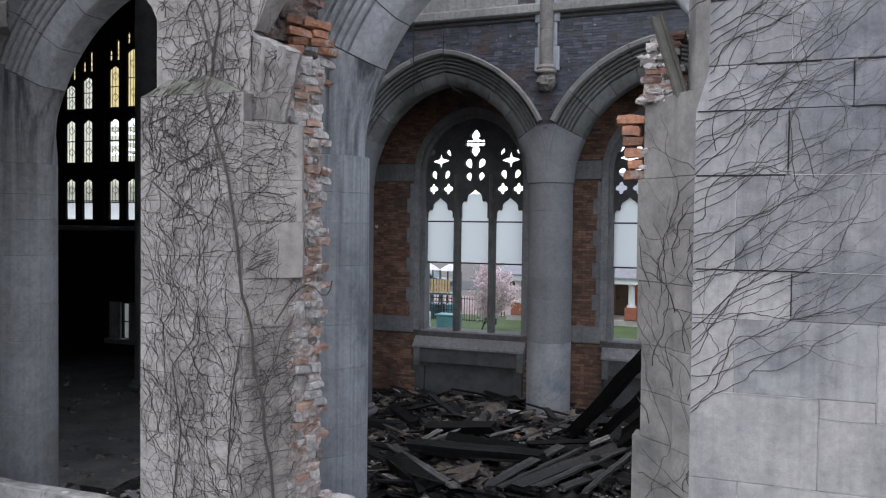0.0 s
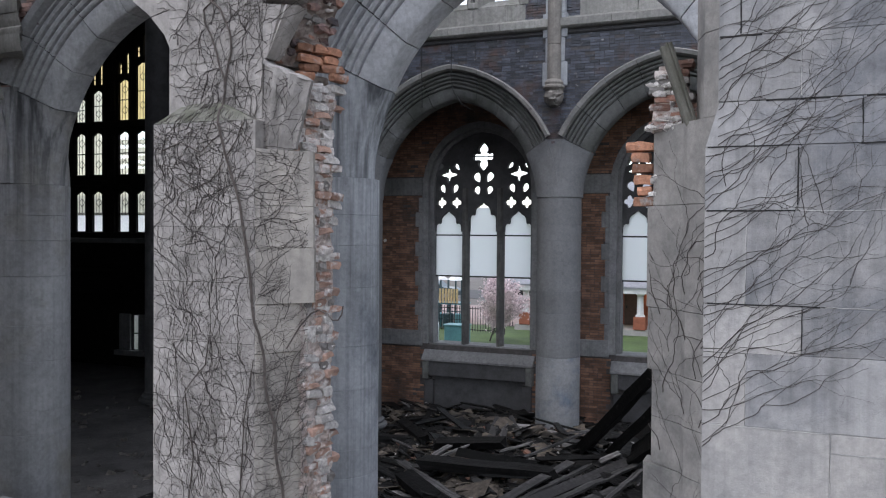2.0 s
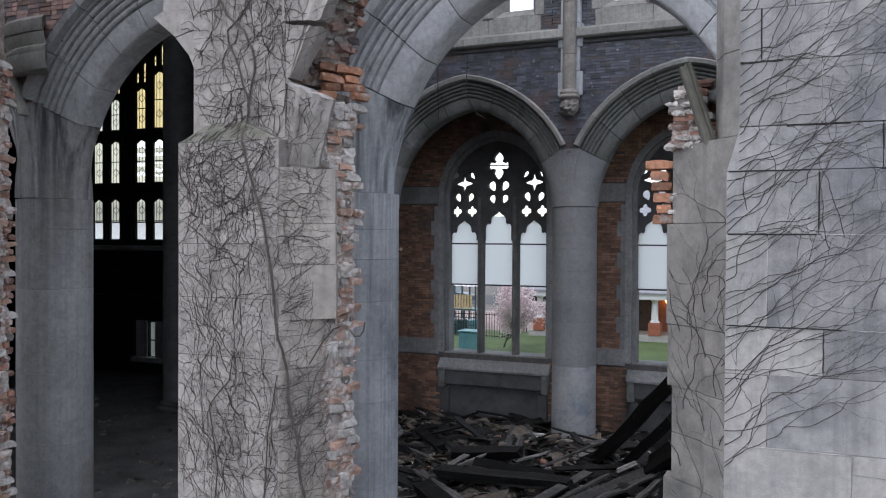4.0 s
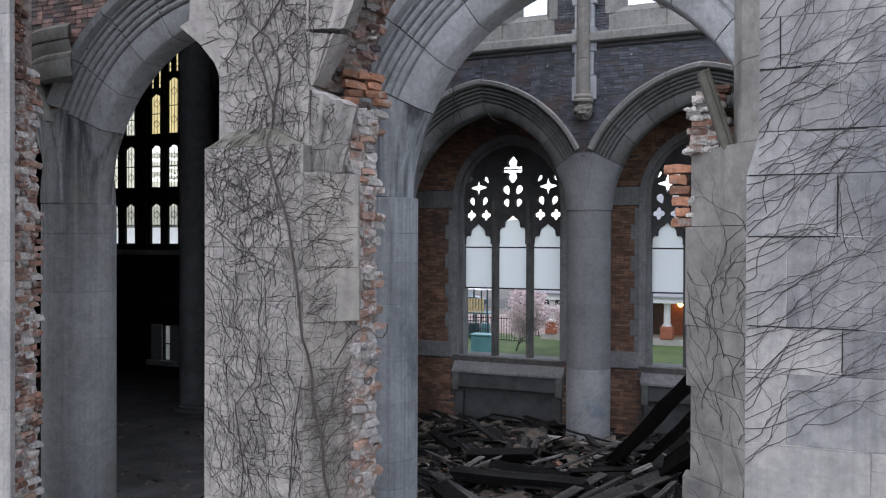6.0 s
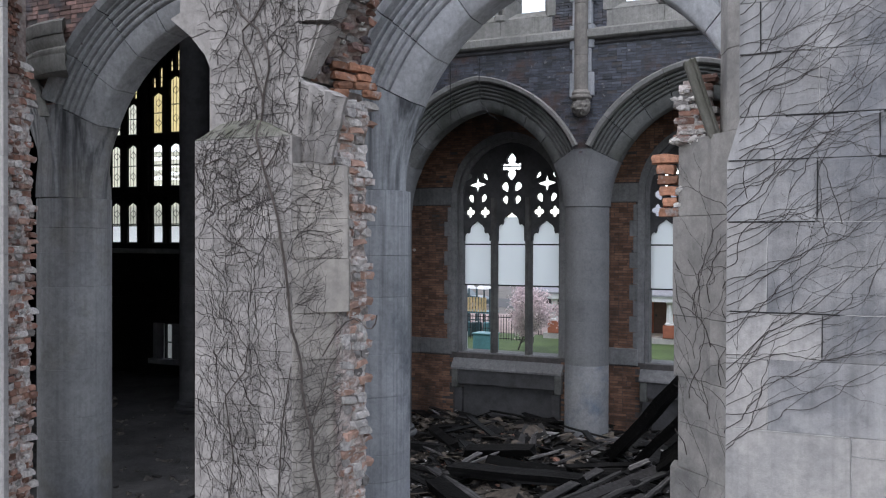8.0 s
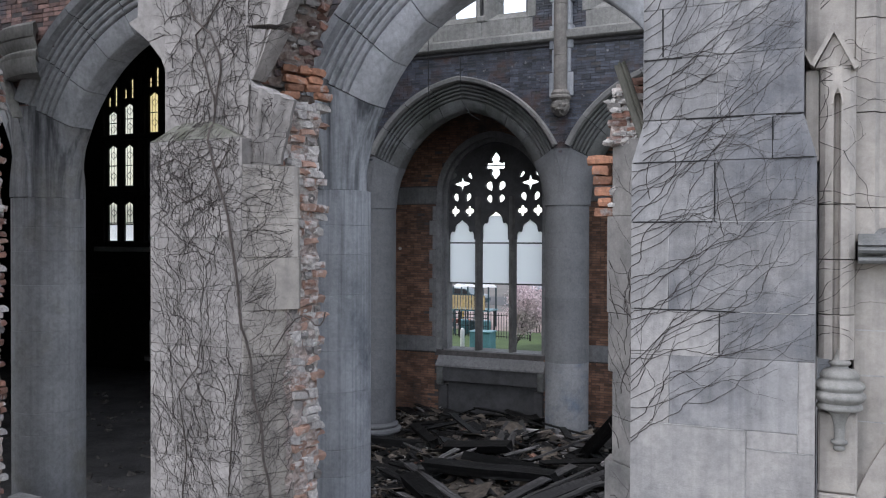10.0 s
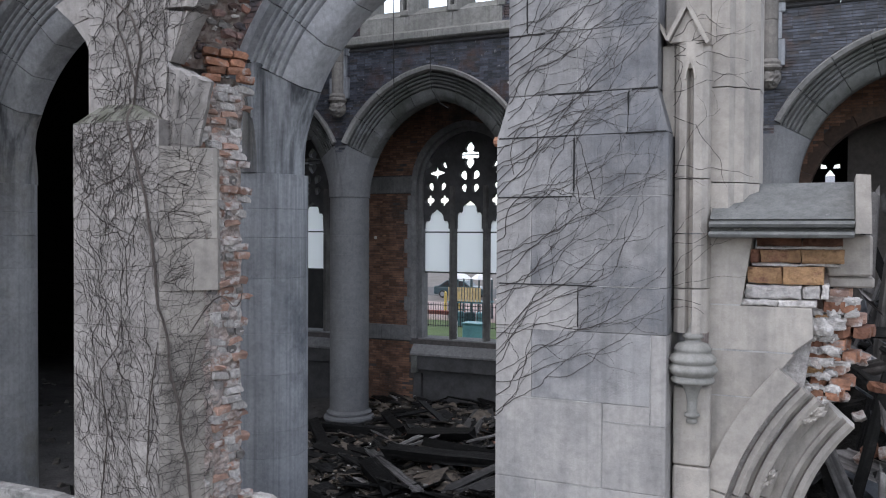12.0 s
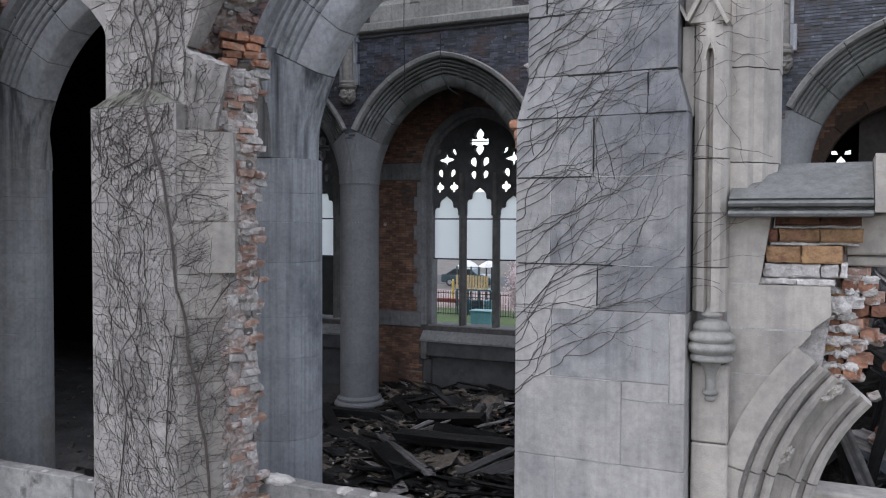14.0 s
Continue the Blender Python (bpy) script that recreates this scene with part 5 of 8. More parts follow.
# end wall, mullions and bands carry the hall's darkness in their colour
part("core", bm, UNLIT_BLACK, end_wall)
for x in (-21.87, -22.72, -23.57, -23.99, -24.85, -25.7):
    block("mullion", end_wall, UNLIT_BLACK, x - 0.07, x + 0.07, END_Y - 0.12, END_Y, 3.7, 11.5, 0.02)
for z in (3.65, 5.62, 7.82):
    block("transom", end_wall, UNLIT_BLACK, -26, -21.8, END_Y - 0.16, END_Y, z, z + 0.2, 0.02)
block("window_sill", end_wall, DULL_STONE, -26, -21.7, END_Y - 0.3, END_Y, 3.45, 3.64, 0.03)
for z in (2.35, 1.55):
    block("gallery_band", end_wall, UNLIT_BLACK, -31, -13.4, END_Y - 0.4, END_Y, z, z + 0.2, 0.02)


def glass(name, color, clear):
    m = bpy.data.materials.new(name)
    m.use_nodes = True
    n, l = m.node_tree.nodes, m.node_tree.links
    n.remove(n["Principled BSDF"])
    a, b, mx = n.new("ShaderNodeBsdfTranslucent"), n.new("ShaderNodeBsdfTransparent"), n.new("ShaderNodeMixShader")
    nz = n.new("ShaderNodeTexNoise")
    nz.inputs["Scale"].default_value = 9
    mp = n.new("ShaderNodeMapRange")
    mp.inputs["To Min"].default_value, mp.inputs["To Max"].default_value = clear * 0.6, clear * 1.4
    l.new(nz.outputs["Fac"], mp.inputs[0])
    l.new(mp.outputs[0], mx.inputs[0])
    a.inputs[0].default_value = b.inputs[0].default_value = (*color, 1)
    l.new(a.outputs[0], mx.inputs[1])
    l.new(b.outputs[0], mx.inputs[2])
    l.new(mx.outputs[0], n["Material Output"].inputs[0])
    return m


AMBER = [glass("amber_glass", (0.93, 0.82, 0.56), 0.5), glass("straw_glass", (0.90, 0.88, 0.79), 0.5), glass("clear_glass", (0.9, 0.9, 0.9), 0.7)]
LEAD = material("lead_came", (0.03, 0.03, 0.032), rough=0.6, vary=0.0)
for c, w in STAINED:
    for k, (a, b) in enumerate(TIERS):
        if k == 2:
            b = HEADS[c]
        broken = k == 1 and c > -24
        g = thing("stained_pane", c, END_Y + 0.1, a, "leaded amber glass light with diamond roundels" if k == 2 else ("leaded straw-coloured glass light, broken open" if broken else "leaded straw-coloured glass light with diamond roundels"), "window pane", "stained lights")
        bm = bmesh.new()
        if broken:
            r3 = random.Random(int(-c * 10))
            z = a
            while z < a + (b - a) * 0.78:
                h = r3.uniform(0.10, 0.26)
                lean = r3.uniform(-0.06, 0.06)
                prism(bm, [(c - w - 0.01, z), (c + w + 0.01, z + lean), (c + w + 0.01, z + h + lean * 0.4), (c - w - 0.01, z + h)], END_Y + 0.1, END_Y + 0.106)
                z += h + r3.uniform(0.05, 0.16)
        else:
            box(bm, c - w - 0.01, c + w + 0.01, END_Y + 0.1, END_Y + 0.106, a + (0.65 if k == 0 else 0), b + 0.01)
        pane = part("glass", bm, AMBER[0 if k == 2 and c > -24 else 1], g)
        for s in (-0.5, 0.0, 0.5):
            block("lead", pane, LEAD, c + s * w * 1.2 - 0.011, c + s * w * 1.2 + 0.011, END_Y + 0.088, END_Y + 0.096, a + (0.65 if k == 0 else 0), b, 0)
        for q in (0.0, 0.42, 0.46, 1.0) if k == 0 else (0.0, 0.5, 1.0):
            z = a + (b - a) * q
            block("saddle_bar", pane, LEAD, c - w, c + w, END_Y + 0.078, END_Y + 0.087, z - 0.022, z + 0.022, 0)
        for z in [a + (b - a) * 0.72] if k == 0 else [a + (b - a) * 0.25, a + (b - a) * 0.75]:
            bm = bmesh.new()
            prism(bm, [(c, z - 0.17), (c + 0.17, z), (c, z + 0.17), (c - 0.17, z)], END_Y + 0.07, END_Y + 0.076, [[(c, z - 0.135), (c + 0.135, z), (c, z + 0.135), (c - 0.135, z)]])
            part("diamond", bm, LEAD, pane)
for c, _ in STAINED:
    for d in (-0.17, 0.17):
        g = thing("stained_pane", c + d, END_Y + 0.1, HEADS[c] + 0.2, "small leaded amber light in the window head", "window pane", "stained lights")
        bm = bmesh.new()
        box(bm, c + d - 0.09, c + d + 0.09, END_Y + 0.1, END_Y + 0.106, HEADS[c] + 0.19, HEADS[c] + 0.86 + d)
        pane = part("glass", bm, AMBER[0], g)
        for q in (0.38, 0.56):
            block("saddle_bar", pane, LEAD, c + d - 0.09, c + d + 0.09, END_Y + 0.08, END_Y + 0.09, HEADS[c] + q, HEADS[c] + q + 0.035, 0)
for x0, x1 in ((-23.3, -22.75), (-22.38, -21.9), (-21.7, -21.5)):
    block("window_jamb", end_wall, DULL_STONE, x0, x1, END_Y - 0.08, END_Y, -0.6, 0.8, 0.02)
block("window_sill", end_wall, DULL_STONE, -23.4, -21.4, END_Y - 0.25, END_Y, -0.75, -0.56, 0.02)
block("window_bar", end_wall, LEAD, -22.73, -22.41, END_Y - 0.02, END_Y, 0.05, 0.10, 0)
# column in the unlit end, its darkness put into the stone colour
column(-13.1, 15.0, FAR_SPRING + 5.5, SHADE_STONE)
# roof and closing walls added to shut daylight out; their black is shade
roof = thing("ceiling_dark_end", -16, 10, 11, "unseen near-black roof added to keep the unlit end dark", "ceiling", kind="structure")
block("slab", roof, UNLIT_BLACK, -34.4, -8.35, 4.5, 24.8, 14, 14.3, 0)
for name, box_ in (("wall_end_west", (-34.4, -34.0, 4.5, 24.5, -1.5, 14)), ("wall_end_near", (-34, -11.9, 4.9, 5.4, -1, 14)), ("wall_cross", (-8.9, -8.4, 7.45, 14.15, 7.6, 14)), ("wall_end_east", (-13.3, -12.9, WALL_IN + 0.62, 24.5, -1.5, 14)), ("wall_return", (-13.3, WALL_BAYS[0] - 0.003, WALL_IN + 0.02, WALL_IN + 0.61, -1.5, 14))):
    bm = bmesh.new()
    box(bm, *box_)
    tagged(part(name, bm, UNLIT_BLACK), "near-black wall added to close and darken the unlit end", "wall", kind="structure")
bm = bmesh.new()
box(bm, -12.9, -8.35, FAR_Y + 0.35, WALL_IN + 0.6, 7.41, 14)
tagged(part("wall_upper_aisle", bm, UNLIT_BLACK), "near-black upper wall added to shut light out over the far aisle", "wall", kind="structure")

bm = bmesh.new()
box(bm, -34, -13.3, 16.51, 24.39, -1.5, -1.2)
tagged(part("floor_dark_hall", bm, ASH_FLOOR), "ash-covered lower floor of the unlit hall", "floor", kind="structure")

# ---- torn brick ends ----
SMEARED_BRICK = material("mortar_smeared_brick", (0.37, 0.225, 0.17), (0.28, 0.165, 0.13), scale=10.0, vary=0.45, mottle=0.4, mottle_scale=25.0, spots=(0.62, 0.575, 0.55), spots_scale=10.0,
                         spots_edge=(0.42, 0.53), bump=1.0, fine=40.0)
ORANGE_BRICK = material("orange_brick", (0.45, 0.225, 0.14), (0.33, 0.165, 0.105), scale=9.0, vary=0.4, mottle=0.6, mottle_scale=25.0, spots=(0.42, 0.38, 0.36), spots_scale=11.0, spots_edge=(0.56, 0.66), bump=0.9, fine=40.0)
WHITE_MORTAR = material("white_mortar", (0.74, 0.71, 0.69), (0.55, 0.52, 0.50), scale=16.0, bump=1.0, vary=0.2, mottle=0.55, mottle_scale=35.0, grit=0.14, fine=40.0, bump_size=0.02)
TORN_MORTAR = material("torn_mortar", (0.62, 0.56, 0.53), (0.44, 0.35, 0.31), scale=9.0, bump=1.0, vary=0.1, mottle=0.7, mottle_scale=28.0, spots=(0.72, 0.70, 0.68), spots_scale=5.0, spots_edge=(0.54, 0.62), fine=40.0, bump_size=0.03)


def rough_block(name, w, l, h, mat, seed, amount):
    """A broken brick or mortar lump: a cut-up block with knocked-off corners."""
    bm = bmesh.new()
    box(bm, -w / 2, w / 2, -l / 2, l / 2, -h / 2, h / 2)
    bmesh.ops.subdivide_edges(bm, edges=list(bm.edges), cuts=1, use_grid_fill=True)
    r = random.Random(seed)
    for v in bm.verts:
        corner = sum(abs(c) > 0.49 * e for c, e in zip(v.co, (w, l, h)))
        v.co *= 1 - (0.0, 0.0, 0.03, 0.09)[corner] * r.uniform(0.3, 2.2)
        v.co += Vector((r.uniform(-1, 1), r.uniform(-1, 1), r.uniform(-1, 1))) * amount
    me = bpy.data.meshes.new(name)
    bm.to_mesh(me)
    bm.free()
    me.materials.append(mat)
    return me


PINK_BRICK = material("pale_pink_brick", (0.50, 0.335, 0.265), (0.40, 0.26, 0.21), scale=10.0, vary=0.3, mottle=0.35, mottle_scale=25.0, spots=(0.66, 0.62, 0.60), spots_scale=9.0, spots_edge=(0.54, 0.64), bump=1.0, fine=40.0)
BROKEN_STONE = material("broken_grey_stone", (0.36, 0.34, 0.325), (0.25, 0.235, 0.225), scale=10.0, vary=0.3, mottle=0.4, mottle_scale=25.0, bump=1.0, fine=40.0)
SIZES = [(0.10, 0.135, 0.056), (0.09, 0.085, 0.056), (0.10, 0.11, 0.058), (0.10, 0.095, 0.054), (0.09, 0.07, 0.05)]
brick_meshes = [rough_block("brick", *SIZES[k % 5], CORE_BRICK, 60 + k, 0.005 if k < 5 else 0.009) for k in range(10)]
MIX = [PINK_BRICK, WHITE_MORTAR, SMEARED_BRICK, WHITE_MORTAR, BROKEN_STONE, PINK_BRICK, WHITE_MORTAR, SMEARED_BRICK, PINK_BRICK, BROKEN_STONE]
smeared_meshes = [rough_block("brick", 0.10, (0.15, 0.10, 0.13, 0.16, 0.09)[k % 5], (0.058, 0.066, 0.05)[k % 3], MIX[k], 80 + k, 0.007 if k < 5 else 0.012) for k in range(10)]
rubble_meshes = [rough_block("brick", *SIZES[k % 5], (NEAR_BRICK, BROKEN_STONE, CORE_BRICK, NEAR_BRICK)[k % 4], 90 + k, 0.010) for k in range(8)]
orange_meshes = [rough_block("brick", 0.10, l, 0.06, ORANGE_BRICK, 110 + k, 0.005) for k, l in enumerate((0.10, 0.14, 0.19, 0.12))]
mortar_meshes = [rough_block("mortar_lump", w, l, h, WHITE_MORTAR, 130 + k, 0.008) for k, (w, l, h) in enumerate(((0.03, 0.055, 0.02), (0.03, 0.03, 0.026), (0.025, 0.08, 0.016), (0.035, 0.05, 0.034), (0.03, 0.03, 0.02), (0.02, 0.045, 0.03)))]


def laid(me, parent, x, y, z, rz, rx=0.0, ry=0.0, name="brick"):
    ob = new(name, me)
    ob.parent = parent
    ob.matrix_parent_inverse = Matrix.Translation(-parent.location)
    ob.matrix_basis = pose(x, y, z, rx, ry, rz)
    return ob


def torn_end(parent, x, y, dx, dy, z0, z1, seed, depth, meshes, fill=0.9, lumps=0.22, back=-0.10, core=None, lean=0.0):
    """Courses of broken brick along a line in the plan, ragged toward the opening, in rough mortar."""
    rnd = random.Random(seed)
    length = math.hypot(dx, dy)
    ux, uy = dx / length, dy / length
    turn = math.degrees(math.atan2(dy, dx)) - 90
    nx_, ny_ = uy, -ux
    if core:
        bm = bmesh.new()
        nu, nz_ = 9, int((z1 - z0) / 0.03)
        rows_ = []
        for j in range(nz_ + 1):
            z = z0 + (z1 - z0) * j / nz_
            edge = 0.035 * noise.noise((z * 3.1, seed, 3)) + 0.02 * noise.noise((z * 13, seed, 5))
            row = []
            for i in range(nu + 1):
                c = -0.05 + (length + edge + 0.10) * i / nu
                p = Vector((c, z * 1.0, seed))
                out = back + 0.025 + 0.035 * noise.noise(p * 9) + 0.022 * noise.noise(p * 26) + 0.01 * noise.noise(p * 60) - (0.05 if i == nu else 0)
                row.append(bm.verts.new((x + ux * c + nx_ * out + lean * (z - z0), y + uy * c + ny_ * out, z)))
            row.append(bm.verts.new((x + ux * (length - 0.02) + nx_ * (back - 0.2) + lean * (z - z0), y + uy * (length - 0.02) + ny_ * (back - 0.2), z)))
            rows_.append(row)
        for p, q in zip(rows_, rows_[1:]):
            for i in range(nu + 1):
                bm.faces.new((p[i], p[i + 1], q[i + 1], q[i]))
        part("mortar_core", bm, core, parent)
    z = z0
    row = 0
    while z < z1:
        s = (0.0, 0.045, 0.02)[row % 3] - 0.01
        jut = back + rnd.uniform(-0.012, 0.018) + depth * 0.6 * noise.noise((z * 1.7, seed, 0))
        here = fill + 0.55 * noise.noise((z * 2.3, seed, 9))
        while s < length - 0.03:
            me = rnd.choice(meshes)
            w = me["run"]
            c = s + w / 2
            out = jut + rnd.uniform(-0.02, 0.016)
            if rnd.random() < here:
                laid(me, parent, x + ux * c + nx_ * out + lean * (z - z0), y + uy * c + ny_ * out, z + 0.03 + rnd.uniform(-0.006, 0.006), turn + rnd.uniform(-9, 9), rnd.uniform(-5, 5), rnd.uniform(-5, 5))
            if rnd.random() < lumps:
                k = out + 0.03
                laid(rnd.choice(mortar_meshes), parent, x + ux * c + nx_ * k + lean * (z - z0), y + uy * c + ny_ * k, z + rnd.uniform(0, 0.06), turn + rnd.uniform(-25, 25), rnd.uniform(-30, 30), rnd.uniform(-30, 30), name="mortar_lump")
            s += w + 0.006
        z += 0.067
        row += 1


for group in (brick_meshes, smeared_meshes, orange_meshes, rubble_meshes):
    for me in group:
        me["run"] = max(v.co.y for v in me.vertices) - min(v.co.y for v in me.vertices)
torn_end(b2, -3.215, 5.17, 0.045, 0.31, 1.35, 4.50, 21, 0.03, smeared_meshes, 0.88, 0.35, back=-0.085, core=TORN_MORTAR)
torn_end(b2, -3.33, 5.09, 0.13, 0.40, 4.49, 5.0, 25, 0.03, smeared_meshes, 0.95, 0.4, core=TORN_MORTAR, lean=0.12)
torn_end(b2, -3.36, 5.22, 0.17, 0.26, 5.04, 5.28, 22, 0.03, orange_meshes, 1.0, 0.05, -0.04)
torn_end(b2, -3.44, 5.06, 0.14, 0.42, 5.14, 6.3, 24, 0.06, rubble_meshes, 0.85, 0.3, core=MORTAR, lean=0.36)
torn_end(b3, -6.76, 5.12, -0.10, 0.38, 0.8, 5.62, 23, 0.06, brick_meshes + smeared_meshes, 0.95, 0.3, core=TORN_MORTAR)
torn_end(b3, -6.80, 5.12, -0.24, 0.36, 5.62, 6.6, 26, 0.06, brick_meshes, 0.95, 0.12, core=MORTAR)
# loose bricks on the jamb beside the pale buttress
rnd = random.Random(77)
for z, x, k in ((4.13, -0.90, 1), (4.20, -0.895, 0), (4.27, -0.905, 3), (4.345, -0.91, 1), (4.415, -0.92, 3), (4.485, -0.925, 2)):
    laid(orange_meshes[k], b4, x, 5.5, z, 90 + rnd.uniform(-6, 6), rnd.uniform(-3, 3), rnd.uniform(-2, 2))
jamb_meshes = [rough_block("brick", 0.12, l, 0.048, m, 170 + k, 0.005) for k, (l, m) in enumerate(((0.17, CORE_BRICK), (0.12, CORE_BRICK), (0.20, CORE_BRICK), (0.10, BROKEN_STONE), (0.14, CORE_BRICK), (0.09, SMEARED_BRICK)))]
for me in jamb_meshes:
    me["run"] = max(v.co.y for v in me.vertices) - min(v.co.y for v in me.vertices)
for k in range(8):
    z = 4.61 + 0.054 * k
    x = -0.865 + (0.035 if k % 2 else 0.0) + max(0, k - 5) * 0.035
    while x < -0.61 - 0.018 * k:
        me = rnd.choice(jamb_meshes)
        laid(me, b4, x + me["run"] / 2, 5.42 + rnd.uniform(-0.018, 0.018), z + rnd.uniform(-0.004, 0.004), 90 + rnd.uniform(-5, 5), rnd.uniform(-3, 3), rnd.uniform(-3, 3))
        x += me["run"] + 0.006
bm = bmesh.new()
prism(bm, [(-0.85, 4.57), (-0.56, 4.57), (-0.66, 4.98), (-0.80, 4.98)], 5.385, 5.52)
part("mortar_core", bm, TORN_MORTAR, b4)
for k in range(26):
    z = 4.585 + 0.054 * rnd.randint(0, 6)
    laid(rnd.choice(mortar_meshes), b4, rnd.uniform(-0.86, -0.60 - 0.3 * (z - 4.58)), rnd.uniform(5.355, 5.375), z + rnd.uniform(-0.006, 0.006), rnd.uniform(70, 110), rnd.uniform(-12, 12), 0, name="mortar_lump")
for k in range(10):
    laid(rnd.choice(mortar_meshes), b4, rnd.uniform(-0.86, -0.60), rnd.uniform(5.33, 5.37), 4.59 + rnd.uniform(-0.01, 0.015), rnd.uniform(60, 120), rnd.uniform(-25, 25), 0, name="mortar_lump")
for k in range(4):
    laid(rnd.choice(mortar_meshes), b4, -0.84 + rnd.uniform(-0.04, 0.04), 5.44, rnd.uniform(4.10, 4.4), rnd.uniform(60, 120), rnd.uniform(-25, 25), 0, name="mortar_lump")

# brick core of the porch wall
YELLOW_BRICK = material("yellow_backing_brick", (0.46, 0.285, 0.145), (0.36, 0.21, 0.12), scale=9.0, vary=0.2, mottle=0.45, mottle_scale=22.0, spots=(0.26, 0.13, 0.085), spots_scale=9.0, spots_edge=(0.56, 0.66), bump=1.0, fine=40.0, bump_size=0.02)
RUST_BRICK = material("rusty_backing_brick", (0.27, 0.125, 0.075), (0.19, 0.09, 0.06), scale=9.0, vary=0.3, mottle=0.5, mottle_scale=22.0, bump=1.0, fine=40.0)


def rough_slab(name, x0, x1, z0, z1, y0, y1, mat, seed, amount=0.007):
    """A brick or bed of mortar with a chipped, uneven face toward the open."""
    bm = bmesh.new()
    box(bm, x0, x1, y0, y1, z0, z1)
    bmesh.ops.subdivide_edges(bm, edges=list(bm.edges), cuts=5, use_grid_fill=True)
    for v in bm.verts:
        q = v.co * 34 + Vector((seed * 3.7, 0, 0))
        edge = (abs(v.co.x - x0) < 1e-5) + (abs(v.co.x - x1) < 1e-5) + (abs(v.co.z - z0) < 1e-5) + (abs(v.co.z - z1) < 1e-5)
        v.co += Vector((noise.noise(q), noise.noise(q + Vector((9, 0, 0))) * 1.3, noise.noise(q + Vector((0, 9, 0))) * 0.7)) * amount
        if v.co.y < (y0 + y1) / 2 and edge:
            v.co.y += (0.004 + 0.010 * abs(noise.noise(q * 0.7))) * edge
    part(name, bm, mat, porch)


block("rubble_core", porch, MORTAR, 0.79, 1.10, PW + 0.16, PW + 0.36, 3.40, 3.845, 0.02)
block("rubble_core", porch, MORTAR, 0.68, 1.0, PW + 0.26, PW + 0.38, 2.8, 3.5, 0.02)
for k, (x0, x1, z0, z1, y, mat) in enumerate(((0.795, 0.985, 3.797, 3.842, 0.10, RUST_BRICK), (0.992, 1.155, 3.797, 3.84, 0.10, RUST_BRICK), (0.772, 0.812, 3.722, 3.782, 0.04, RUST_BRICK), (0.818, 0.985, 3.724, 3.782, 0.03, YELLOW_BRICK),
                                            (0.990, 1.160, 3.722, 3.784, 0.02, YELLOW_BRICK), (0.765, 0.908, 3.63, 3.702, 0.02, YELLOW_BRICK), (0.914, 1.08, 3.628, 3.706, 0.01, YELLOW_BRICK))):
    rough_slab("brick", x0, x1, z0, z1, PW + y, PW + y + 0.12, mat, k, 0.006)
for k, (x0, x1, z0, z1) in enumerate(((0.755, 0.99, 3.562, 3.622), (0.995, 1.065, 3.565, 3.622), (1.075, 1.10, 3.57, 3.63), (0.735, 0.89, 3.528, 3.556), (0.895, 1.05, 3.526, 3.556), (0.78, 1.15, 3.708, 3.722), (0.80, 1.15, 3.785, 3.796))):
    rough_slab("mortar_bed", x0, x1, z0, z1, PW + (0.02 if k < 5 else 0.04), PW + 0.16, WHITE_MORTAR, 20 + k, 0.010)
yellow = [rough_block("brick", w, d, h, m, 150 + k, 0.007) for k, (w, d, h, m) in enumerate(((0.10, 0.12, 0.06, YELLOW_BRICK), (0.08, 0.10, 0.06, RUST_BRICK), (0.13, 0.10, 0.06, YELLOW_BRICK), (0.07, 0.09, 0.055, SMEARED_BRICK), (0.09, 0.10, 0.07, SMEARED_BRICK)))]
small = [rough_block("brick", l, 0.10, 0.052, m, 190 + k, 0.004) for k, (l, m) in enumerate(((0.075, YELLOW_BRICK), (0.055, ORANGE_BRICK), (0.09, ORANGE_BRICK), (0.06, YELLOW_BRICK), (0.05, WHITE_MORTAR), (0.07, RUST_BRICK), (0.08, PINK_BRICK)))]
rnd = random.Random(79)
for k in range(9):
    z = 3.125 + 0.057 * k
    lo = (1.03, 1.02, 1.01, 1.0, 1.0, 1.02, 1.04, 1.07, 1.10)[k]
    hi = (1.16, 1.18, 1.17, 1.20, 1.19, 1.24, 1.25, 1.23, 1.20)[k]
    x = lo
    while x < hi - 0.02:
        me = rnd.choice(small)
        w = max(v.co.x for v in me.vertices) * 2
        for back in (0.0, 0.10):
            laid(me, porch, x + w / 2 + back * 0.2, PW + 0.17 + back + 0.10 * (x - lo) + rnd.uniform(-0.015, 0.02), z + rnd.uniform(-0.003, 0.003), rnd.uniform(-7, 7), rnd.uniform(-3, 3), rnd.uniform(-3, 3))
        x += w + 0.004
for k in range(60):
    z = 3.10 + 0.057 * rnd.randint(0, 8) + rnd.uniform(-0.006, 0.006)
    laid(rnd.choice(mortar_meshes), porch, rnd.uniform(1.0, 1.22 if z > 3.36 else 1.15), PW + 0.125 + rnd.uniform(-0.02, 0.03), z, rnd.uniform(60, 120), rnd.uniform(-20, 20), rnd.uniform(-20, 20), name="mortar_lump")
rough_slab("mortar_bed", 1.03, 1.12, 3.40, 3.475, PW + 0.07, PW + 0.2, WHITE_MORTAR, 41, 0.020)
rough_slab("mortar_bed", 1.10, 1.165, 3.425, 3.475, PW + 0.09, PW + 0.2, WHITE_MORTAR, 44, 0.016)
rough_slab("mortar_bed", 0.99, 1.08, 3.25, 3.29, PW + 0.10, PW + 0.25, TORN_MORTAR, 42, 0.018)
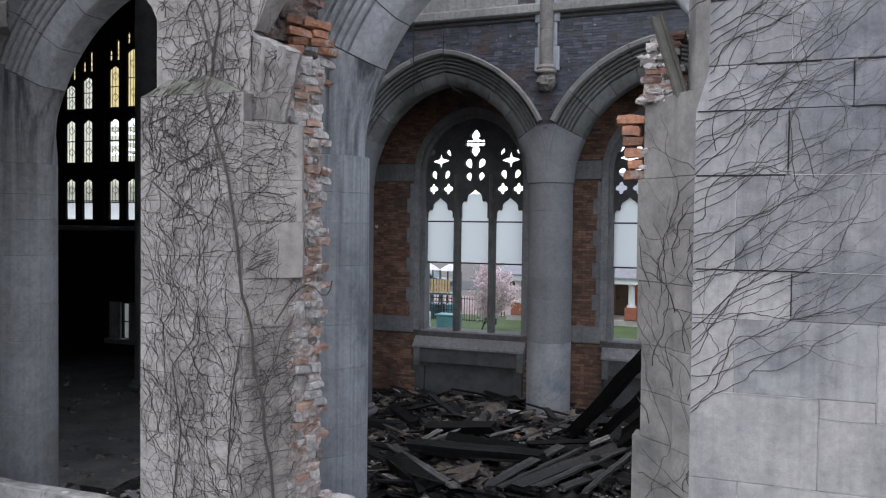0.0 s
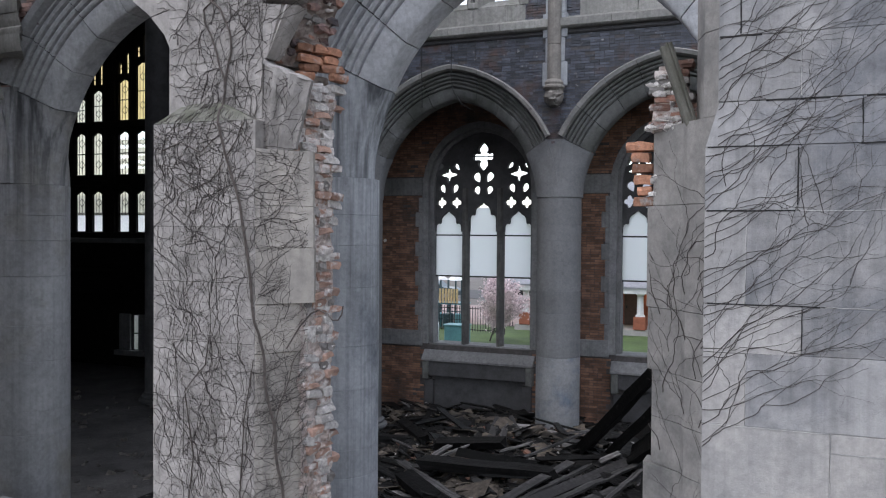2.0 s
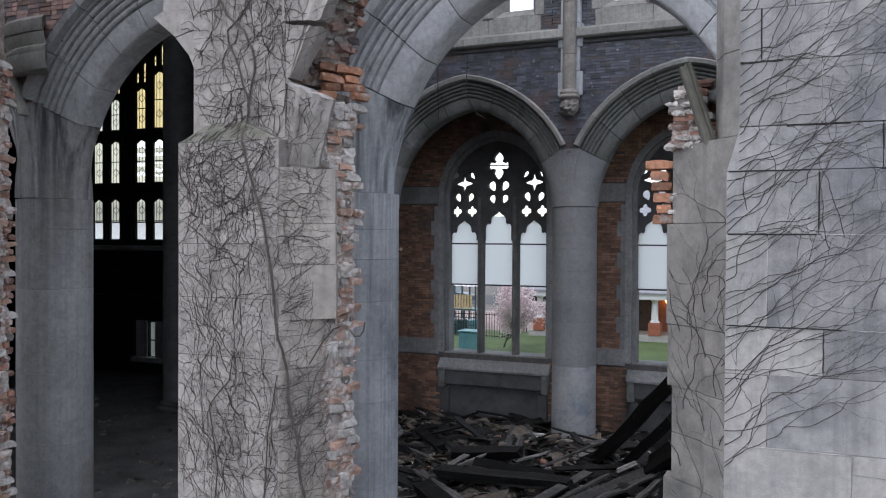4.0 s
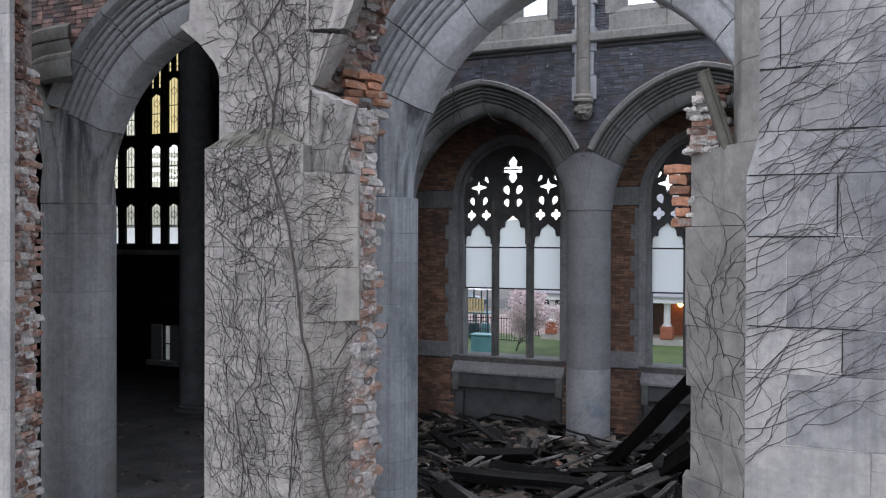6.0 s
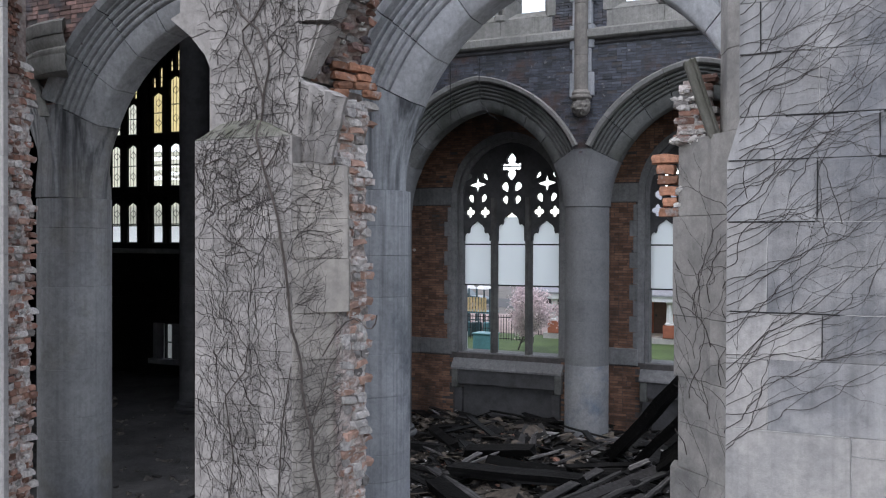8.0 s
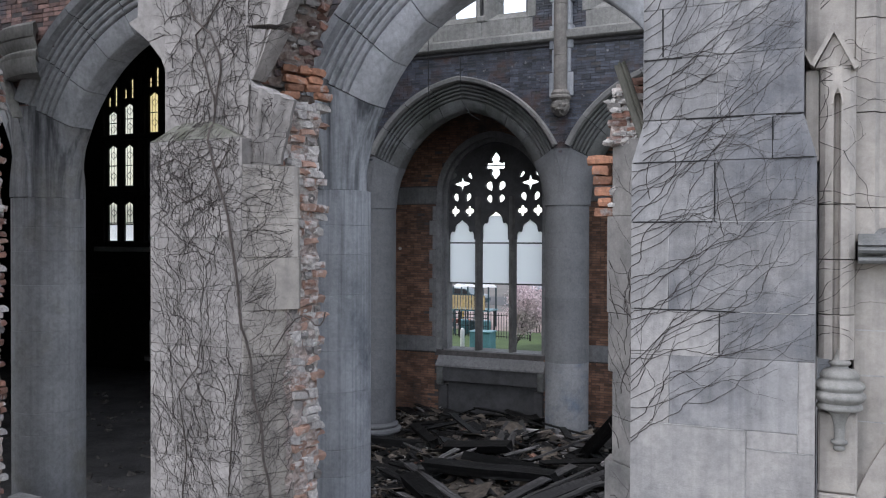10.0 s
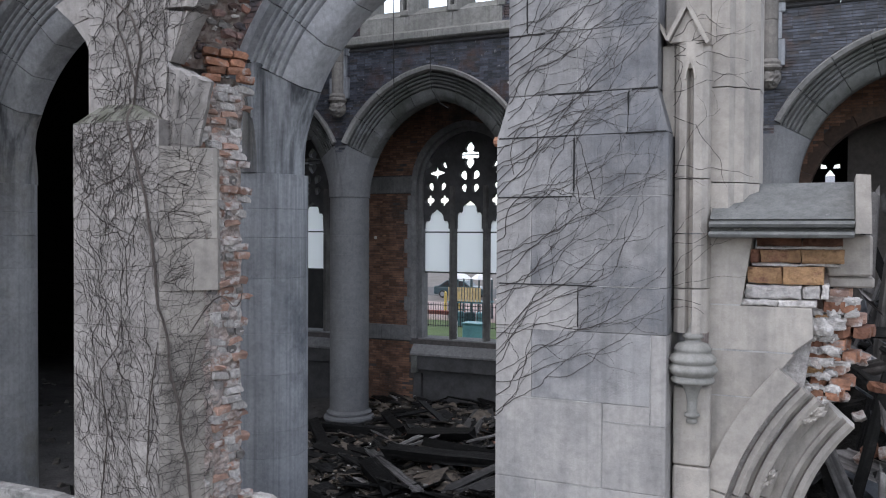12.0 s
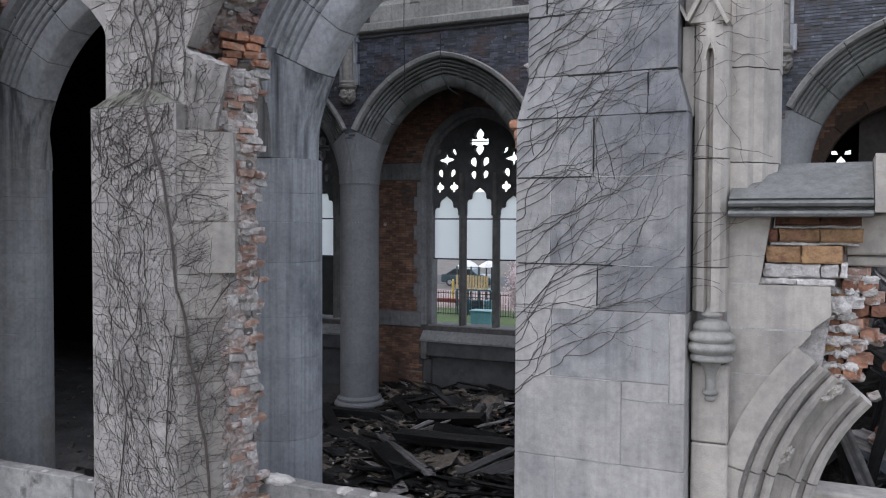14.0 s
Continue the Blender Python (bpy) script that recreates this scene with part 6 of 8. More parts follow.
rough_slab("mortar_bed", 1.10, 1.17, 3.53, 3.575, PW + 0.12, PW + 0.25, TORN_MORTAR, 43, 0.018)
# carved leaves in the hollow of the doorway arch: curled lobes round a stalk
for x, z, lean, size in ((1.035, 3.025, 38, 1.0), (0.86, 2.72, 62, 0.8)):
    bm = bmesh.new()
    r2 = random.Random(int(z * 100))
    for k in range(9):
        a = radians(k * 40 + r2.uniform(-12, 12))
        reach = r2.uniform(0.032, 0.055) * size
        steps = []
        for i in range(5):
            f = i / 4
            w = 0.016 * size * math.sin(math.pi * (0.18 + 0.76 * f)) * (1.25 if i % 2 else 0.75)
            c = Vector((1.7 * reach * f * math.cos(a), -0.03 * math.sin(math.pi * f * 0.9) - 0.006, 0.75 * reach * f * math.sin(a)))
            side = Vector((-math.sin(a), 0, math.cos(a)))
            steps.append([bm.verts.new(c + side * w), bm.verts.new(c + Vector((0, -0.010, 0))), bm.verts.new(c - side * w), bm.verts.new(c + Vector((0, 0.03, 0)))])
        for p, q in zip(steps, steps[1:]):
            for i in range(4):
                bm.faces.new((p[i], p[(i + 1) % 4], q[(i + 1) % 4], q[i]))
        bm.faces.new(steps[0])
        bm.faces.new(steps[-1])
    bmesh.ops.recalc_face_normals(bm, faces=bm.faces)
    for v in bm.verts:
        v.co += Vector((noise.noise(v.co * 70), noise.noise(v.co * 80), noise.noise(v.co * 75))) * 0.006
    bmesh.ops.transform(bm, verts=bm.verts, matrix=pose(x, PW + 0.13, z, 0, -lean, 0))
    part("carved_leaf", bm, CREAM_STONE, porch)
block("coping", porch, CREAM_STONE, 0.96, 2.4, 4.46, 4.66, 2.36, 2.50, 0.012)
block("plinth_wall", porch, MORTAR, 0.98, 2.4, 4.48, 4.64, GROUND_Z, 2.355, 0)

# ---- bare creeper stems ----
STEM = material("bare_creeper_stem", (0.062, 0.052, 0.05), (0.036, 0.03, 0.029), scale=30.0, vary=0.0)
PALE_STEM = material("old_creeper_trunk", (0.12, 0.10, 0.09), (0.055, 0.046, 0.042), scale=25.0, vary=0.0)


def tube(verts, faces, pts, radii):
    """A three-sided stem along points in space."""
    k0 = len(verts)
    for i, p in enumerate(pts):
        q = pts[min(i + 1, len(pts) - 1)] - pts[max(i - 1, 0)]
        side = Vector((q.z, 0, -q.x))
        side = side.normalized() if side.length > 1e-6 else Vector((1, 0, 0))
        r = radii[i]
        verts += [p + side * r, p + Vector((0, -1.4 * r, 0)), p - side * r]
    for i in range(len(pts) - 1):
        a, b = k0 + 3 * i, k0 + 3 * i + 3
        faces += [(a, a + 1, b + 1, b), (a + 1, a + 2, b + 2, b + 1), (a + 2, a, b, b + 2)]


def creep(verts, faces, rnd, x, z, heading, length, radius, inside, depth, drift, forks, level=0, pull=0.0, spread=(18, 45), squash=1.0):
    """One stem that wanders over a wall face and forks."""
    pts, radii = [], []
    n = max(3, int(length / 0.022))
    a = heading
    for i in range(n):
        if not inside(x, z):
            break
        pts.append(Vector((x, depth(x, z) - 0.6 * radius, z)))
        radii.append(radius * (1 - 0.65 * i / n))
        a += rnd.gauss(0, drift) + (heading - a) * pull + (rnd.choice((-1, 1)) * rnd.uniform(14, 34) if rnd.random() < 0.2 else 0)
        x += math.cos(radians(a)) * 0.022 * squash
        z += math.sin(radians(a)) * 0.022
        if level < 3 and rnd.random() < forks and i > 1:
            creep(verts, faces, rnd, x, z, a + rnd.choice((-1, 1)) * rnd.uniform(*spread), length * rnd.uniform(0.3, 0.65), radii[-1] * 0.75, inside, depth, drift, forks * 0.9, level + 1, pull, spread, squash)
    if len(pts) > 2:
        tube(verts, faces, pts, radii)


def stems(name, verts, faces, mat, label):
    me = bpy.data.meshes.new(name)
    me.from_pydata(verts, [], faces)
    me.materials.append(mat)
    return tagged(new(name, me), label, "creeper", kind="stuff")


def on_b1(x, z):
    half = 0.39 if z < 4.3 else max(0.335, 0.39 - (z - 4.3) * 0.25)
    return -half < x < half + 0.05 and z > 2.5


def b1_depth(x, z):
    return 3.917 if z < 4.3 else min(3.942, 3.917 + (z - 4.3) * 0.1)


rnd = random.Random(5)
V, F = [], []
for z0 in (2.95, 3.05, 3.16, 3.24, 3.36, 3.46, 3.55, 3.63, 3.72, 3.81, 3.9, 3.99, 4.07, 4.15, 4.23, 4.32, 4.4, 4.48, 4.57, 4.66, 4.75, 4.85, 4.95, 5.05, 2.97, 3.12, 3.2, 3.27, 3.33, 3.4, 3.5, 3.58, 3.68, 3.75, 3.86, 3.95, 4.03, 4.1, 4.18, 4.27, 4.36, 4.44, 4.52, 4.62, 4.7, 4.8, 4.9, 5.0):
    creep(V, F, rnd, -0.382 if z0 < 4.3 else -0.33, z0, rnd.uniform(18, 50), rnd.uniform(0.7, 1.2), rnd.uniform(0.0013, 0.0022), on_b1, b1_depth, 5, 0.06, 0, 0.22, (12, 34))
for k in range(5):
    creep(V, F, rnd, rnd.uniform(-0.3, 0.3), rnd.uniform(3.3, 4.3), rnd.choice((80, 100, 60, 130)) + rnd.uniform(-15, 15), rnd.uniform(0.3, 0.7), 0.0018, on_b1, b1_depth, 10, 0.07, 1, 0.08)
stems("creeper_stems", V, F, STEM, "fan of thin dark leafless creeper stems on pale limestone")


def on_b2(x, z):
    if z < 4.72:
        return -4.385 < x < -3.235 and z > 1.0
    if z < 4.86:
        return -4.38 + (z - 4.72) * 1.6 < x < -3.36
    return (-4.33 if z < 5.5 else -4.5) < x < (-3.20 if z < 5.0 else -3.40 + min(0.36, (z - 5.0) * 0.6)) and z < 6.25


def b2_depth(x, z):
    if x < -4.335 and z > 5.2:
        return 5.015
    base = 4.857 if z < 4.70 else (4.853 + 0.118 * (z - 4.70) / 0.155 if z < 4.855 else 4.967)
    if z > 4.70 and (x < -4.38 + 1.6 * (z - 4.70) or x > -3.50 - 2.6 * (z - 4.70)):
        base = 4.965
    if x > -3.50 and z > 4.5:
        return 4.957 + 0.10 * max(0.0, (x + 3.5) / 0.3) ** 2 if z < 5.1 else 4.952
    if x > -3.48:
        base = max(base, 4.852 + (x + 3.478) * 1.336)
    return base


rnd = random.Random(9)
V, F = [], []
for k in range(230):
    creep(V, F, rnd, rnd.uniform(-4.34, -3.38), rnd.uniform(1.1, 4.5), rnd.choice((90, 90, 60, 120, 30, 150)) + rnd.uniform(-25, 25), rnd.uniform(0.5, 1.3), rnd.uniform(0.0013, 0.0027), on_b2, b2_depth, 13, 0.09, 0, 0.05, (25, 65))
for k in range(24):
    creep(V, F, rnd, rnd.uniform(-4.45, -3.2), rnd.uniform(5.2, 6.1), rnd.uniform(10, 170), rnd.uniform(0.4, 0.9), rnd.uniform(0.0018, 0.0034), on_b2, b2_depth, 13, 0.085, 1, 0.05, (25, 65))
for k in range(110):
    creep(V, F, rnd, rnd.uniform(-4.3, -3.42), rnd.uniform(4.5, 5.9), rnd.uniform(20, 160), rnd.uniform(0.4, 0.9), rnd.uniform(0.0016, 0.003), on_b2, b2_depth, 13, 0.085, 1, 0.05, (25, 65))
for k in range(80):
    creep(V, F, rnd, rnd.uniform(-4.3, -3.5), rnd.uniform(4.15, 4.7), rnd.choice((170, 10, 200, -20)) + rnd.uniform(-25, 25), rnd.uniform(0.3, 0.6), 0.0022, on_b2, b2_depth, 13, 0.08, 1, 0.05, (25, 65))
for k in range(26):
    creep(V, F, rnd, rnd.uniform(-3.48, -3.24), rnd.uniform(4.5, 5.0), rnd.uniform(20, 160), rnd.uniform(0.3, 0.6), rnd.uniform(0.0015, 0.0028), lambda x, z: -3.5 < x < -3.21 and 4.5 < z < 5.02, b2_depth, 13, 0.085, 1, 0.05, (25, 65))
for k in range(115):
    creep(V, F, rnd, rnd.uniform(-3.47, -3.25), rnd.uniform(1.3, 4.9), rnd.uniform(20, 160), rnd.uniform(0.4, 0.9), rnd.uniform(0.0015, 0.0028), lambda x, z: -3.475 < x < -3.235 and z < 4.5, b2_depth, 13, 0.085, 1, 0.05, (25, 65), 0.65)
stems("creeper_stems", V, F, STEM, "dense mat of thin bare ivy stems over grey limestone")
V, F = [], []
TRUNKS = [[(-3.335, 1.3), (-3.35, 2.1), (-3.38, 2.46), (-3.43, 2.87), (-3.455, 3.19), (-3.50, 3.44), (-3.54, 3.77), (-3.60, 4.10), (-3.73, 4.47), (-3.83, 4.80), (-3.81, 4.99), (-3.76, 5.20), (-3.78, 5.375), (-3.86, 5.53), (-4.016, 5.654), (-4.12, 5.84), (-4.16, 6.1)],
          [(-3.82, 4.95), (-3.835, 5.06), (-3.885, 5.21), (-3.99, 5.43), (-4.005, 5.53), (-3.886, 5.62), (-3.76, 5.80), (-3.70, 6.05)], [(-3.40, 2.4), (-3.36, 2.7), (-3.31, 2.95), (-3.26, 3.08), (-3.24, 3.16)], [(-3.72, 4.45), (-3.62, 4.58), (-3.56, 4.70)],
          [(-4.15, 4.30), (-4.0, 4.22), (-3.85, 4.28), (-3.74, 4.42)], [(-4.12, 1.5), (-4.0, 2.3), (-4.08, 2.75), (-3.9, 2.95), (-3.85, 3.2)], [(-4.30, 4.50), (-4.12, 4.56), (-3.95, 4.48), (-3.80, 4.60)], [(-3.60, 2.0), (-3.56, 2.6), (-3.47, 3.1)]]
for k, line in enumerate(TRUNKS):
    pts, radii = [], []
    for i in range(len(line) - 1):
        for q in range(6):
            f = q / 6
            x = line[i][0] * (1 - f) + line[i + 1][0] * f + noise.noise((i + f, k, 0)) * 0.02
            z = line[i][1] * (1 - f) + line[i + 1][1] * f
            pts.append(Vector((x, b2_depth(x, z) - 0.008, z)))
            radii.append((0.0125 if k == 0 else (0.009 if k == 1 else 0.005)) * (1 - 0.4 * len(pts) / (6 * len(line))))
    tube(V, F, pts, radii)
LOOP = [(-3.33, 5.03, 3.08), (-3.26, 5.10, 3.24), (-3.19, 5.13, 3.33), (-3.12, 5.13, 3.36), (-3.06, 5.14, 3.33), (-3.02, 5.14, 3.29), (-2.98, 5.15, 3.29), (-2.955, 5.16, 3.33), (-2.95, 5.17, 3.39)]
tube(V, F, [Vector(p) for p in LOOP], [0.006] * len(LOOP))
stems("creeper_trunk", V, F, PALE_STEM, "thick twisted bare ivy trunk climbing grey stone")


def on_b4(x, z):
    return -0.86 < x < -0.40 and 2.0 < z < (4.55 if x < -0.56 else 6)


def b4_depth(x, z):
    return (4.955 + (-0.40 - x) * 1.1 if x > -0.60 else 5.18 + (-0.60 - x) * 1.0) - 0.004


rnd = random.Random(31)
V, F = [], []
for k in range(24):
    creep(V, F, rnd, rnd.uniform(-0.84, -0.42), rnd.uniform(2.0, 3.9), rnd.choice((90, 75, 110)) + rnd.uniform(-15, 15), rnd.uniform(0.7, 1.5), rnd.uniform(0.0016, 0.0034), on_b4, b4_depth, 9, 0.07, 1, 0.06)
stems("creeper_stems", V, F, STEM, "straggling bare creeper stems on a grey window jamb")


def on_shaft(x, z):
    return (0.44 < x < 0.60 or (0.60 <= x < 0.79 and z > 3.55)) and 3.45 < z < 5.4


rnd = random.Random(37)
V, F = [], []
for k in range(22):
    creep(V, F, rnd, 0.45, rnd.uniform(3.5, 5.2), rnd.uniform(-5, 55), rnd.uniform(0.2, 0.45), rnd.uniform(0.0011, 0.0019), on_shaft, lambda x, z: 3.99 if x < 0.6 else PW - 0.012, 9, 0.04, 1, 0.05)
stems("creeper_stems", V, F, STEM, "few thin bare creeper stems on a cream stone shaft")

# ---- fallen roof timbers and rubble ----
SLATE = material("broken_slate", (0.10, 0.11, 0.125), (0.06, 0.065, 0.075), rough=0.6, scale=10.0, vary=0.4)


def board_mesh(name, length, width, thick, mat, seed, split=True):
    """A board with torn ends, a slight bow and chipped edges."""
    r = random.Random(seed)
    bm = bmesh.new()
    n = 7
    rows = []
    for i in range(n + 1):
        x = -length / 2 + length * i / n
        bow = 0.012 * length * math.sin(math.pi * i / n) * r.choice((-1, 1)) * 0.3
        row = []
        for a, b in ((-1, -1), (-1, 1), (0.1, 1), (1, 1), (1, -1), (0.1, -1)):
            jag = r.uniform(-0.09, 0.09) if i in (0, n) and split else 0
            row.append(bm.verts.new((x + jag, a * width / 2 * (1 + r.uniform(-0.06, 0.02)), b * thick / 2 + bow)))
        rows.append(row)
    for a, b in zip(rows, rows[1:]):
        for i in range(6):
            bm.faces.new((a[i], a[(i + 1) % 6], b[(i + 1) % 6], b[i]))
    bm.faces.new(rows[0][::-1])
    bm.faces.new(rows[-1])
    bmesh.ops.recalc_face_normals(bm, faces=bm.faces)
    me = bpy.data.meshes.new(name)
    bm.to_mesh(me)
    bm.free()
    me.materials.append(mat)
    return me


BOARDS = [board_mesh("roof_board", l, w, t, m, k) for k, (l, w, t, m) in enumerate((
    (2.4, 0.16, 0.03, CHAR), (1.7, 0.14, 0.03, CHAR), (3.0, 0.20, 0.04, CHAR), (1.2, 0.13, 0.025, CHAR), (2.0, 0.24, 0.05, CHAR), (0.8, 0.12, 0.03, CHAR),
    (2.2, 0.14, 0.022, GREY_WOOD), (1.4, 0.12, 0.022, GREY_WOOD), (2.8, 0.15, 0.025, GREY_WOOD), (0.9, 0.10, 0.02, GREY_WOOD), (1.3, 0.06, 0.04, CHAR), (1.0, 0.05, 0.03, GREY_WOOD), (0.6, 0.09, 0.03, CHAR)))]
BEAMS = [board_mesh("roof_beam", l, w, t, CHAR, 20 + k) for k, (l, w, t) in enumerate(((4.2, 0.26, 0.22), (3.2, 0.22, 0.18), (2.6, 0.30, 0.14), (3.6, 0.18, 0.16)))]


def lay_board(me, x, y, z, rz, ry=0.0, rx=0.0, label="", category="board", group="fallen roof boards"):
    ob = new(me.name.split(".")[0], me)
    ob.matrix_world = pose(x, y, z, rx, ry, rz)
    dark = me.materials[0] is CHAR
    return tagged(ob, label or ("charred black roof board lying on the rubble" if dark else "weathered grey roof board lying on the rubble"), category, group)


def span_board(p, q, width, thick, mat, seed, turn, label, name="roof_board", group="boards in the porch pile"):
    """A board from one end point to the other, turned about its length."""
    p, q = Vector(p), Vector(q)
    d = q - p
    ob = new(name, board_mesh(name, d.length + 0.08, width, thick, mat, seed))
    ob.matrix_world = Matrix.Translation((p + q) / 2) @ d.to_track_quat("X", "Z").to_matrix().to_4x4() @ Matrix.Rotation(radians(turn), 4, "X")
    return tagged(ob, label, "board", group)


PILE_WOOD = material("sun_bleached_lath", (0.30, 0.285, 0.28), (0.17, 0.16, 0.155), grained=True, scale=12.0, vary=0.35, bump=0.6)


rnd = random.Random(12)
for k in range(360):
    x, y = rnd.uniform(-7.6, 0.3), rnd.uniform(8.2, 14.0)
    if rnd.random() < 0.25:
        x, y = rnd.uniform(-7.4, -0.5), rnd.uniform(14.8, 15.7)
    if any(math.hypot(x - a, y - b) < 0.75 for a in AXES for b in (NEAR_Y, FAR_Y)):
        continue
    me = BOARDS[rnd.choice((0, 1, 1, 3, 3, 5, 5, 5, 7, 9, 9, 10, 10, 10, 11, 11, 11, 12, 12, 12))]
    if y > 14.7 and me in (BOARDS[2], BOARDS[8], BOARDS[0]):
        me = BOARDS[5]
    rz = rnd.choice((20, 35, -25, -35, 150, 10, 60, 90)) + rnd.uniform(-18, 18)
    lay_board(me, x, y, heap(x, y) + rnd.uniform(0.0, 0.13), rz, rnd.uniform(-13, 13), rnd.uniform(-30, 30))
# the larger boards and beams lying uppermost
FALLEN = [
    ((-4.74, 10.75, 0.62), (-2.95, 10.90, 0.62), 0.20, CHAR),
    ((-4.36, 11.35, 0.66), (-3.11, 11.03, 0.66), 0.16, CHAR),
    ((-5.04, 12.02, 0.60), (-4.09, 12.30, 0.60), 0.16, CHAR),
    ((-5.22, 11.01, 0.50), (-3.71, 9.61, 0.50), 0.17, GREY_WOOD),
    ((-3.22, 9.55, 0.62), (-2.84, 11.53, 0.62), 0.13, GREY_WOOD),
    ((-3.06, 9.55, 0.64), (-2.54, 11.44, 0.64), 0.13, GREY_WOOD),
    ((-2.83, 9.52, 0.66), (-2.08, 11.76, 0.66), 0.14, GREY_WOOD),
    ((-2.62, 9.53, 0.68), (-1.87, 11.74, 0.68), 0.14, GREY_WOOD),
    ((-2.34, 9.75, 0.66), (-1.75, 11.04, 0.66), 0.12, GREY_WOOD),
    ((-3.49, 11.68, 0.62), (-3.07, 13.30, 0.62), 0.10, GREY_WOOD),
    ((-3.30, 11.70, 0.60), (-2.47, 12.13, 0.60), 0.09, CHAR),
    ((-3.96, 11.97, 0.62), (-3.67, 12.38, 0.62), 0.06, PILE_WOOD),
    ((-4.86, 11.38, 0.55), (-4.85, 12.34, 0.55), 0.08, PILE_WOOD),
    ((-4.76, 11.27, 0.56), (-4.60, 12.03, 0.56), 0.09, PILE_WOOD),
    ((-6.58, 13.92, 0.40), (-5.61, 12.74, 0.40), 0.15, CHAR),
    ((-6.05, 15.80, 0.40), (-4.39, 15.36, 0.35), 0.12, CHAR),
    ((-4.52, 12.95, 0.50), (-4.88, 14.41, 0.50), 0.12, GREY_WOOD),
    ((-4.33, 13.03, 0.50), (-4.68, 14.30, 0.50), 0.12, GREY_WOOD),
    ((-4.66, 14.50, 0.50), (-4.13, 13.27, 0.50), 0.10, GREY_WOOD),
    ((-2.00, 9.42, 0.75), (-1.77, 11.14, 0.75), 0.08, GREY_WOOD),
    ((-5.55, 11.11, 0.50), (-4.73, 10.73, 0.50), 0.12, CHAR),
    ((-3.85, 10.69, 0.55), (-3.28, 10.81, 0.55), 0.10, CHAR),
    ((-3.98, 10.71, 0.50), (-3.53, 10.13, 0.50), 0.10, GREY_WOOD),
    ((-4.76, 9.52, 0.50), (-3.96, 9.65, 0.50), 0.14, CHAR),
    ((-4.83, 10.32, 0.50), (-4.11, 9.58, 0.50), 0.25, CHAR),
    ((-3.17, 12.83, 0.75), (-2.87, 13.02, 0.75), 0.10, PILE_WOOD),
    ((-2.36, 11.56, 0.75), (-2.20, 11.87, 0.75), 0.08, PILE_WOOD),
    ((-3.47, 13.21, 0.75), (-3.20, 12.66, 0.75), 0.12, CHAR),
    ((-6.24, 13.79, 0.40), (-5.71, 14.86, 0.40), 0.10, CHAR),
]
for k, (p, q, w, m) in enumerate(FALLEN):
    big = m is CHAR and w > 0.14
    span_board((p[0], p[1], p[2] + 0.05 - 0.02 * (k % 3)), (q[0], q[1], q[2] + 0.05), w, 0.13 if big else 0.03, m, 400 + k, (12, -18, 25, -8)[k % 4], "thick charred roof beam lying on the rubble" if big else ("charred black roof board lying on the rubble" if m is CHAR else "weathered grey roof board lying on the rubble"),
               "roof_beam" if big else "roof_board", "fallen roof boards")
for x, y, z, rz, ry, rx, k in ((-6.2, 11.4, 0.25, -48, 5, 10, 3), (-5.9, 13.0, 0.3, 12, 2, 0, 3), (-5.2, 9.1, 0.42, -30, 3, 20, 1)):
    lay_board(BEAMS[k], x, y, z, rz, ry, rx, "thick charred roof beam lying across the rubble", "beam", "fallen roof beams")
for p, q, w, th, turn in (((-2.95, 12.75, 0.55), (-1.25, 11.0, 2.55), 0.24, 0.16, 20), ((-2.35, 12.2, 0.75), (-1.2, 10.8, 2.1), 0.18, 0.14, 35), ((-2.0, 11.8, 0.8), (-1.0, 10.6, 1.75), 0.30, 0.10, 60)):
    tagged(span_board(p, q, w, th, CHAR, int(-p[0] * 100), turn, "thick charred roof beam leaning up out of the rubble", "roof_beam", "fallen roof beams"), category="beam")
lay_board(BEAMS[2], -0.7, 10.6, 1.3, -50, -24, 60, "thick charred roof beam leaning up out of the rubble", "beam", "fallen roof beams")
wide = board_mesh("roof_panel", 2.6, 1.1, 0.05, CHAR, 77)
for x, y, z, rz, ry, rx in ((-1.0, 12.2, 1.0, -30, -22, 38), (-0.6, 11.2, 0.95, -20, -26, 45), (-1.5, 12.9, 0.8, -40, -18, 40), (-0.75, 11.9, 1.25, -33, -29, 70), (-1.05, 11.3, 0.85, -33, -29, 78), (-0.4, 10.3, 0.9, -20, -20, 55)):
    lay_board(wide, x, y, z, rz, ry, rx, "broad charred roof panel tilted on the rubble", "panel", "fallen roof panels")
# the pile behind the broken porch
rnd = random.Random(18)
for k in range(52):
    x, y = rnd.uniform(0.75, 3.0), rnd.uniform(5.3, 8.2)
    if math.hypot(x, y - NEAR_Y) < 0.8:
        continue
    steep = rnd.choice((8, 20, 35, 55, 70))
    lay_board(BOARDS[rnd.choice((3, 5, 1, 10, 12, 3, 5, 11, 9))], x, y, heap(x, y) + 0.15 + 0.45 * math.sin(radians(steep)), rnd.uniform(0, 180), -steep, rnd.uniform(-40, 40))


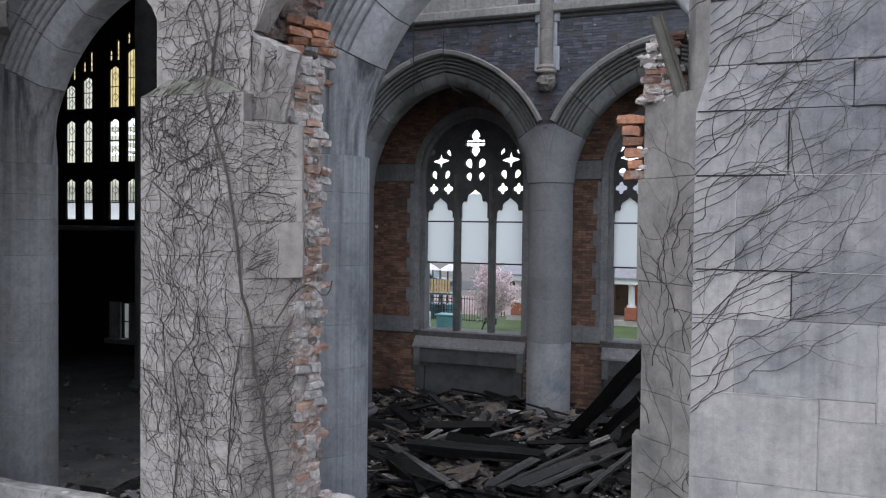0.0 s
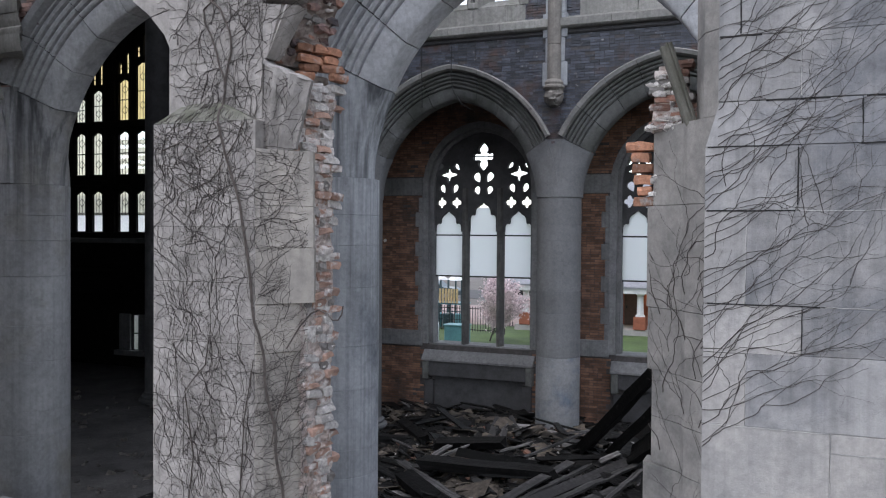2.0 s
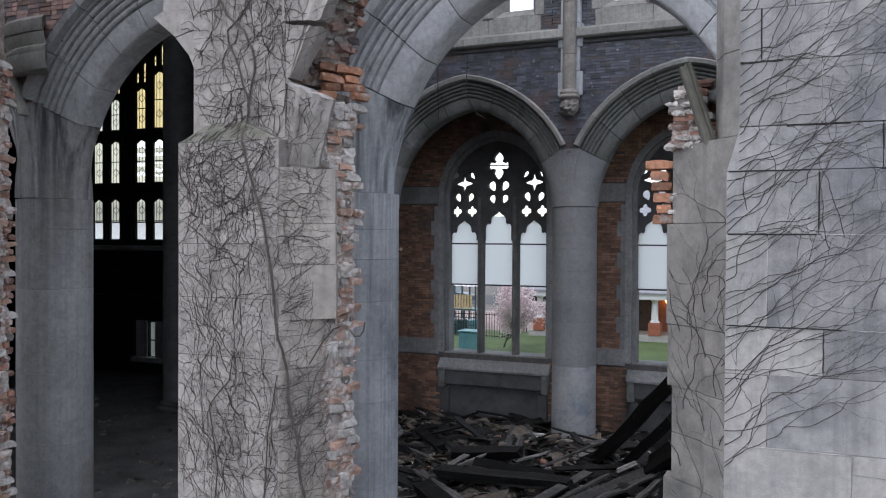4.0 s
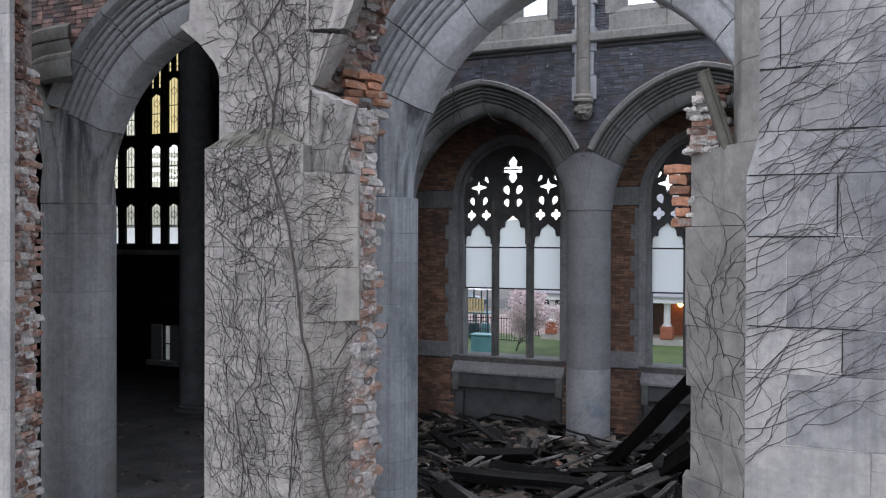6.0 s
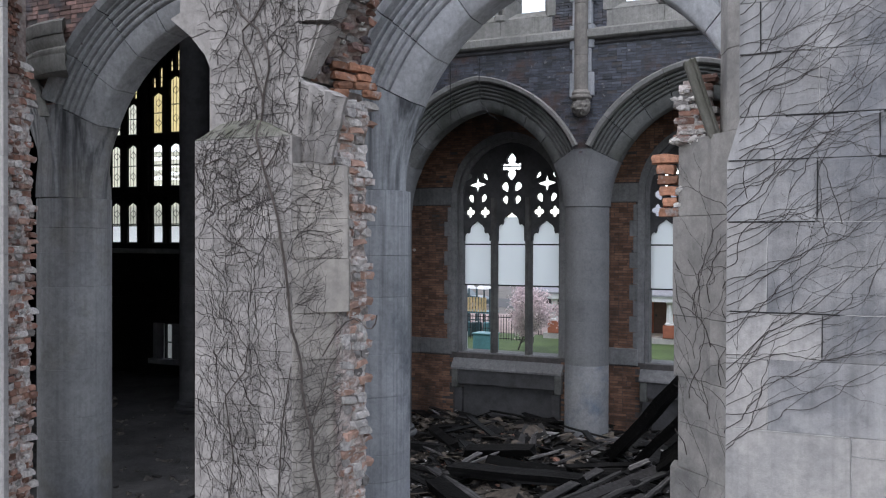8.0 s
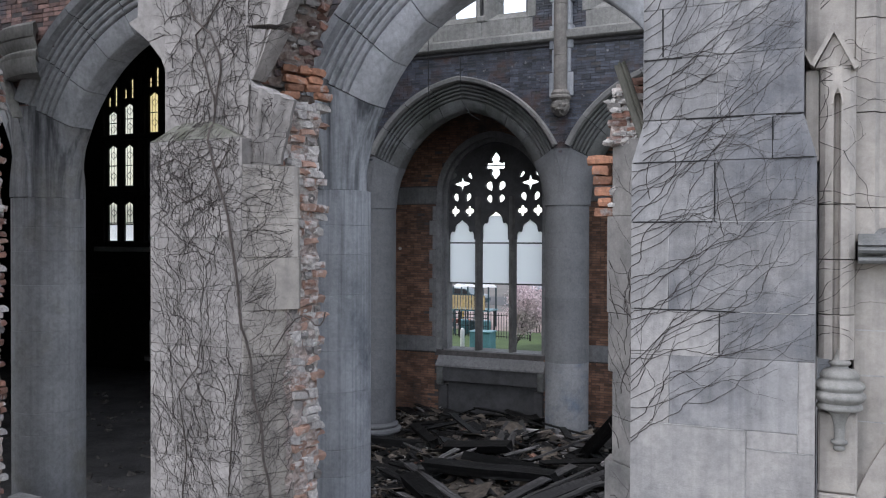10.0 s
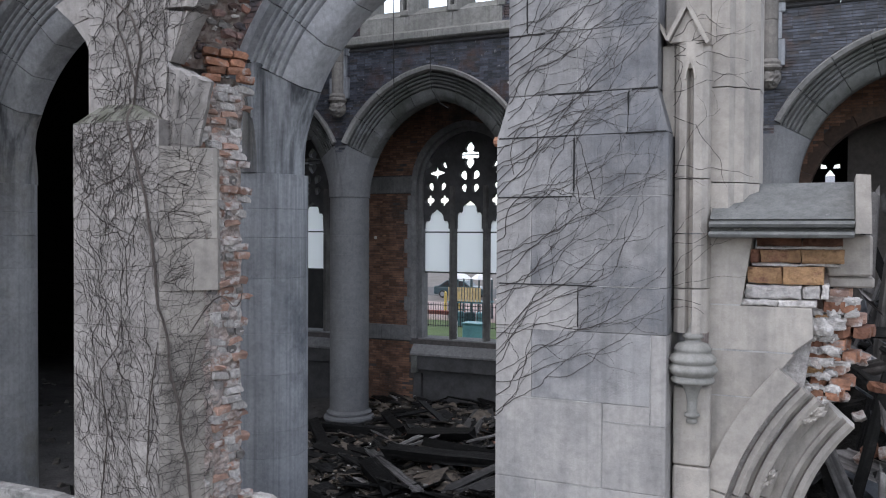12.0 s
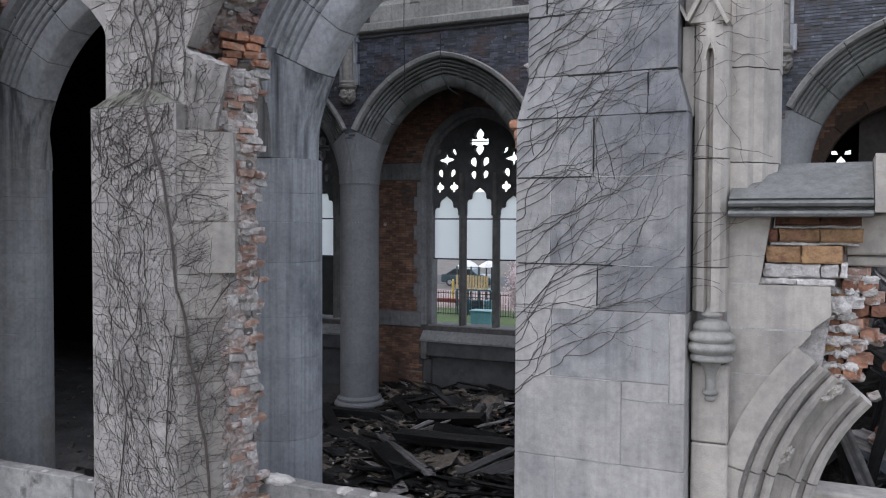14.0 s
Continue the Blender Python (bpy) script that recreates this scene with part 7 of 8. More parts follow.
PILE = [((1.49, 6.2, 4.0), (1.40, 6.3, 3.1), 0.09, PILE_WOOD, 85), ((1.56, 6.1, 3.98), (1.44, 6.2, 3.0), 0.08, PILE_WOOD, 95), ((1.355, 6.4, 4.10), (1.33, 6.4, 3.5), 0.07, PILE_WOOD, 80), ((1.62, 6.0, 3.7), (1.47, 5.9, 3.1), 0.07, PILE_WOOD, 70),
        ((1.22, 5.6, 3.11), (1.66, 5.55, 2.76), 0.08, GREY_WOOD, 60), ((1.28, 5.7, 3.12), (1.55, 5.7, 2.96), 0.07, PILE_WOOD, 50), ((1.39, 5.5, 2.96), (1.26, 5.5, 2.35), 0.065, CHAR, 80), ((1.39, 5.4, 2.80), (1.62, 5.35, 2.32), 0.05, PILE_WOOD, 60),
        ((1.08, 5.2, 2.70), (1.29, 5.15, 2.2), 0.08, GREY_WOOD, 70), ((1.05, 5.3, 2.68), (1.18, 5.3, 2.2), 0.07, CHAR, 90), ((1.61, 5.3, 2.62), (1.50, 5.3, 2.15), 0.06, PILE_WOOD, 75), ((1.385, 5.4, 2.50), (1.37, 5.4, 2.1), 0.04, PILE_WOOD, 90),
        ((1.475, 5.4, 2.51), (1.48, 5.4, 2.1), 0.05, PILE_WOOD, 85), ((1.60, 5.8, 3.27), (1.40, 5.75, 3.04), 0.06, PILE_WOOD, 40), ((1.26, 5.9, 3.25), (1.66, 5.9, 3.24), 0.07, CHAR, 60), ((1.45, 6.5, 4.03), (1.68, 6.5, 3.66), 0.08, GREY_WOOD, 80),
        ((1.68, 6.0, 4.05), (1.58, 6.0, 3.2), 0.07, PILE_WOOD, 80), ((1.78, 6.1, 4.1), (1.66, 6.1, 3.0), 0.07, GREY_WOOD, 85), ((1.50, 5.6, 2.9), (1.85, 5.5, 2.5), 0.09, GREY_WOOD, 55), ((1.30, 6.6, 3.9), (1.62, 6.5, 3.1), 0.065, CHAR, 70), ((1.9, 5.8, 3.6), (1.7, 5.7, 2.6), 0.10, PILE_WOOD, 80)]
for k, (p, q, w, m, turn) in enumerate(PILE):
    span_board(p, q, w, 0.022, m, 200 + k, turn, "bleached grey lath sticking up in the porch pile" if m is PILE_WOOD else ("charred board wedged in the porch pile" if m is CHAR else "weathered grey board wedged in the porch pile"))
# slates and plaster caught between them
for k in range(34):
    x, z = rnd.uniform(1.14, 1.75), rnd.uniform(2.2, 3.5)
    sl = new("slate", board_mesh("slate", rnd.uniform(0.10, 0.22), rnd.uniform(0.07, 0.15), 0.012, SLATE if k % 3 else PILE_WOOD, 300 + k))
    sl.matrix_world = pose(x, rnd.uniform(5.55, 5.9), z, rnd.uniform(-50, 50), rnd.uniform(-30, 30), rnd.uniform(0, 180))
    tagged(sl, "broken blue-grey slate lodged in the porch pile" if k % 3 else "pale splinter of board lodged in the porch pile", "slate" if k % 3 else "board", "slates in the porch pile")
for k in range(9):
    x, z = rnd.uniform(1.14, 1.6), rnd.uniform(2.4, 3.3)
    lb = new("loose_brick", rnd.choice((yellow[1], yellow[3], yellow[4])))
    lb.matrix_world = pose(x, rnd.uniform(5.5, 5.7), z, rnd.uniform(-40, 40), rnd.uniform(-30, 30), rnd.uniform(0, 180))
    tagged(lb, "loose mortar-smeared red brick lodged in the porch pile", "brick", "bricks in the porch pile")
bm = bmesh.new()
bmesh.ops.create_grid(bm, x_segments=26, y_segments=26, size=0.5)
for v in bm.verts:
    u, w = v.co.x + 0.5, v.co.y + 0.5
    v.co = Vector((0.95 + 2.3 * u, 6.1 + 1.4 * w, 1.5 + 1.5 * w ** 0.7 - 0.6 * abs(u - 0.35)))
    v.co += Vector((noise.noise(v.co * 4), noise.noise(v.co * 5), noise.noise(v.co * 6))) * 0.12
tagged(part("rubble_heap", bm, RUBBLE), "dark heap of collapsed roof debris behind the broken porch", "rubble", kind="stuff")


def scatter(name, count, area, size, mat, seed, label, flat=0.5, lift=0.0):
    """Loose pieces too many to count."""
    r = random.Random(seed)
    verts, faces = [], []
    for _ in range(count):
        x, y = r.uniform(area[0], area[1]), r.uniform(area[2], area[3])
        s = r.uniform(*size)
        m = pose(x, y, heap(x, y) + s * flat * 0.2 + lift, r.uniform(-25, 25), r.uniform(-25, 25), r.uniform(0, 360))
        a, b, c = s * r.uniform(0.5, 1.2), s * r.uniform(0.3, 0.8), s * flat * r.uniform(0.4, 1.0)
        k = len(verts)
        for p in ((-a, -b, -c), (a, -b * 0.8, -c), (a * 0.9, b, -c), (-a, b * 0.9, -c), (-a * 0.9, -b, c), (a * 0.8, -b, c), (a, b * 0.7, c), (-a * 0.7, b, c)):
            verts.append(m @ Vector(p) * 1.0)
        faces += [(k, k + 3, k + 2, k + 1), (k + 4, k + 5, k + 6, k + 7), (k, k + 1, k + 5, k + 4), (k + 1, k + 2, k + 6, k + 5), (k + 2, k + 3, k + 7, k + 6), (k + 3, k, k + 4, k + 7)]
    me = bpy.data.meshes.new(name)
    me.from_pydata(verts, [], faces)
    me.materials.append(mat)
    return tagged(new(name, me), label, "rubble", kind="stuff")


RUBBLE_STONE = material("rubble_stone", (0.09, 0.08, 0.07), (0.028, 0.025, 0.022), scale=9.0, vary=0.6, island=True)
RUBBLE_WOOD = material("wood_splinters", (0.040, 0.035, 0.030), (0.010, 0.009, 0.008), scale=9.0, vary=0.7, island=True)
scatter("stone_rubble", 2600, (-8.2, 0.8, 8.0, 15.8), (0.02, 0.09), RUBBLE_STONE, 3, "loose stone and brick fragments strewn over the nave floor")
scatter("splintered_wood", 3000, (-8.2, 0.8, 8.0, 15.8), (0.05, 0.20), RUBBLE_WOOD, 4, "splintered dark wood and laths strewn over the nave floor", 0.12, 0.02)
scatter("slate_rubble", 700, (0.7, 3.2, 5.0, 8.5), (0.04, 0.14), SLATE, 6, "broken grey slates and plaster in the porch pile", 0.18, 0.04)
scatter("stone_rubble", 300, (0.7, 3.2, 5.0, 8.5), (0.03, 0.08), RUBBLE_STONE, 7, "broken brick and plaster lumps in the porch pile", 0.6, 0.05)
scatter("stone_rubble", 420, (-20, -8.3, 6.5, 15.5), (0.02, 0.09), RUBBLE_STONE, 8, "dust and small rubble on the dark floor")
BROWN_BITS = material("brown_debris", (0.135, 0.112, 0.09), (0.05, 0.042, 0.034), scale=9.0, vary=0.6, island=True)
scatter("stone_rubble", 1500, (-7.9, -4.2, 9.4, 15.6), (0.015, 0.07), BROWN_BITS, 27, "brown earthy debris and plaster crumbs over the rubble", 0.5, 0.10)
scatter("splintered_wood", 420, (-7.9, -3.2, 9.0, 15.6), (0.08, 0.30), BROWN_BITS, 28, "thin brown laths strewn over the rubble", 0.05, 0.12)
PLASTER_BITS = material("plaster_fragments", (0.42, 0.40, 0.38), (0.26, 0.25, 0.24), scale=9.0, vary=0.5, island=True)
scatter("plaster_fragments", 420, (-8.2, 0.8, 8.0, 15.8), (0.008, 0.035), PLASTER_BITS, 13, "small pale plaster and stone chips over the rubble", 0.5, 0.15)
BRICK_BITS = material("brick_fragments", (0.24, 0.125, 0.09), (0.15, 0.085, 0.065), scale=9.0, vary=0.5, island=True)
scatter("brick_fragments", 170, (-6.6, -3.6, 9.8, 14.4), (0.015, 0.06), BRICK_BITS, 16, "broken pinkish brick bits over the rubble", 0.6, 0.12)
scatter("stone_rubble", 900, (-8.2, 0.8, 8.0, 15.8), (0.015, 0.06), RUBBLE_STONE, 17, "grey and brown stone crumbs over the rubble", 0.5, 0.14)
scatter("splintered_wood", 700, (-8.2, 0.8, 8.0, 15.8), (0.08, 0.30), PILE_WOOD, 14, "thin grey laths and splinters over the rubble", 0.05, 0.07)
scatter("splintered_wood", 1500, (-8.2, 0.8, 8.0, 15.8), (0.08, 0.34), CHAR, 15, "charred laths and splintered boards over the rubble", 0.07, 0.10)
slab = thing("stone_slab", -4.3, 14.05, 0.3, "square pale stone slab tilted against the column foot", "slab")
block("slab_stone", slab, PALE_STONE, -4.48, -4.14, 13.98, 14.06, 0.22, 0.56, 0.02)
for x, y, s in ((-6.1, 11.3, 0.16), (-5.6, 10.9, 0.12), (-6.4, 10.6, 0.13), (-3.2, 13.4, 0.18), (-2.4, 13.2, 0.16)):
    c = thing("fallen_stone", x, y, heap(x, y), "broken block of pale stone among the rubble", "stone", "fallen stones")
    bm = bmesh.new()
    box(bm, x - s, x + s, y - s * 0.7, y + s * 0.7, heap(x, y) - 0.03, heap(x, y) + s, 0.02)
    for v in bm.verts:
        v.co += Vector((1, 1, 1)) * noise.noise(v.co * 9) * 0.04
    part("broken_block", bm, PALE_STONE, c)

# hanging cables in the nave
CABLE = material("black_cable", (0.015, 0.015, 0.016), rough=0.6, vary=0.0)
for pts, label in (([(-5.43, 12.1, 10.0), (-5.43, 12.1, 8.5), (-5.44, 12.1, 7.0), (-5.43, 12.12, 5.9)], "thin black cable hanging down in the nave"), ([(-5.67, 13.95, 7.28), (-5.67, 13.94, 6.81), (-5.64, 13.94, 6.50), (-5.47, 13.95, 6.24), (-5.30, 13.97, 6.13)], "pale loose wire dangling over the arch")):
    cu = bpy.data.curves.new("cable", "CURVE")
    cu.dimensions, cu.bevel_depth, cu.bevel_resolution = "3D", 0.008, 1
    sp = cu.splines.new("POLY")
    sp.points.add(len(pts) - 1)
    for p, q in zip(sp.points, pts):
        p.co = (*q, 1)
    cu.materials.append(CABLE)
    tagged(new("cable", cu), label, "cable")
fix = thing("wall_fitting", -7.97, 15.95, 3.7, "small white fitting stuck on the brick wall", "fitting")
bm = bmesh.new()
bmesh.ops.create_uvsphere(bm, u_segments=10, v_segments=8, radius=0.035, matrix=pose(-7.97, 15.95, 3.75))
part("knob", bm, WHITE_MORTAR, fix)

# ---- outside beyond the far wall ----
WHITE_PAINT = material("white_paint", (0.75, 0.76, 0.76), (0.68, 0.69, 0.70), rough=0.5, scale=2.0, vary=0.0)
HOUSE_BRICK = material("house_brick", (0.36, 0.13, 0.075), (0.28, 0.10, 0.06), scale=6.0, vary=0.0)
SHINGLE = material("grey_shingles", (0.30, 0.31, 0.33), (0.22, 0.23, 0.25), scale=5.0, vary=0.0)
TEAL = material("teal_paint", (0.11, 0.27, 0.30), (0.085, 0.21, 0.24), rough=0.5, scale=2.0, vary=0.0)
DARK_TEAL = material("dark_teal_paint", (0.035, 0.075, 0.09), (0.03, 0.06, 0.075), rough=0.3, scale=2.0, vary=0.0)
YELLOW = material("yellow_paint", (0.60, 0.47, 0.12), rough=0.5, vary=0.0)
RED_PLASTIC = material("red_plastic", (0.30, 0.08, 0.06), rough=0.4, vary=0.0)
TAN = material("tan_plastic", (0.55, 0.42, 0.22), rough=0.5, vary=0.0)
MULCH = material("playground_mulch", (0.34, 0.27, 0.25), (0.26, 0.20, 0.19), scale=0.8, vary=0.0)
ASPHALT = material("asphalt", (0.07, 0.07, 0.072), (0.055, 0.055, 0.057), scale=1.0, vary=0.0)
CONCRETE = material("concrete", (0.42, 0.41, 0.39), (0.34, 0.33, 0.32), scale=2.0, vary=0.0)
G = GROUND_Z
for name, mat, b, label, cat in (("pavement", MULCH, (-44, -13.5, 47.5, 60), "pinkish mulch surface of the playground", "playground surface"), ("road", ASPHALT, (-120, 60, 66, 76), "asphalt street beyond the playground", "road"), ("pavement", CONCRETE, (-16.2, -2, 44.0, 45.2), "pale concrete walk before the brick house", "pavement")):
    bm = bmesh.new()
    box(bm, b[0], b[1], b[2], b[3], G - 0.1, G + 0.02)
    tagged(part(name, bm, mat), label, cat, kind="structure")

house = thing("brick_house", -8, 49, G, "red brick house with white porch posts and grey shingle roof", "house")
block("wall", house, HOUSE_BRICK, -13.6, 2.5, 48.2, 56, G, 4.5, 0)
block("porch_floor", house, CONCRETE, -14.4, 2.5, 45.6, 48.2, G, G + 0.35, 0.02)
block("fascia", house, WHITE_PAINT, -14.9, 2.8, 45.3, 45.5, 0.72, 1.0, 0.01)
bm = bmesh.new()
prism(bm, [(45.2, 1.0), (48.2, 1.9), (48.2, 2.0), (45.2, 1.1)], -15.0, 3.0)
for v in bm.verts:
    v.co = Vector((v.co.y, v.co.x, v.co.z))
bmesh.ops.recalc_face_normals(bm, faces=bm.faces)
part("porch_roof", bm, SHINGLE, house)
block("porch_ceiling", house, WHITE_PAINT, -14.8, 2.8, 45.5, 48.2, 0.85, 0.9, 0)
bm = bmesh.new()
prism(bm, [(47.6, 4.5), (52, 7.2), (56.6, 4.5)], -14.2, 3.2)
for v in bm.verts:
    v.co = Vector((v.co.y, v.co.x, v.co.z))
bmesh.ops.recalc_face_normals(bm, faces=bm.faces)
part("roof", bm, SHINGLE, house)
for x in (-13.8, -7.35, -1.0):
    block("pedestal", house, HOUSE_BRICK, x - 0.32, x + 0.32, 45.55, 46.2, G + 0.35, G + 1.05, 0.02)
    bm = bmesh.new()
    lathe(bm, [(0.26, 0), (0.26, 0.08), (0.19, 0.12), (0.17, 1.15), (0.22, 1.2), (0.24, 1.28)], x, 45.88, 16, G + 1.05)
    part("porch_post", bm, WHITE_PAINT, house)
front_door = block("door", house, material("brown_door", (0.10, 0.06, 0.045), rough=0.5, vary=0.0), -8.6, -7.6, 48.1, 48.19, G + 0.35, 0.65, 0.01)
block("door_handle", front_door, IRON, -8.5, -8.42, 48.04, 48.09, -0.3, -0.15, 0.005)
LAMP = bpy.data.materials.new("porch_lamp_glow")
LAMP.use_nodes = True
LAMP.node_tree.nodes["Principled BSDF"].inputs["Emission Color"].default_value = (1.0, 0.55, 0.15, 1)
LAMP.node_tree.nodes["Principled BSDF"].inputs["Emission Strength"].default_value = 9.0
bm = bmesh.new()
bmesh.ops.create_uvsphere(bm, u_segments=12, v_segments=8, radius=0.15, matrix=pose(-6.95, 47.9, 0.5))
part("porch_lamp", bm, LAMP, house, "glowing warm porch lamp")

fence = thing("metal_fence", -22, 43, G, "black metal picket fence round the playground", "fence")
for k in range(9):
    block("post", fence, IRON, -31 + k * 2.1, -30.92 + k * 2.1, 42.96, 43.04, G, G + 1.6, 0)
for k in range(110):
    block("picket", fence, IRON, -31 + k * 0.153, -30.972 + k * 0.153, 42.99, 43.01, G + 0.1, G + 1.5, 0)
for z in (0.18, 1.35):
    block("rail", fence, IRON, -31, -14.2, 42.98, 43.02, G + z, G + z + 0.04, 0)

play = thing("playground_tower", -19, 49, G, "teal and tan play tower with two pale canopies", "playground")
for x in (-21.1, -20.1, -19.6, -18.7):
    for y in (48.3, 49.6):
        block("post", play, DARK_TEAL, x - 0.045, x + 0.045, y - 0.045, y + 0.045, G, 1.0, 0.01)
for x in (-20.6, -19.15):
    bm = bmesh.new()
    lathe(bm, [(0.78, 0), (0.74, 0.05), (0.45, 0.25), (0.08, 0.42)], x, 48.95, 4, 0.95)
    part("canopy", bm, WHITE_PAINT, play)
block("deck", play, TEAL, -21.2, -18.6, 48.2, 49.7, -0.55, -0.45, 0.02)
for k in range(12):
    block("slat", play, TAN, -21.1 + k * 0.19, -20.98 + k * 0.19, 48.15, 48.2, -0.45, 0.45, 0)
bm = bmesh.new()
box(bm, -0.3, 0.3, -1.5, 1.5, -0.04, 0.04, 0.02, pose(-21.3, 48.2, -1.2, 0, 28, 90))
part("slide", bm, RED_PLASTIC, play, "dull red slide")
for x in (-22.4, -21.4):
    bm = bmesh.new()
    lathe(bm, [(0.10, 0), (0.09, 1.5), (0.03, 1.6)], x, 50.5, 10, G)
    tagged(part("yellow_post", bm, YELLOW), "round yellow painted playground post", "post", "yellow posts")
ut = thing("utility_box", -15.0, 38.3, G, "teal metal utility cabinet on the lawn", "cabinet")
block("cabinet_body", ut, TEAL, -15.6, -14.5, 37.9, 38.7, G, G + 0.95, 0.04)
block("lid", ut, TEAL, -15.64, -14.46, 37.86, 38.74, G + 0.955, G + 1.03, 0.02)
bm = bmesh.new()
lathe(bm, [(0.11, 0), (0.11, 1.0), (0.08, 1.1), (0.02, 1.13)], -16.1, 38.2, 12, G)
tagged(part("bollard", bm, WHITE_PAINT), "white round marker post on the lawn", "post")


frame_ = thing("climbing_frame", -18.2, 44.6, G, "dark teal climbing frame with hoops and drums behind the fence", "playground")
for x in (-19.3, -18.6, -17.9, -17.2):
    block("post", frame_, DARK_TEAL, x - 0.04, x + 0.04, 44.4, 44.48, G, G + 1.5, 0.01)
for z in (0.55, 1.0, 1.45):
    block("bar", frame_, DARK_TEAL, -19.3, -17.2, 44.42, 44.46, G + z, G + z + 0.05, 0.005)
for x, r in ((-18.95, 0.30), (-18.25, 0.34), (-17.55, 0.28)):
    bm = bmesh.new()
    lathe(bm, [(r * 0.9, 0), (r, 0.06), (r, 0.8), (r * 0.85, 0.86)], x, 45.0, 16, G)
    part("drum", bm, DARK_TEAL if r > 0.3 else TEAL, frame_)
table = thing("garden_table", -15.6, 47.2, G, "small black metal table on the lawn by the fence", "table")
block("tabletop", table, IRON, -16.2, -15.0, 46.9, 47.5, G + 0.70, G + 0.74, 0.01)
for x in (-16.1, -15.1):
    for y in (46.95, 47.45):
        block("leg", table, IRON, x - 0.02, x + 0.02, y - 0.02, y + 0.02, G, G + 0.70, 0)


def car(x, y, rz, paint, label):
    root = thing("parked_car", x, y, G, label, "car", "parked cars")
    bm = bmesh.new()
    prism(bm, [(-2.2, 0.3), (2.2, 0.3), (2.25, 0.75), (1.9, 0.95), (1.1, 1.0), (0.55, 1.45), (-1.0, 1.5), (-1.75, 1.02), (-2.2, 0.95)], -0.85, 0.85)
    bmesh.ops.bevel(bm, geom=list(bm.edges), offset=0.06, segments=1, affect="EDGES")
    bmesh.ops.transform(bm, verts=bm.verts, matrix=pose(x, y, G + 0.02, 0, 0, rz))
    part("body", bm, paint, root)
    for a in (-1.35, 1.4):
        for b in (-0.83, 0.83):
            bm = bmesh.new()
            lathe(bm, [(0.2, -0.1), (0.32, -0.09), (0.32, 0.09), (0.2, 0.1)], 0, 0, 16)
            bmesh.ops.transform(bm, verts=bm.verts, matrix=pose(x, y, G + 0.34, 0, 0, rz) @ pose(a, b, 0, 90, 0, 0))
            wheel = part("wheel", bm, IRON, root)
            bm = bmesh.new()
            lathe(bm, [(0.05, -0.112), (0.2, -0.104), (0.2, 0.104), (0.05, 0.112)], 0, 0, 12)
            bmesh.ops.transform(bm, verts=bm.verts, matrix=pose(x, y, G + 0.34, 0, 0, rz) @ pose(a, b, 0, 90, 0, 0))
            part("rim", bm, SHINGLE, wheel)
    bm = bmesh.new()
    prism(bm, [(0.95, 1.03), (0.5, 1.42), (-0.95, 1.45), (-1.5, 1.05)], -0.87, 0.87)
    bmesh.ops.transform(bm, verts=bm.verts, matrix=pose(x, y, G + 0.02, 0, 0, rz))
    part("side_windows", bm, IRON, root, "dark glossy side windows")


car(-17.4, 58.6, 4, WHITE_PAINT, "white car parked along the street")
car(-27.5, 64.6, 2, DARK_TEAL, "dark teal car parked along the street")
car(-13.5, 64.4, 2, SHINGLE, "grey car parked along the street")


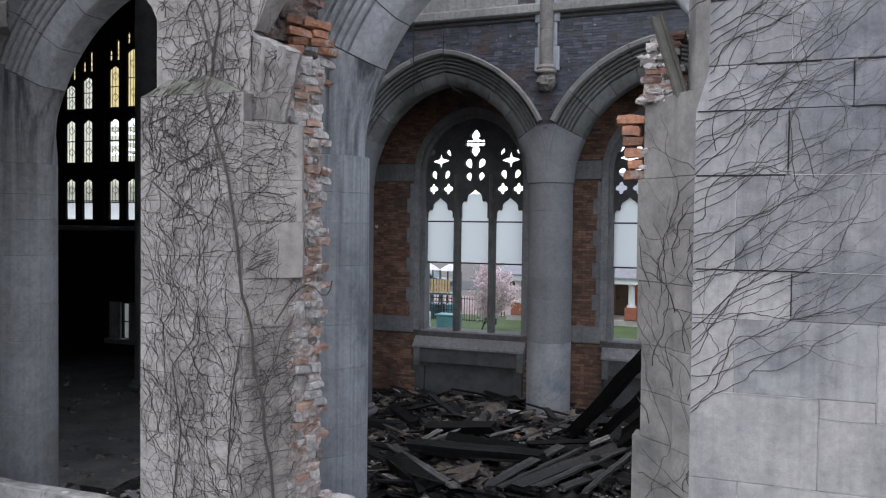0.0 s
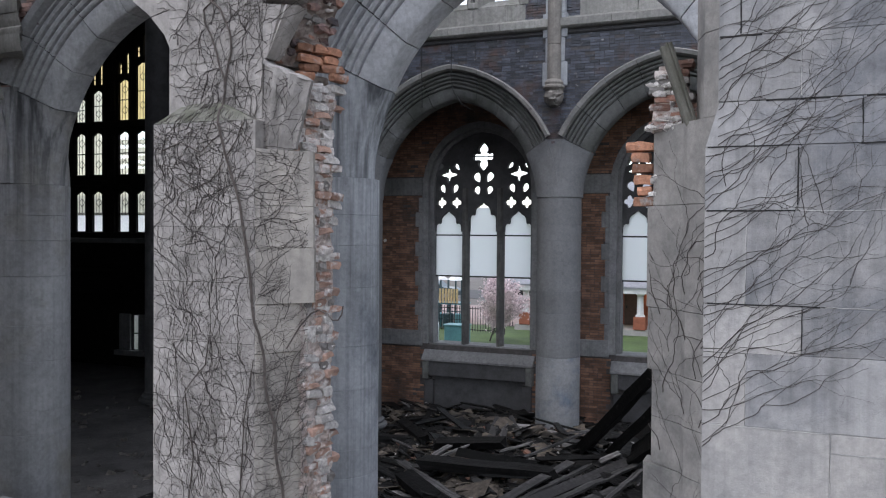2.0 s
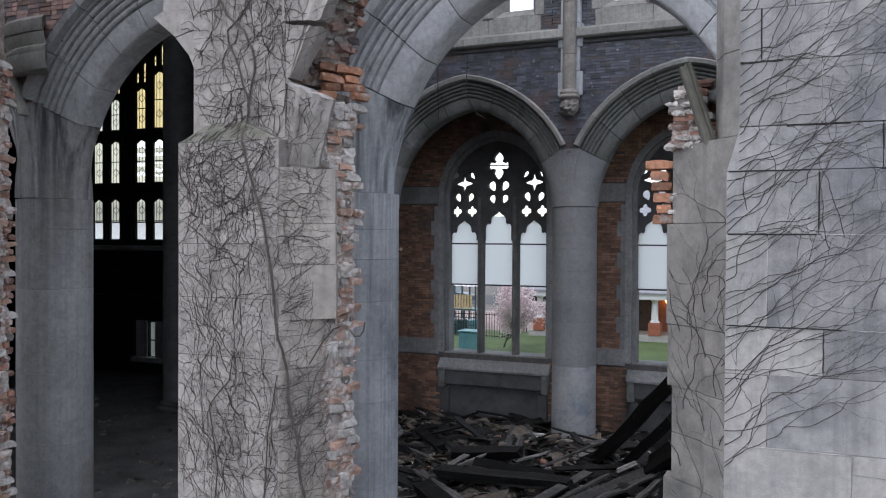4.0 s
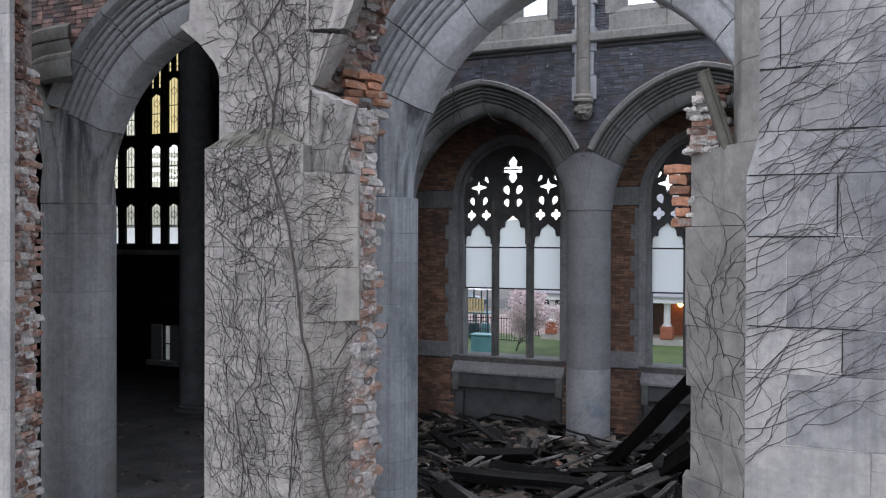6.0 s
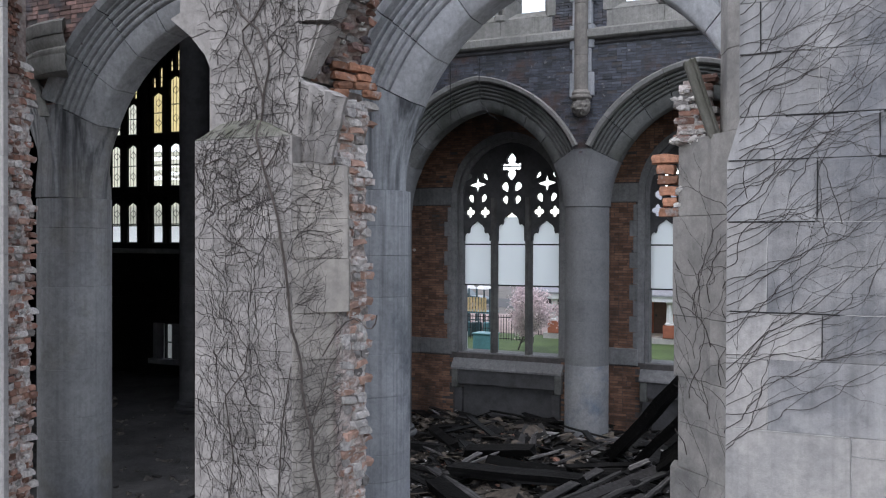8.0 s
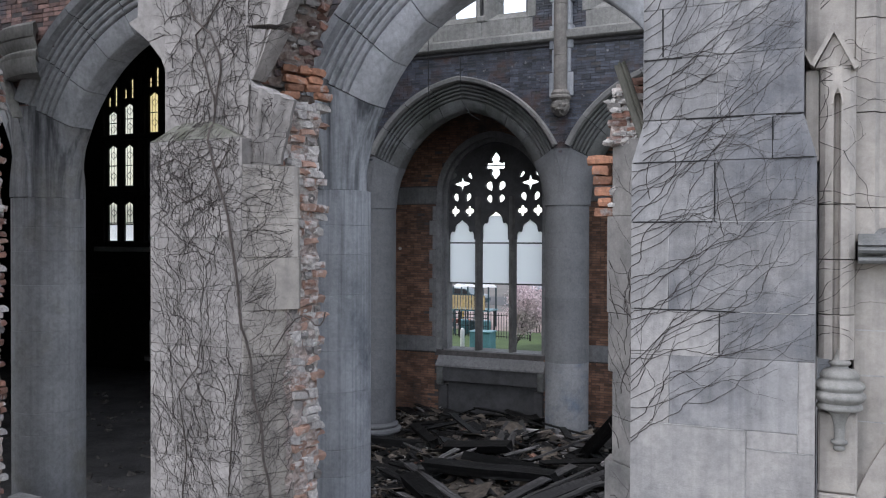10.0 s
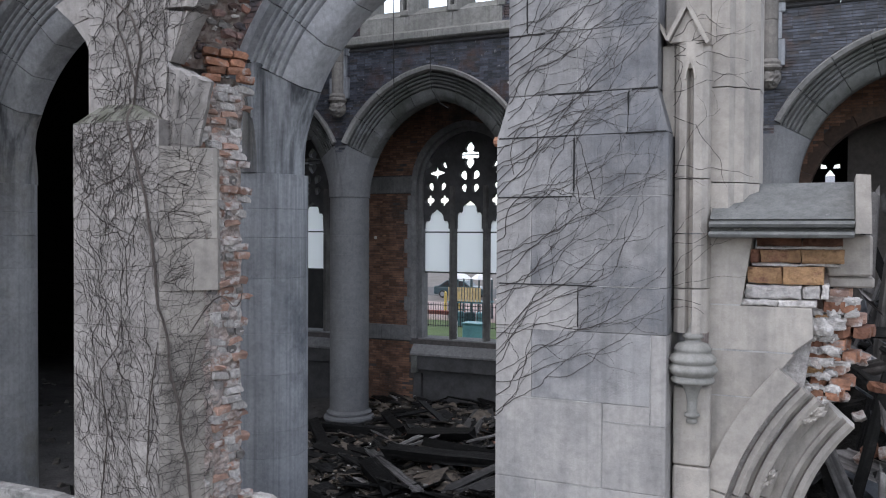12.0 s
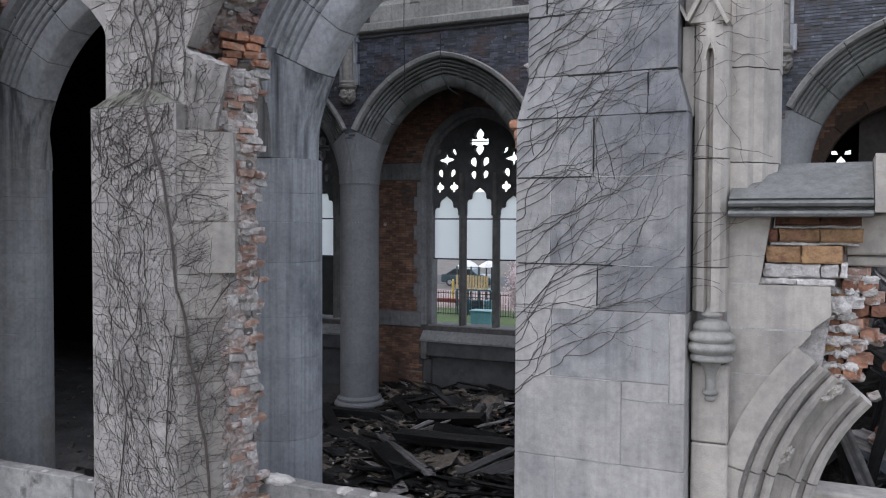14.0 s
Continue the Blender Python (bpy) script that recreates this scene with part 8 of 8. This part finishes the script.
def blossom_tree(x, y, h, w, seed, bloom, label, petals=2600, girth=0.05):
    """A small tree: tapered trunk, limbs and a loose crown of small blossoms."""
    r = random.Random(seed)
    root = thing("cherry_tree", x, y, G, label, "tree", "small trees")
    V, F, tips = [], [], []

    def limb(p, d, length, rad, level):
        pts, rr = [p.copy()], [rad]
        for i in range(5):
            d = (d + Vector((r.gauss(0, 0.16), r.gauss(0, 0.16), r.gauss(0.03, 0.08)))).normalized()
            p = p + d * length / 5
            pts.append(p.copy())
            rr.append(rad * (1 - 0.12 * (i + 1)))
            if level < 3 and i > (-1 if level == 0 else 0):
                for _ in range(2 if level else 3):
                    q = (d + Vector((r.gauss(0, 0.7), r.gauss(0, 0.7), r.uniform(-0.1, 0.5)))).normalized()
                    limb(p, q, length * r.uniform(0.45, 0.7), rad * 0.55, level + 1)
            if level > 0:
                tips.append(p.copy())
        tube(V, F, pts, rr)

    limb(Vector((x, y, G)), Vector((0, 0, 1)), h * 0.5, girth, 0)
    me = bpy.data.meshes.new("trunk")
    me.from_pydata(V, [], F)
    me.materials.append(STEM)
    ob = new("trunk", me)
    ob.parent = root
    ob.matrix_parent_inverse = Matrix.Translation(-root.location)
    V2, F2 = [], []
    for _ in range(petals):
        p = r.choice(tips) + Vector((r.gauss(0, 0.12), r.gauss(0, 0.12), r.gauss(0, 0.12)))
        s = r.uniform(0.028, 0.065)
        m = Euler((r.uniform(0, 6), r.uniform(0, 6), 0)).to_matrix()
        k = len(V2)
        V2 += [p + m @ Vector(q) * s for q in ((-1, 0, 0), (0, -0.7, 0.2), (1, 0, 0), (0, 0.7, 0.2))]
        F2.append((k, k + 1, k + 2, k + 3))
    me = bpy.data.meshes.new("crown")
    me.from_pydata(V2, [], F2)
    me.materials.append(bloom)
    ob = new("crown", me)
    ob.parent = root
    ob.matrix_parent_inverse = Matrix.Translation(-root.location)
    return root


BLOOM = material("pale_blossom", (0.80, 0.69, 0.71), (0.66, 0.53, 0.56), scale=3.0, vary=0.2, island=True)
TWIG = material("brown_twigs", (0.20, 0.13, 0.09), (0.14, 0.09, 0.065), scale=3.0, vary=0.3, island=True)
blossom_tree(-13.95, 40.0, 3.7, 3, 2, BLOOM, "small cherry tree in pale pink blossom on the lawn", 15000, 0.045)
blossom_tree(-11.9, 42.3, 2.6, 2, 3, BLOOM, "small cherry tree in pale pink blossom beside the house", 4200, 0.03)
blossom_tree(-4.7, 42.6, 2.6, 2, 5, BLOOM, "young cherry tree in pale pink blossom beside the porch", 1200)
for k, x in enumerate((-33, -30.5, -28, -26)):
    blossom_tree(x, 45 + (k % 2) * 2, 4.4, 3, 10 + k, TWIG, "bare brown shrub by the playground", 1800)
# pale house block added far behind the dark end as a bright backdrop
far_backdrop = thing("pale_house", -40, 48, G, "plain pale house block added as a bright backdrop", "house")
block("wall", far_backdrop, WHITE_PAINT, -60, -36, 50, 58, G, 6, 0)
block("roof", far_backdrop, SHINGLE, -61, -35, 49, 59, 6, 6.6, 0.1)

# white wall added only so the low openings look bright
garden_wall = thing("garden_wall", -27.5, 30, G, "white wall added to brighten the small openings of the end wall", "wall")
block("wall_body", garden_wall, WHITE_PAINT, -31, -25.6, 30, 30.3, G, 1.9, 0.02)
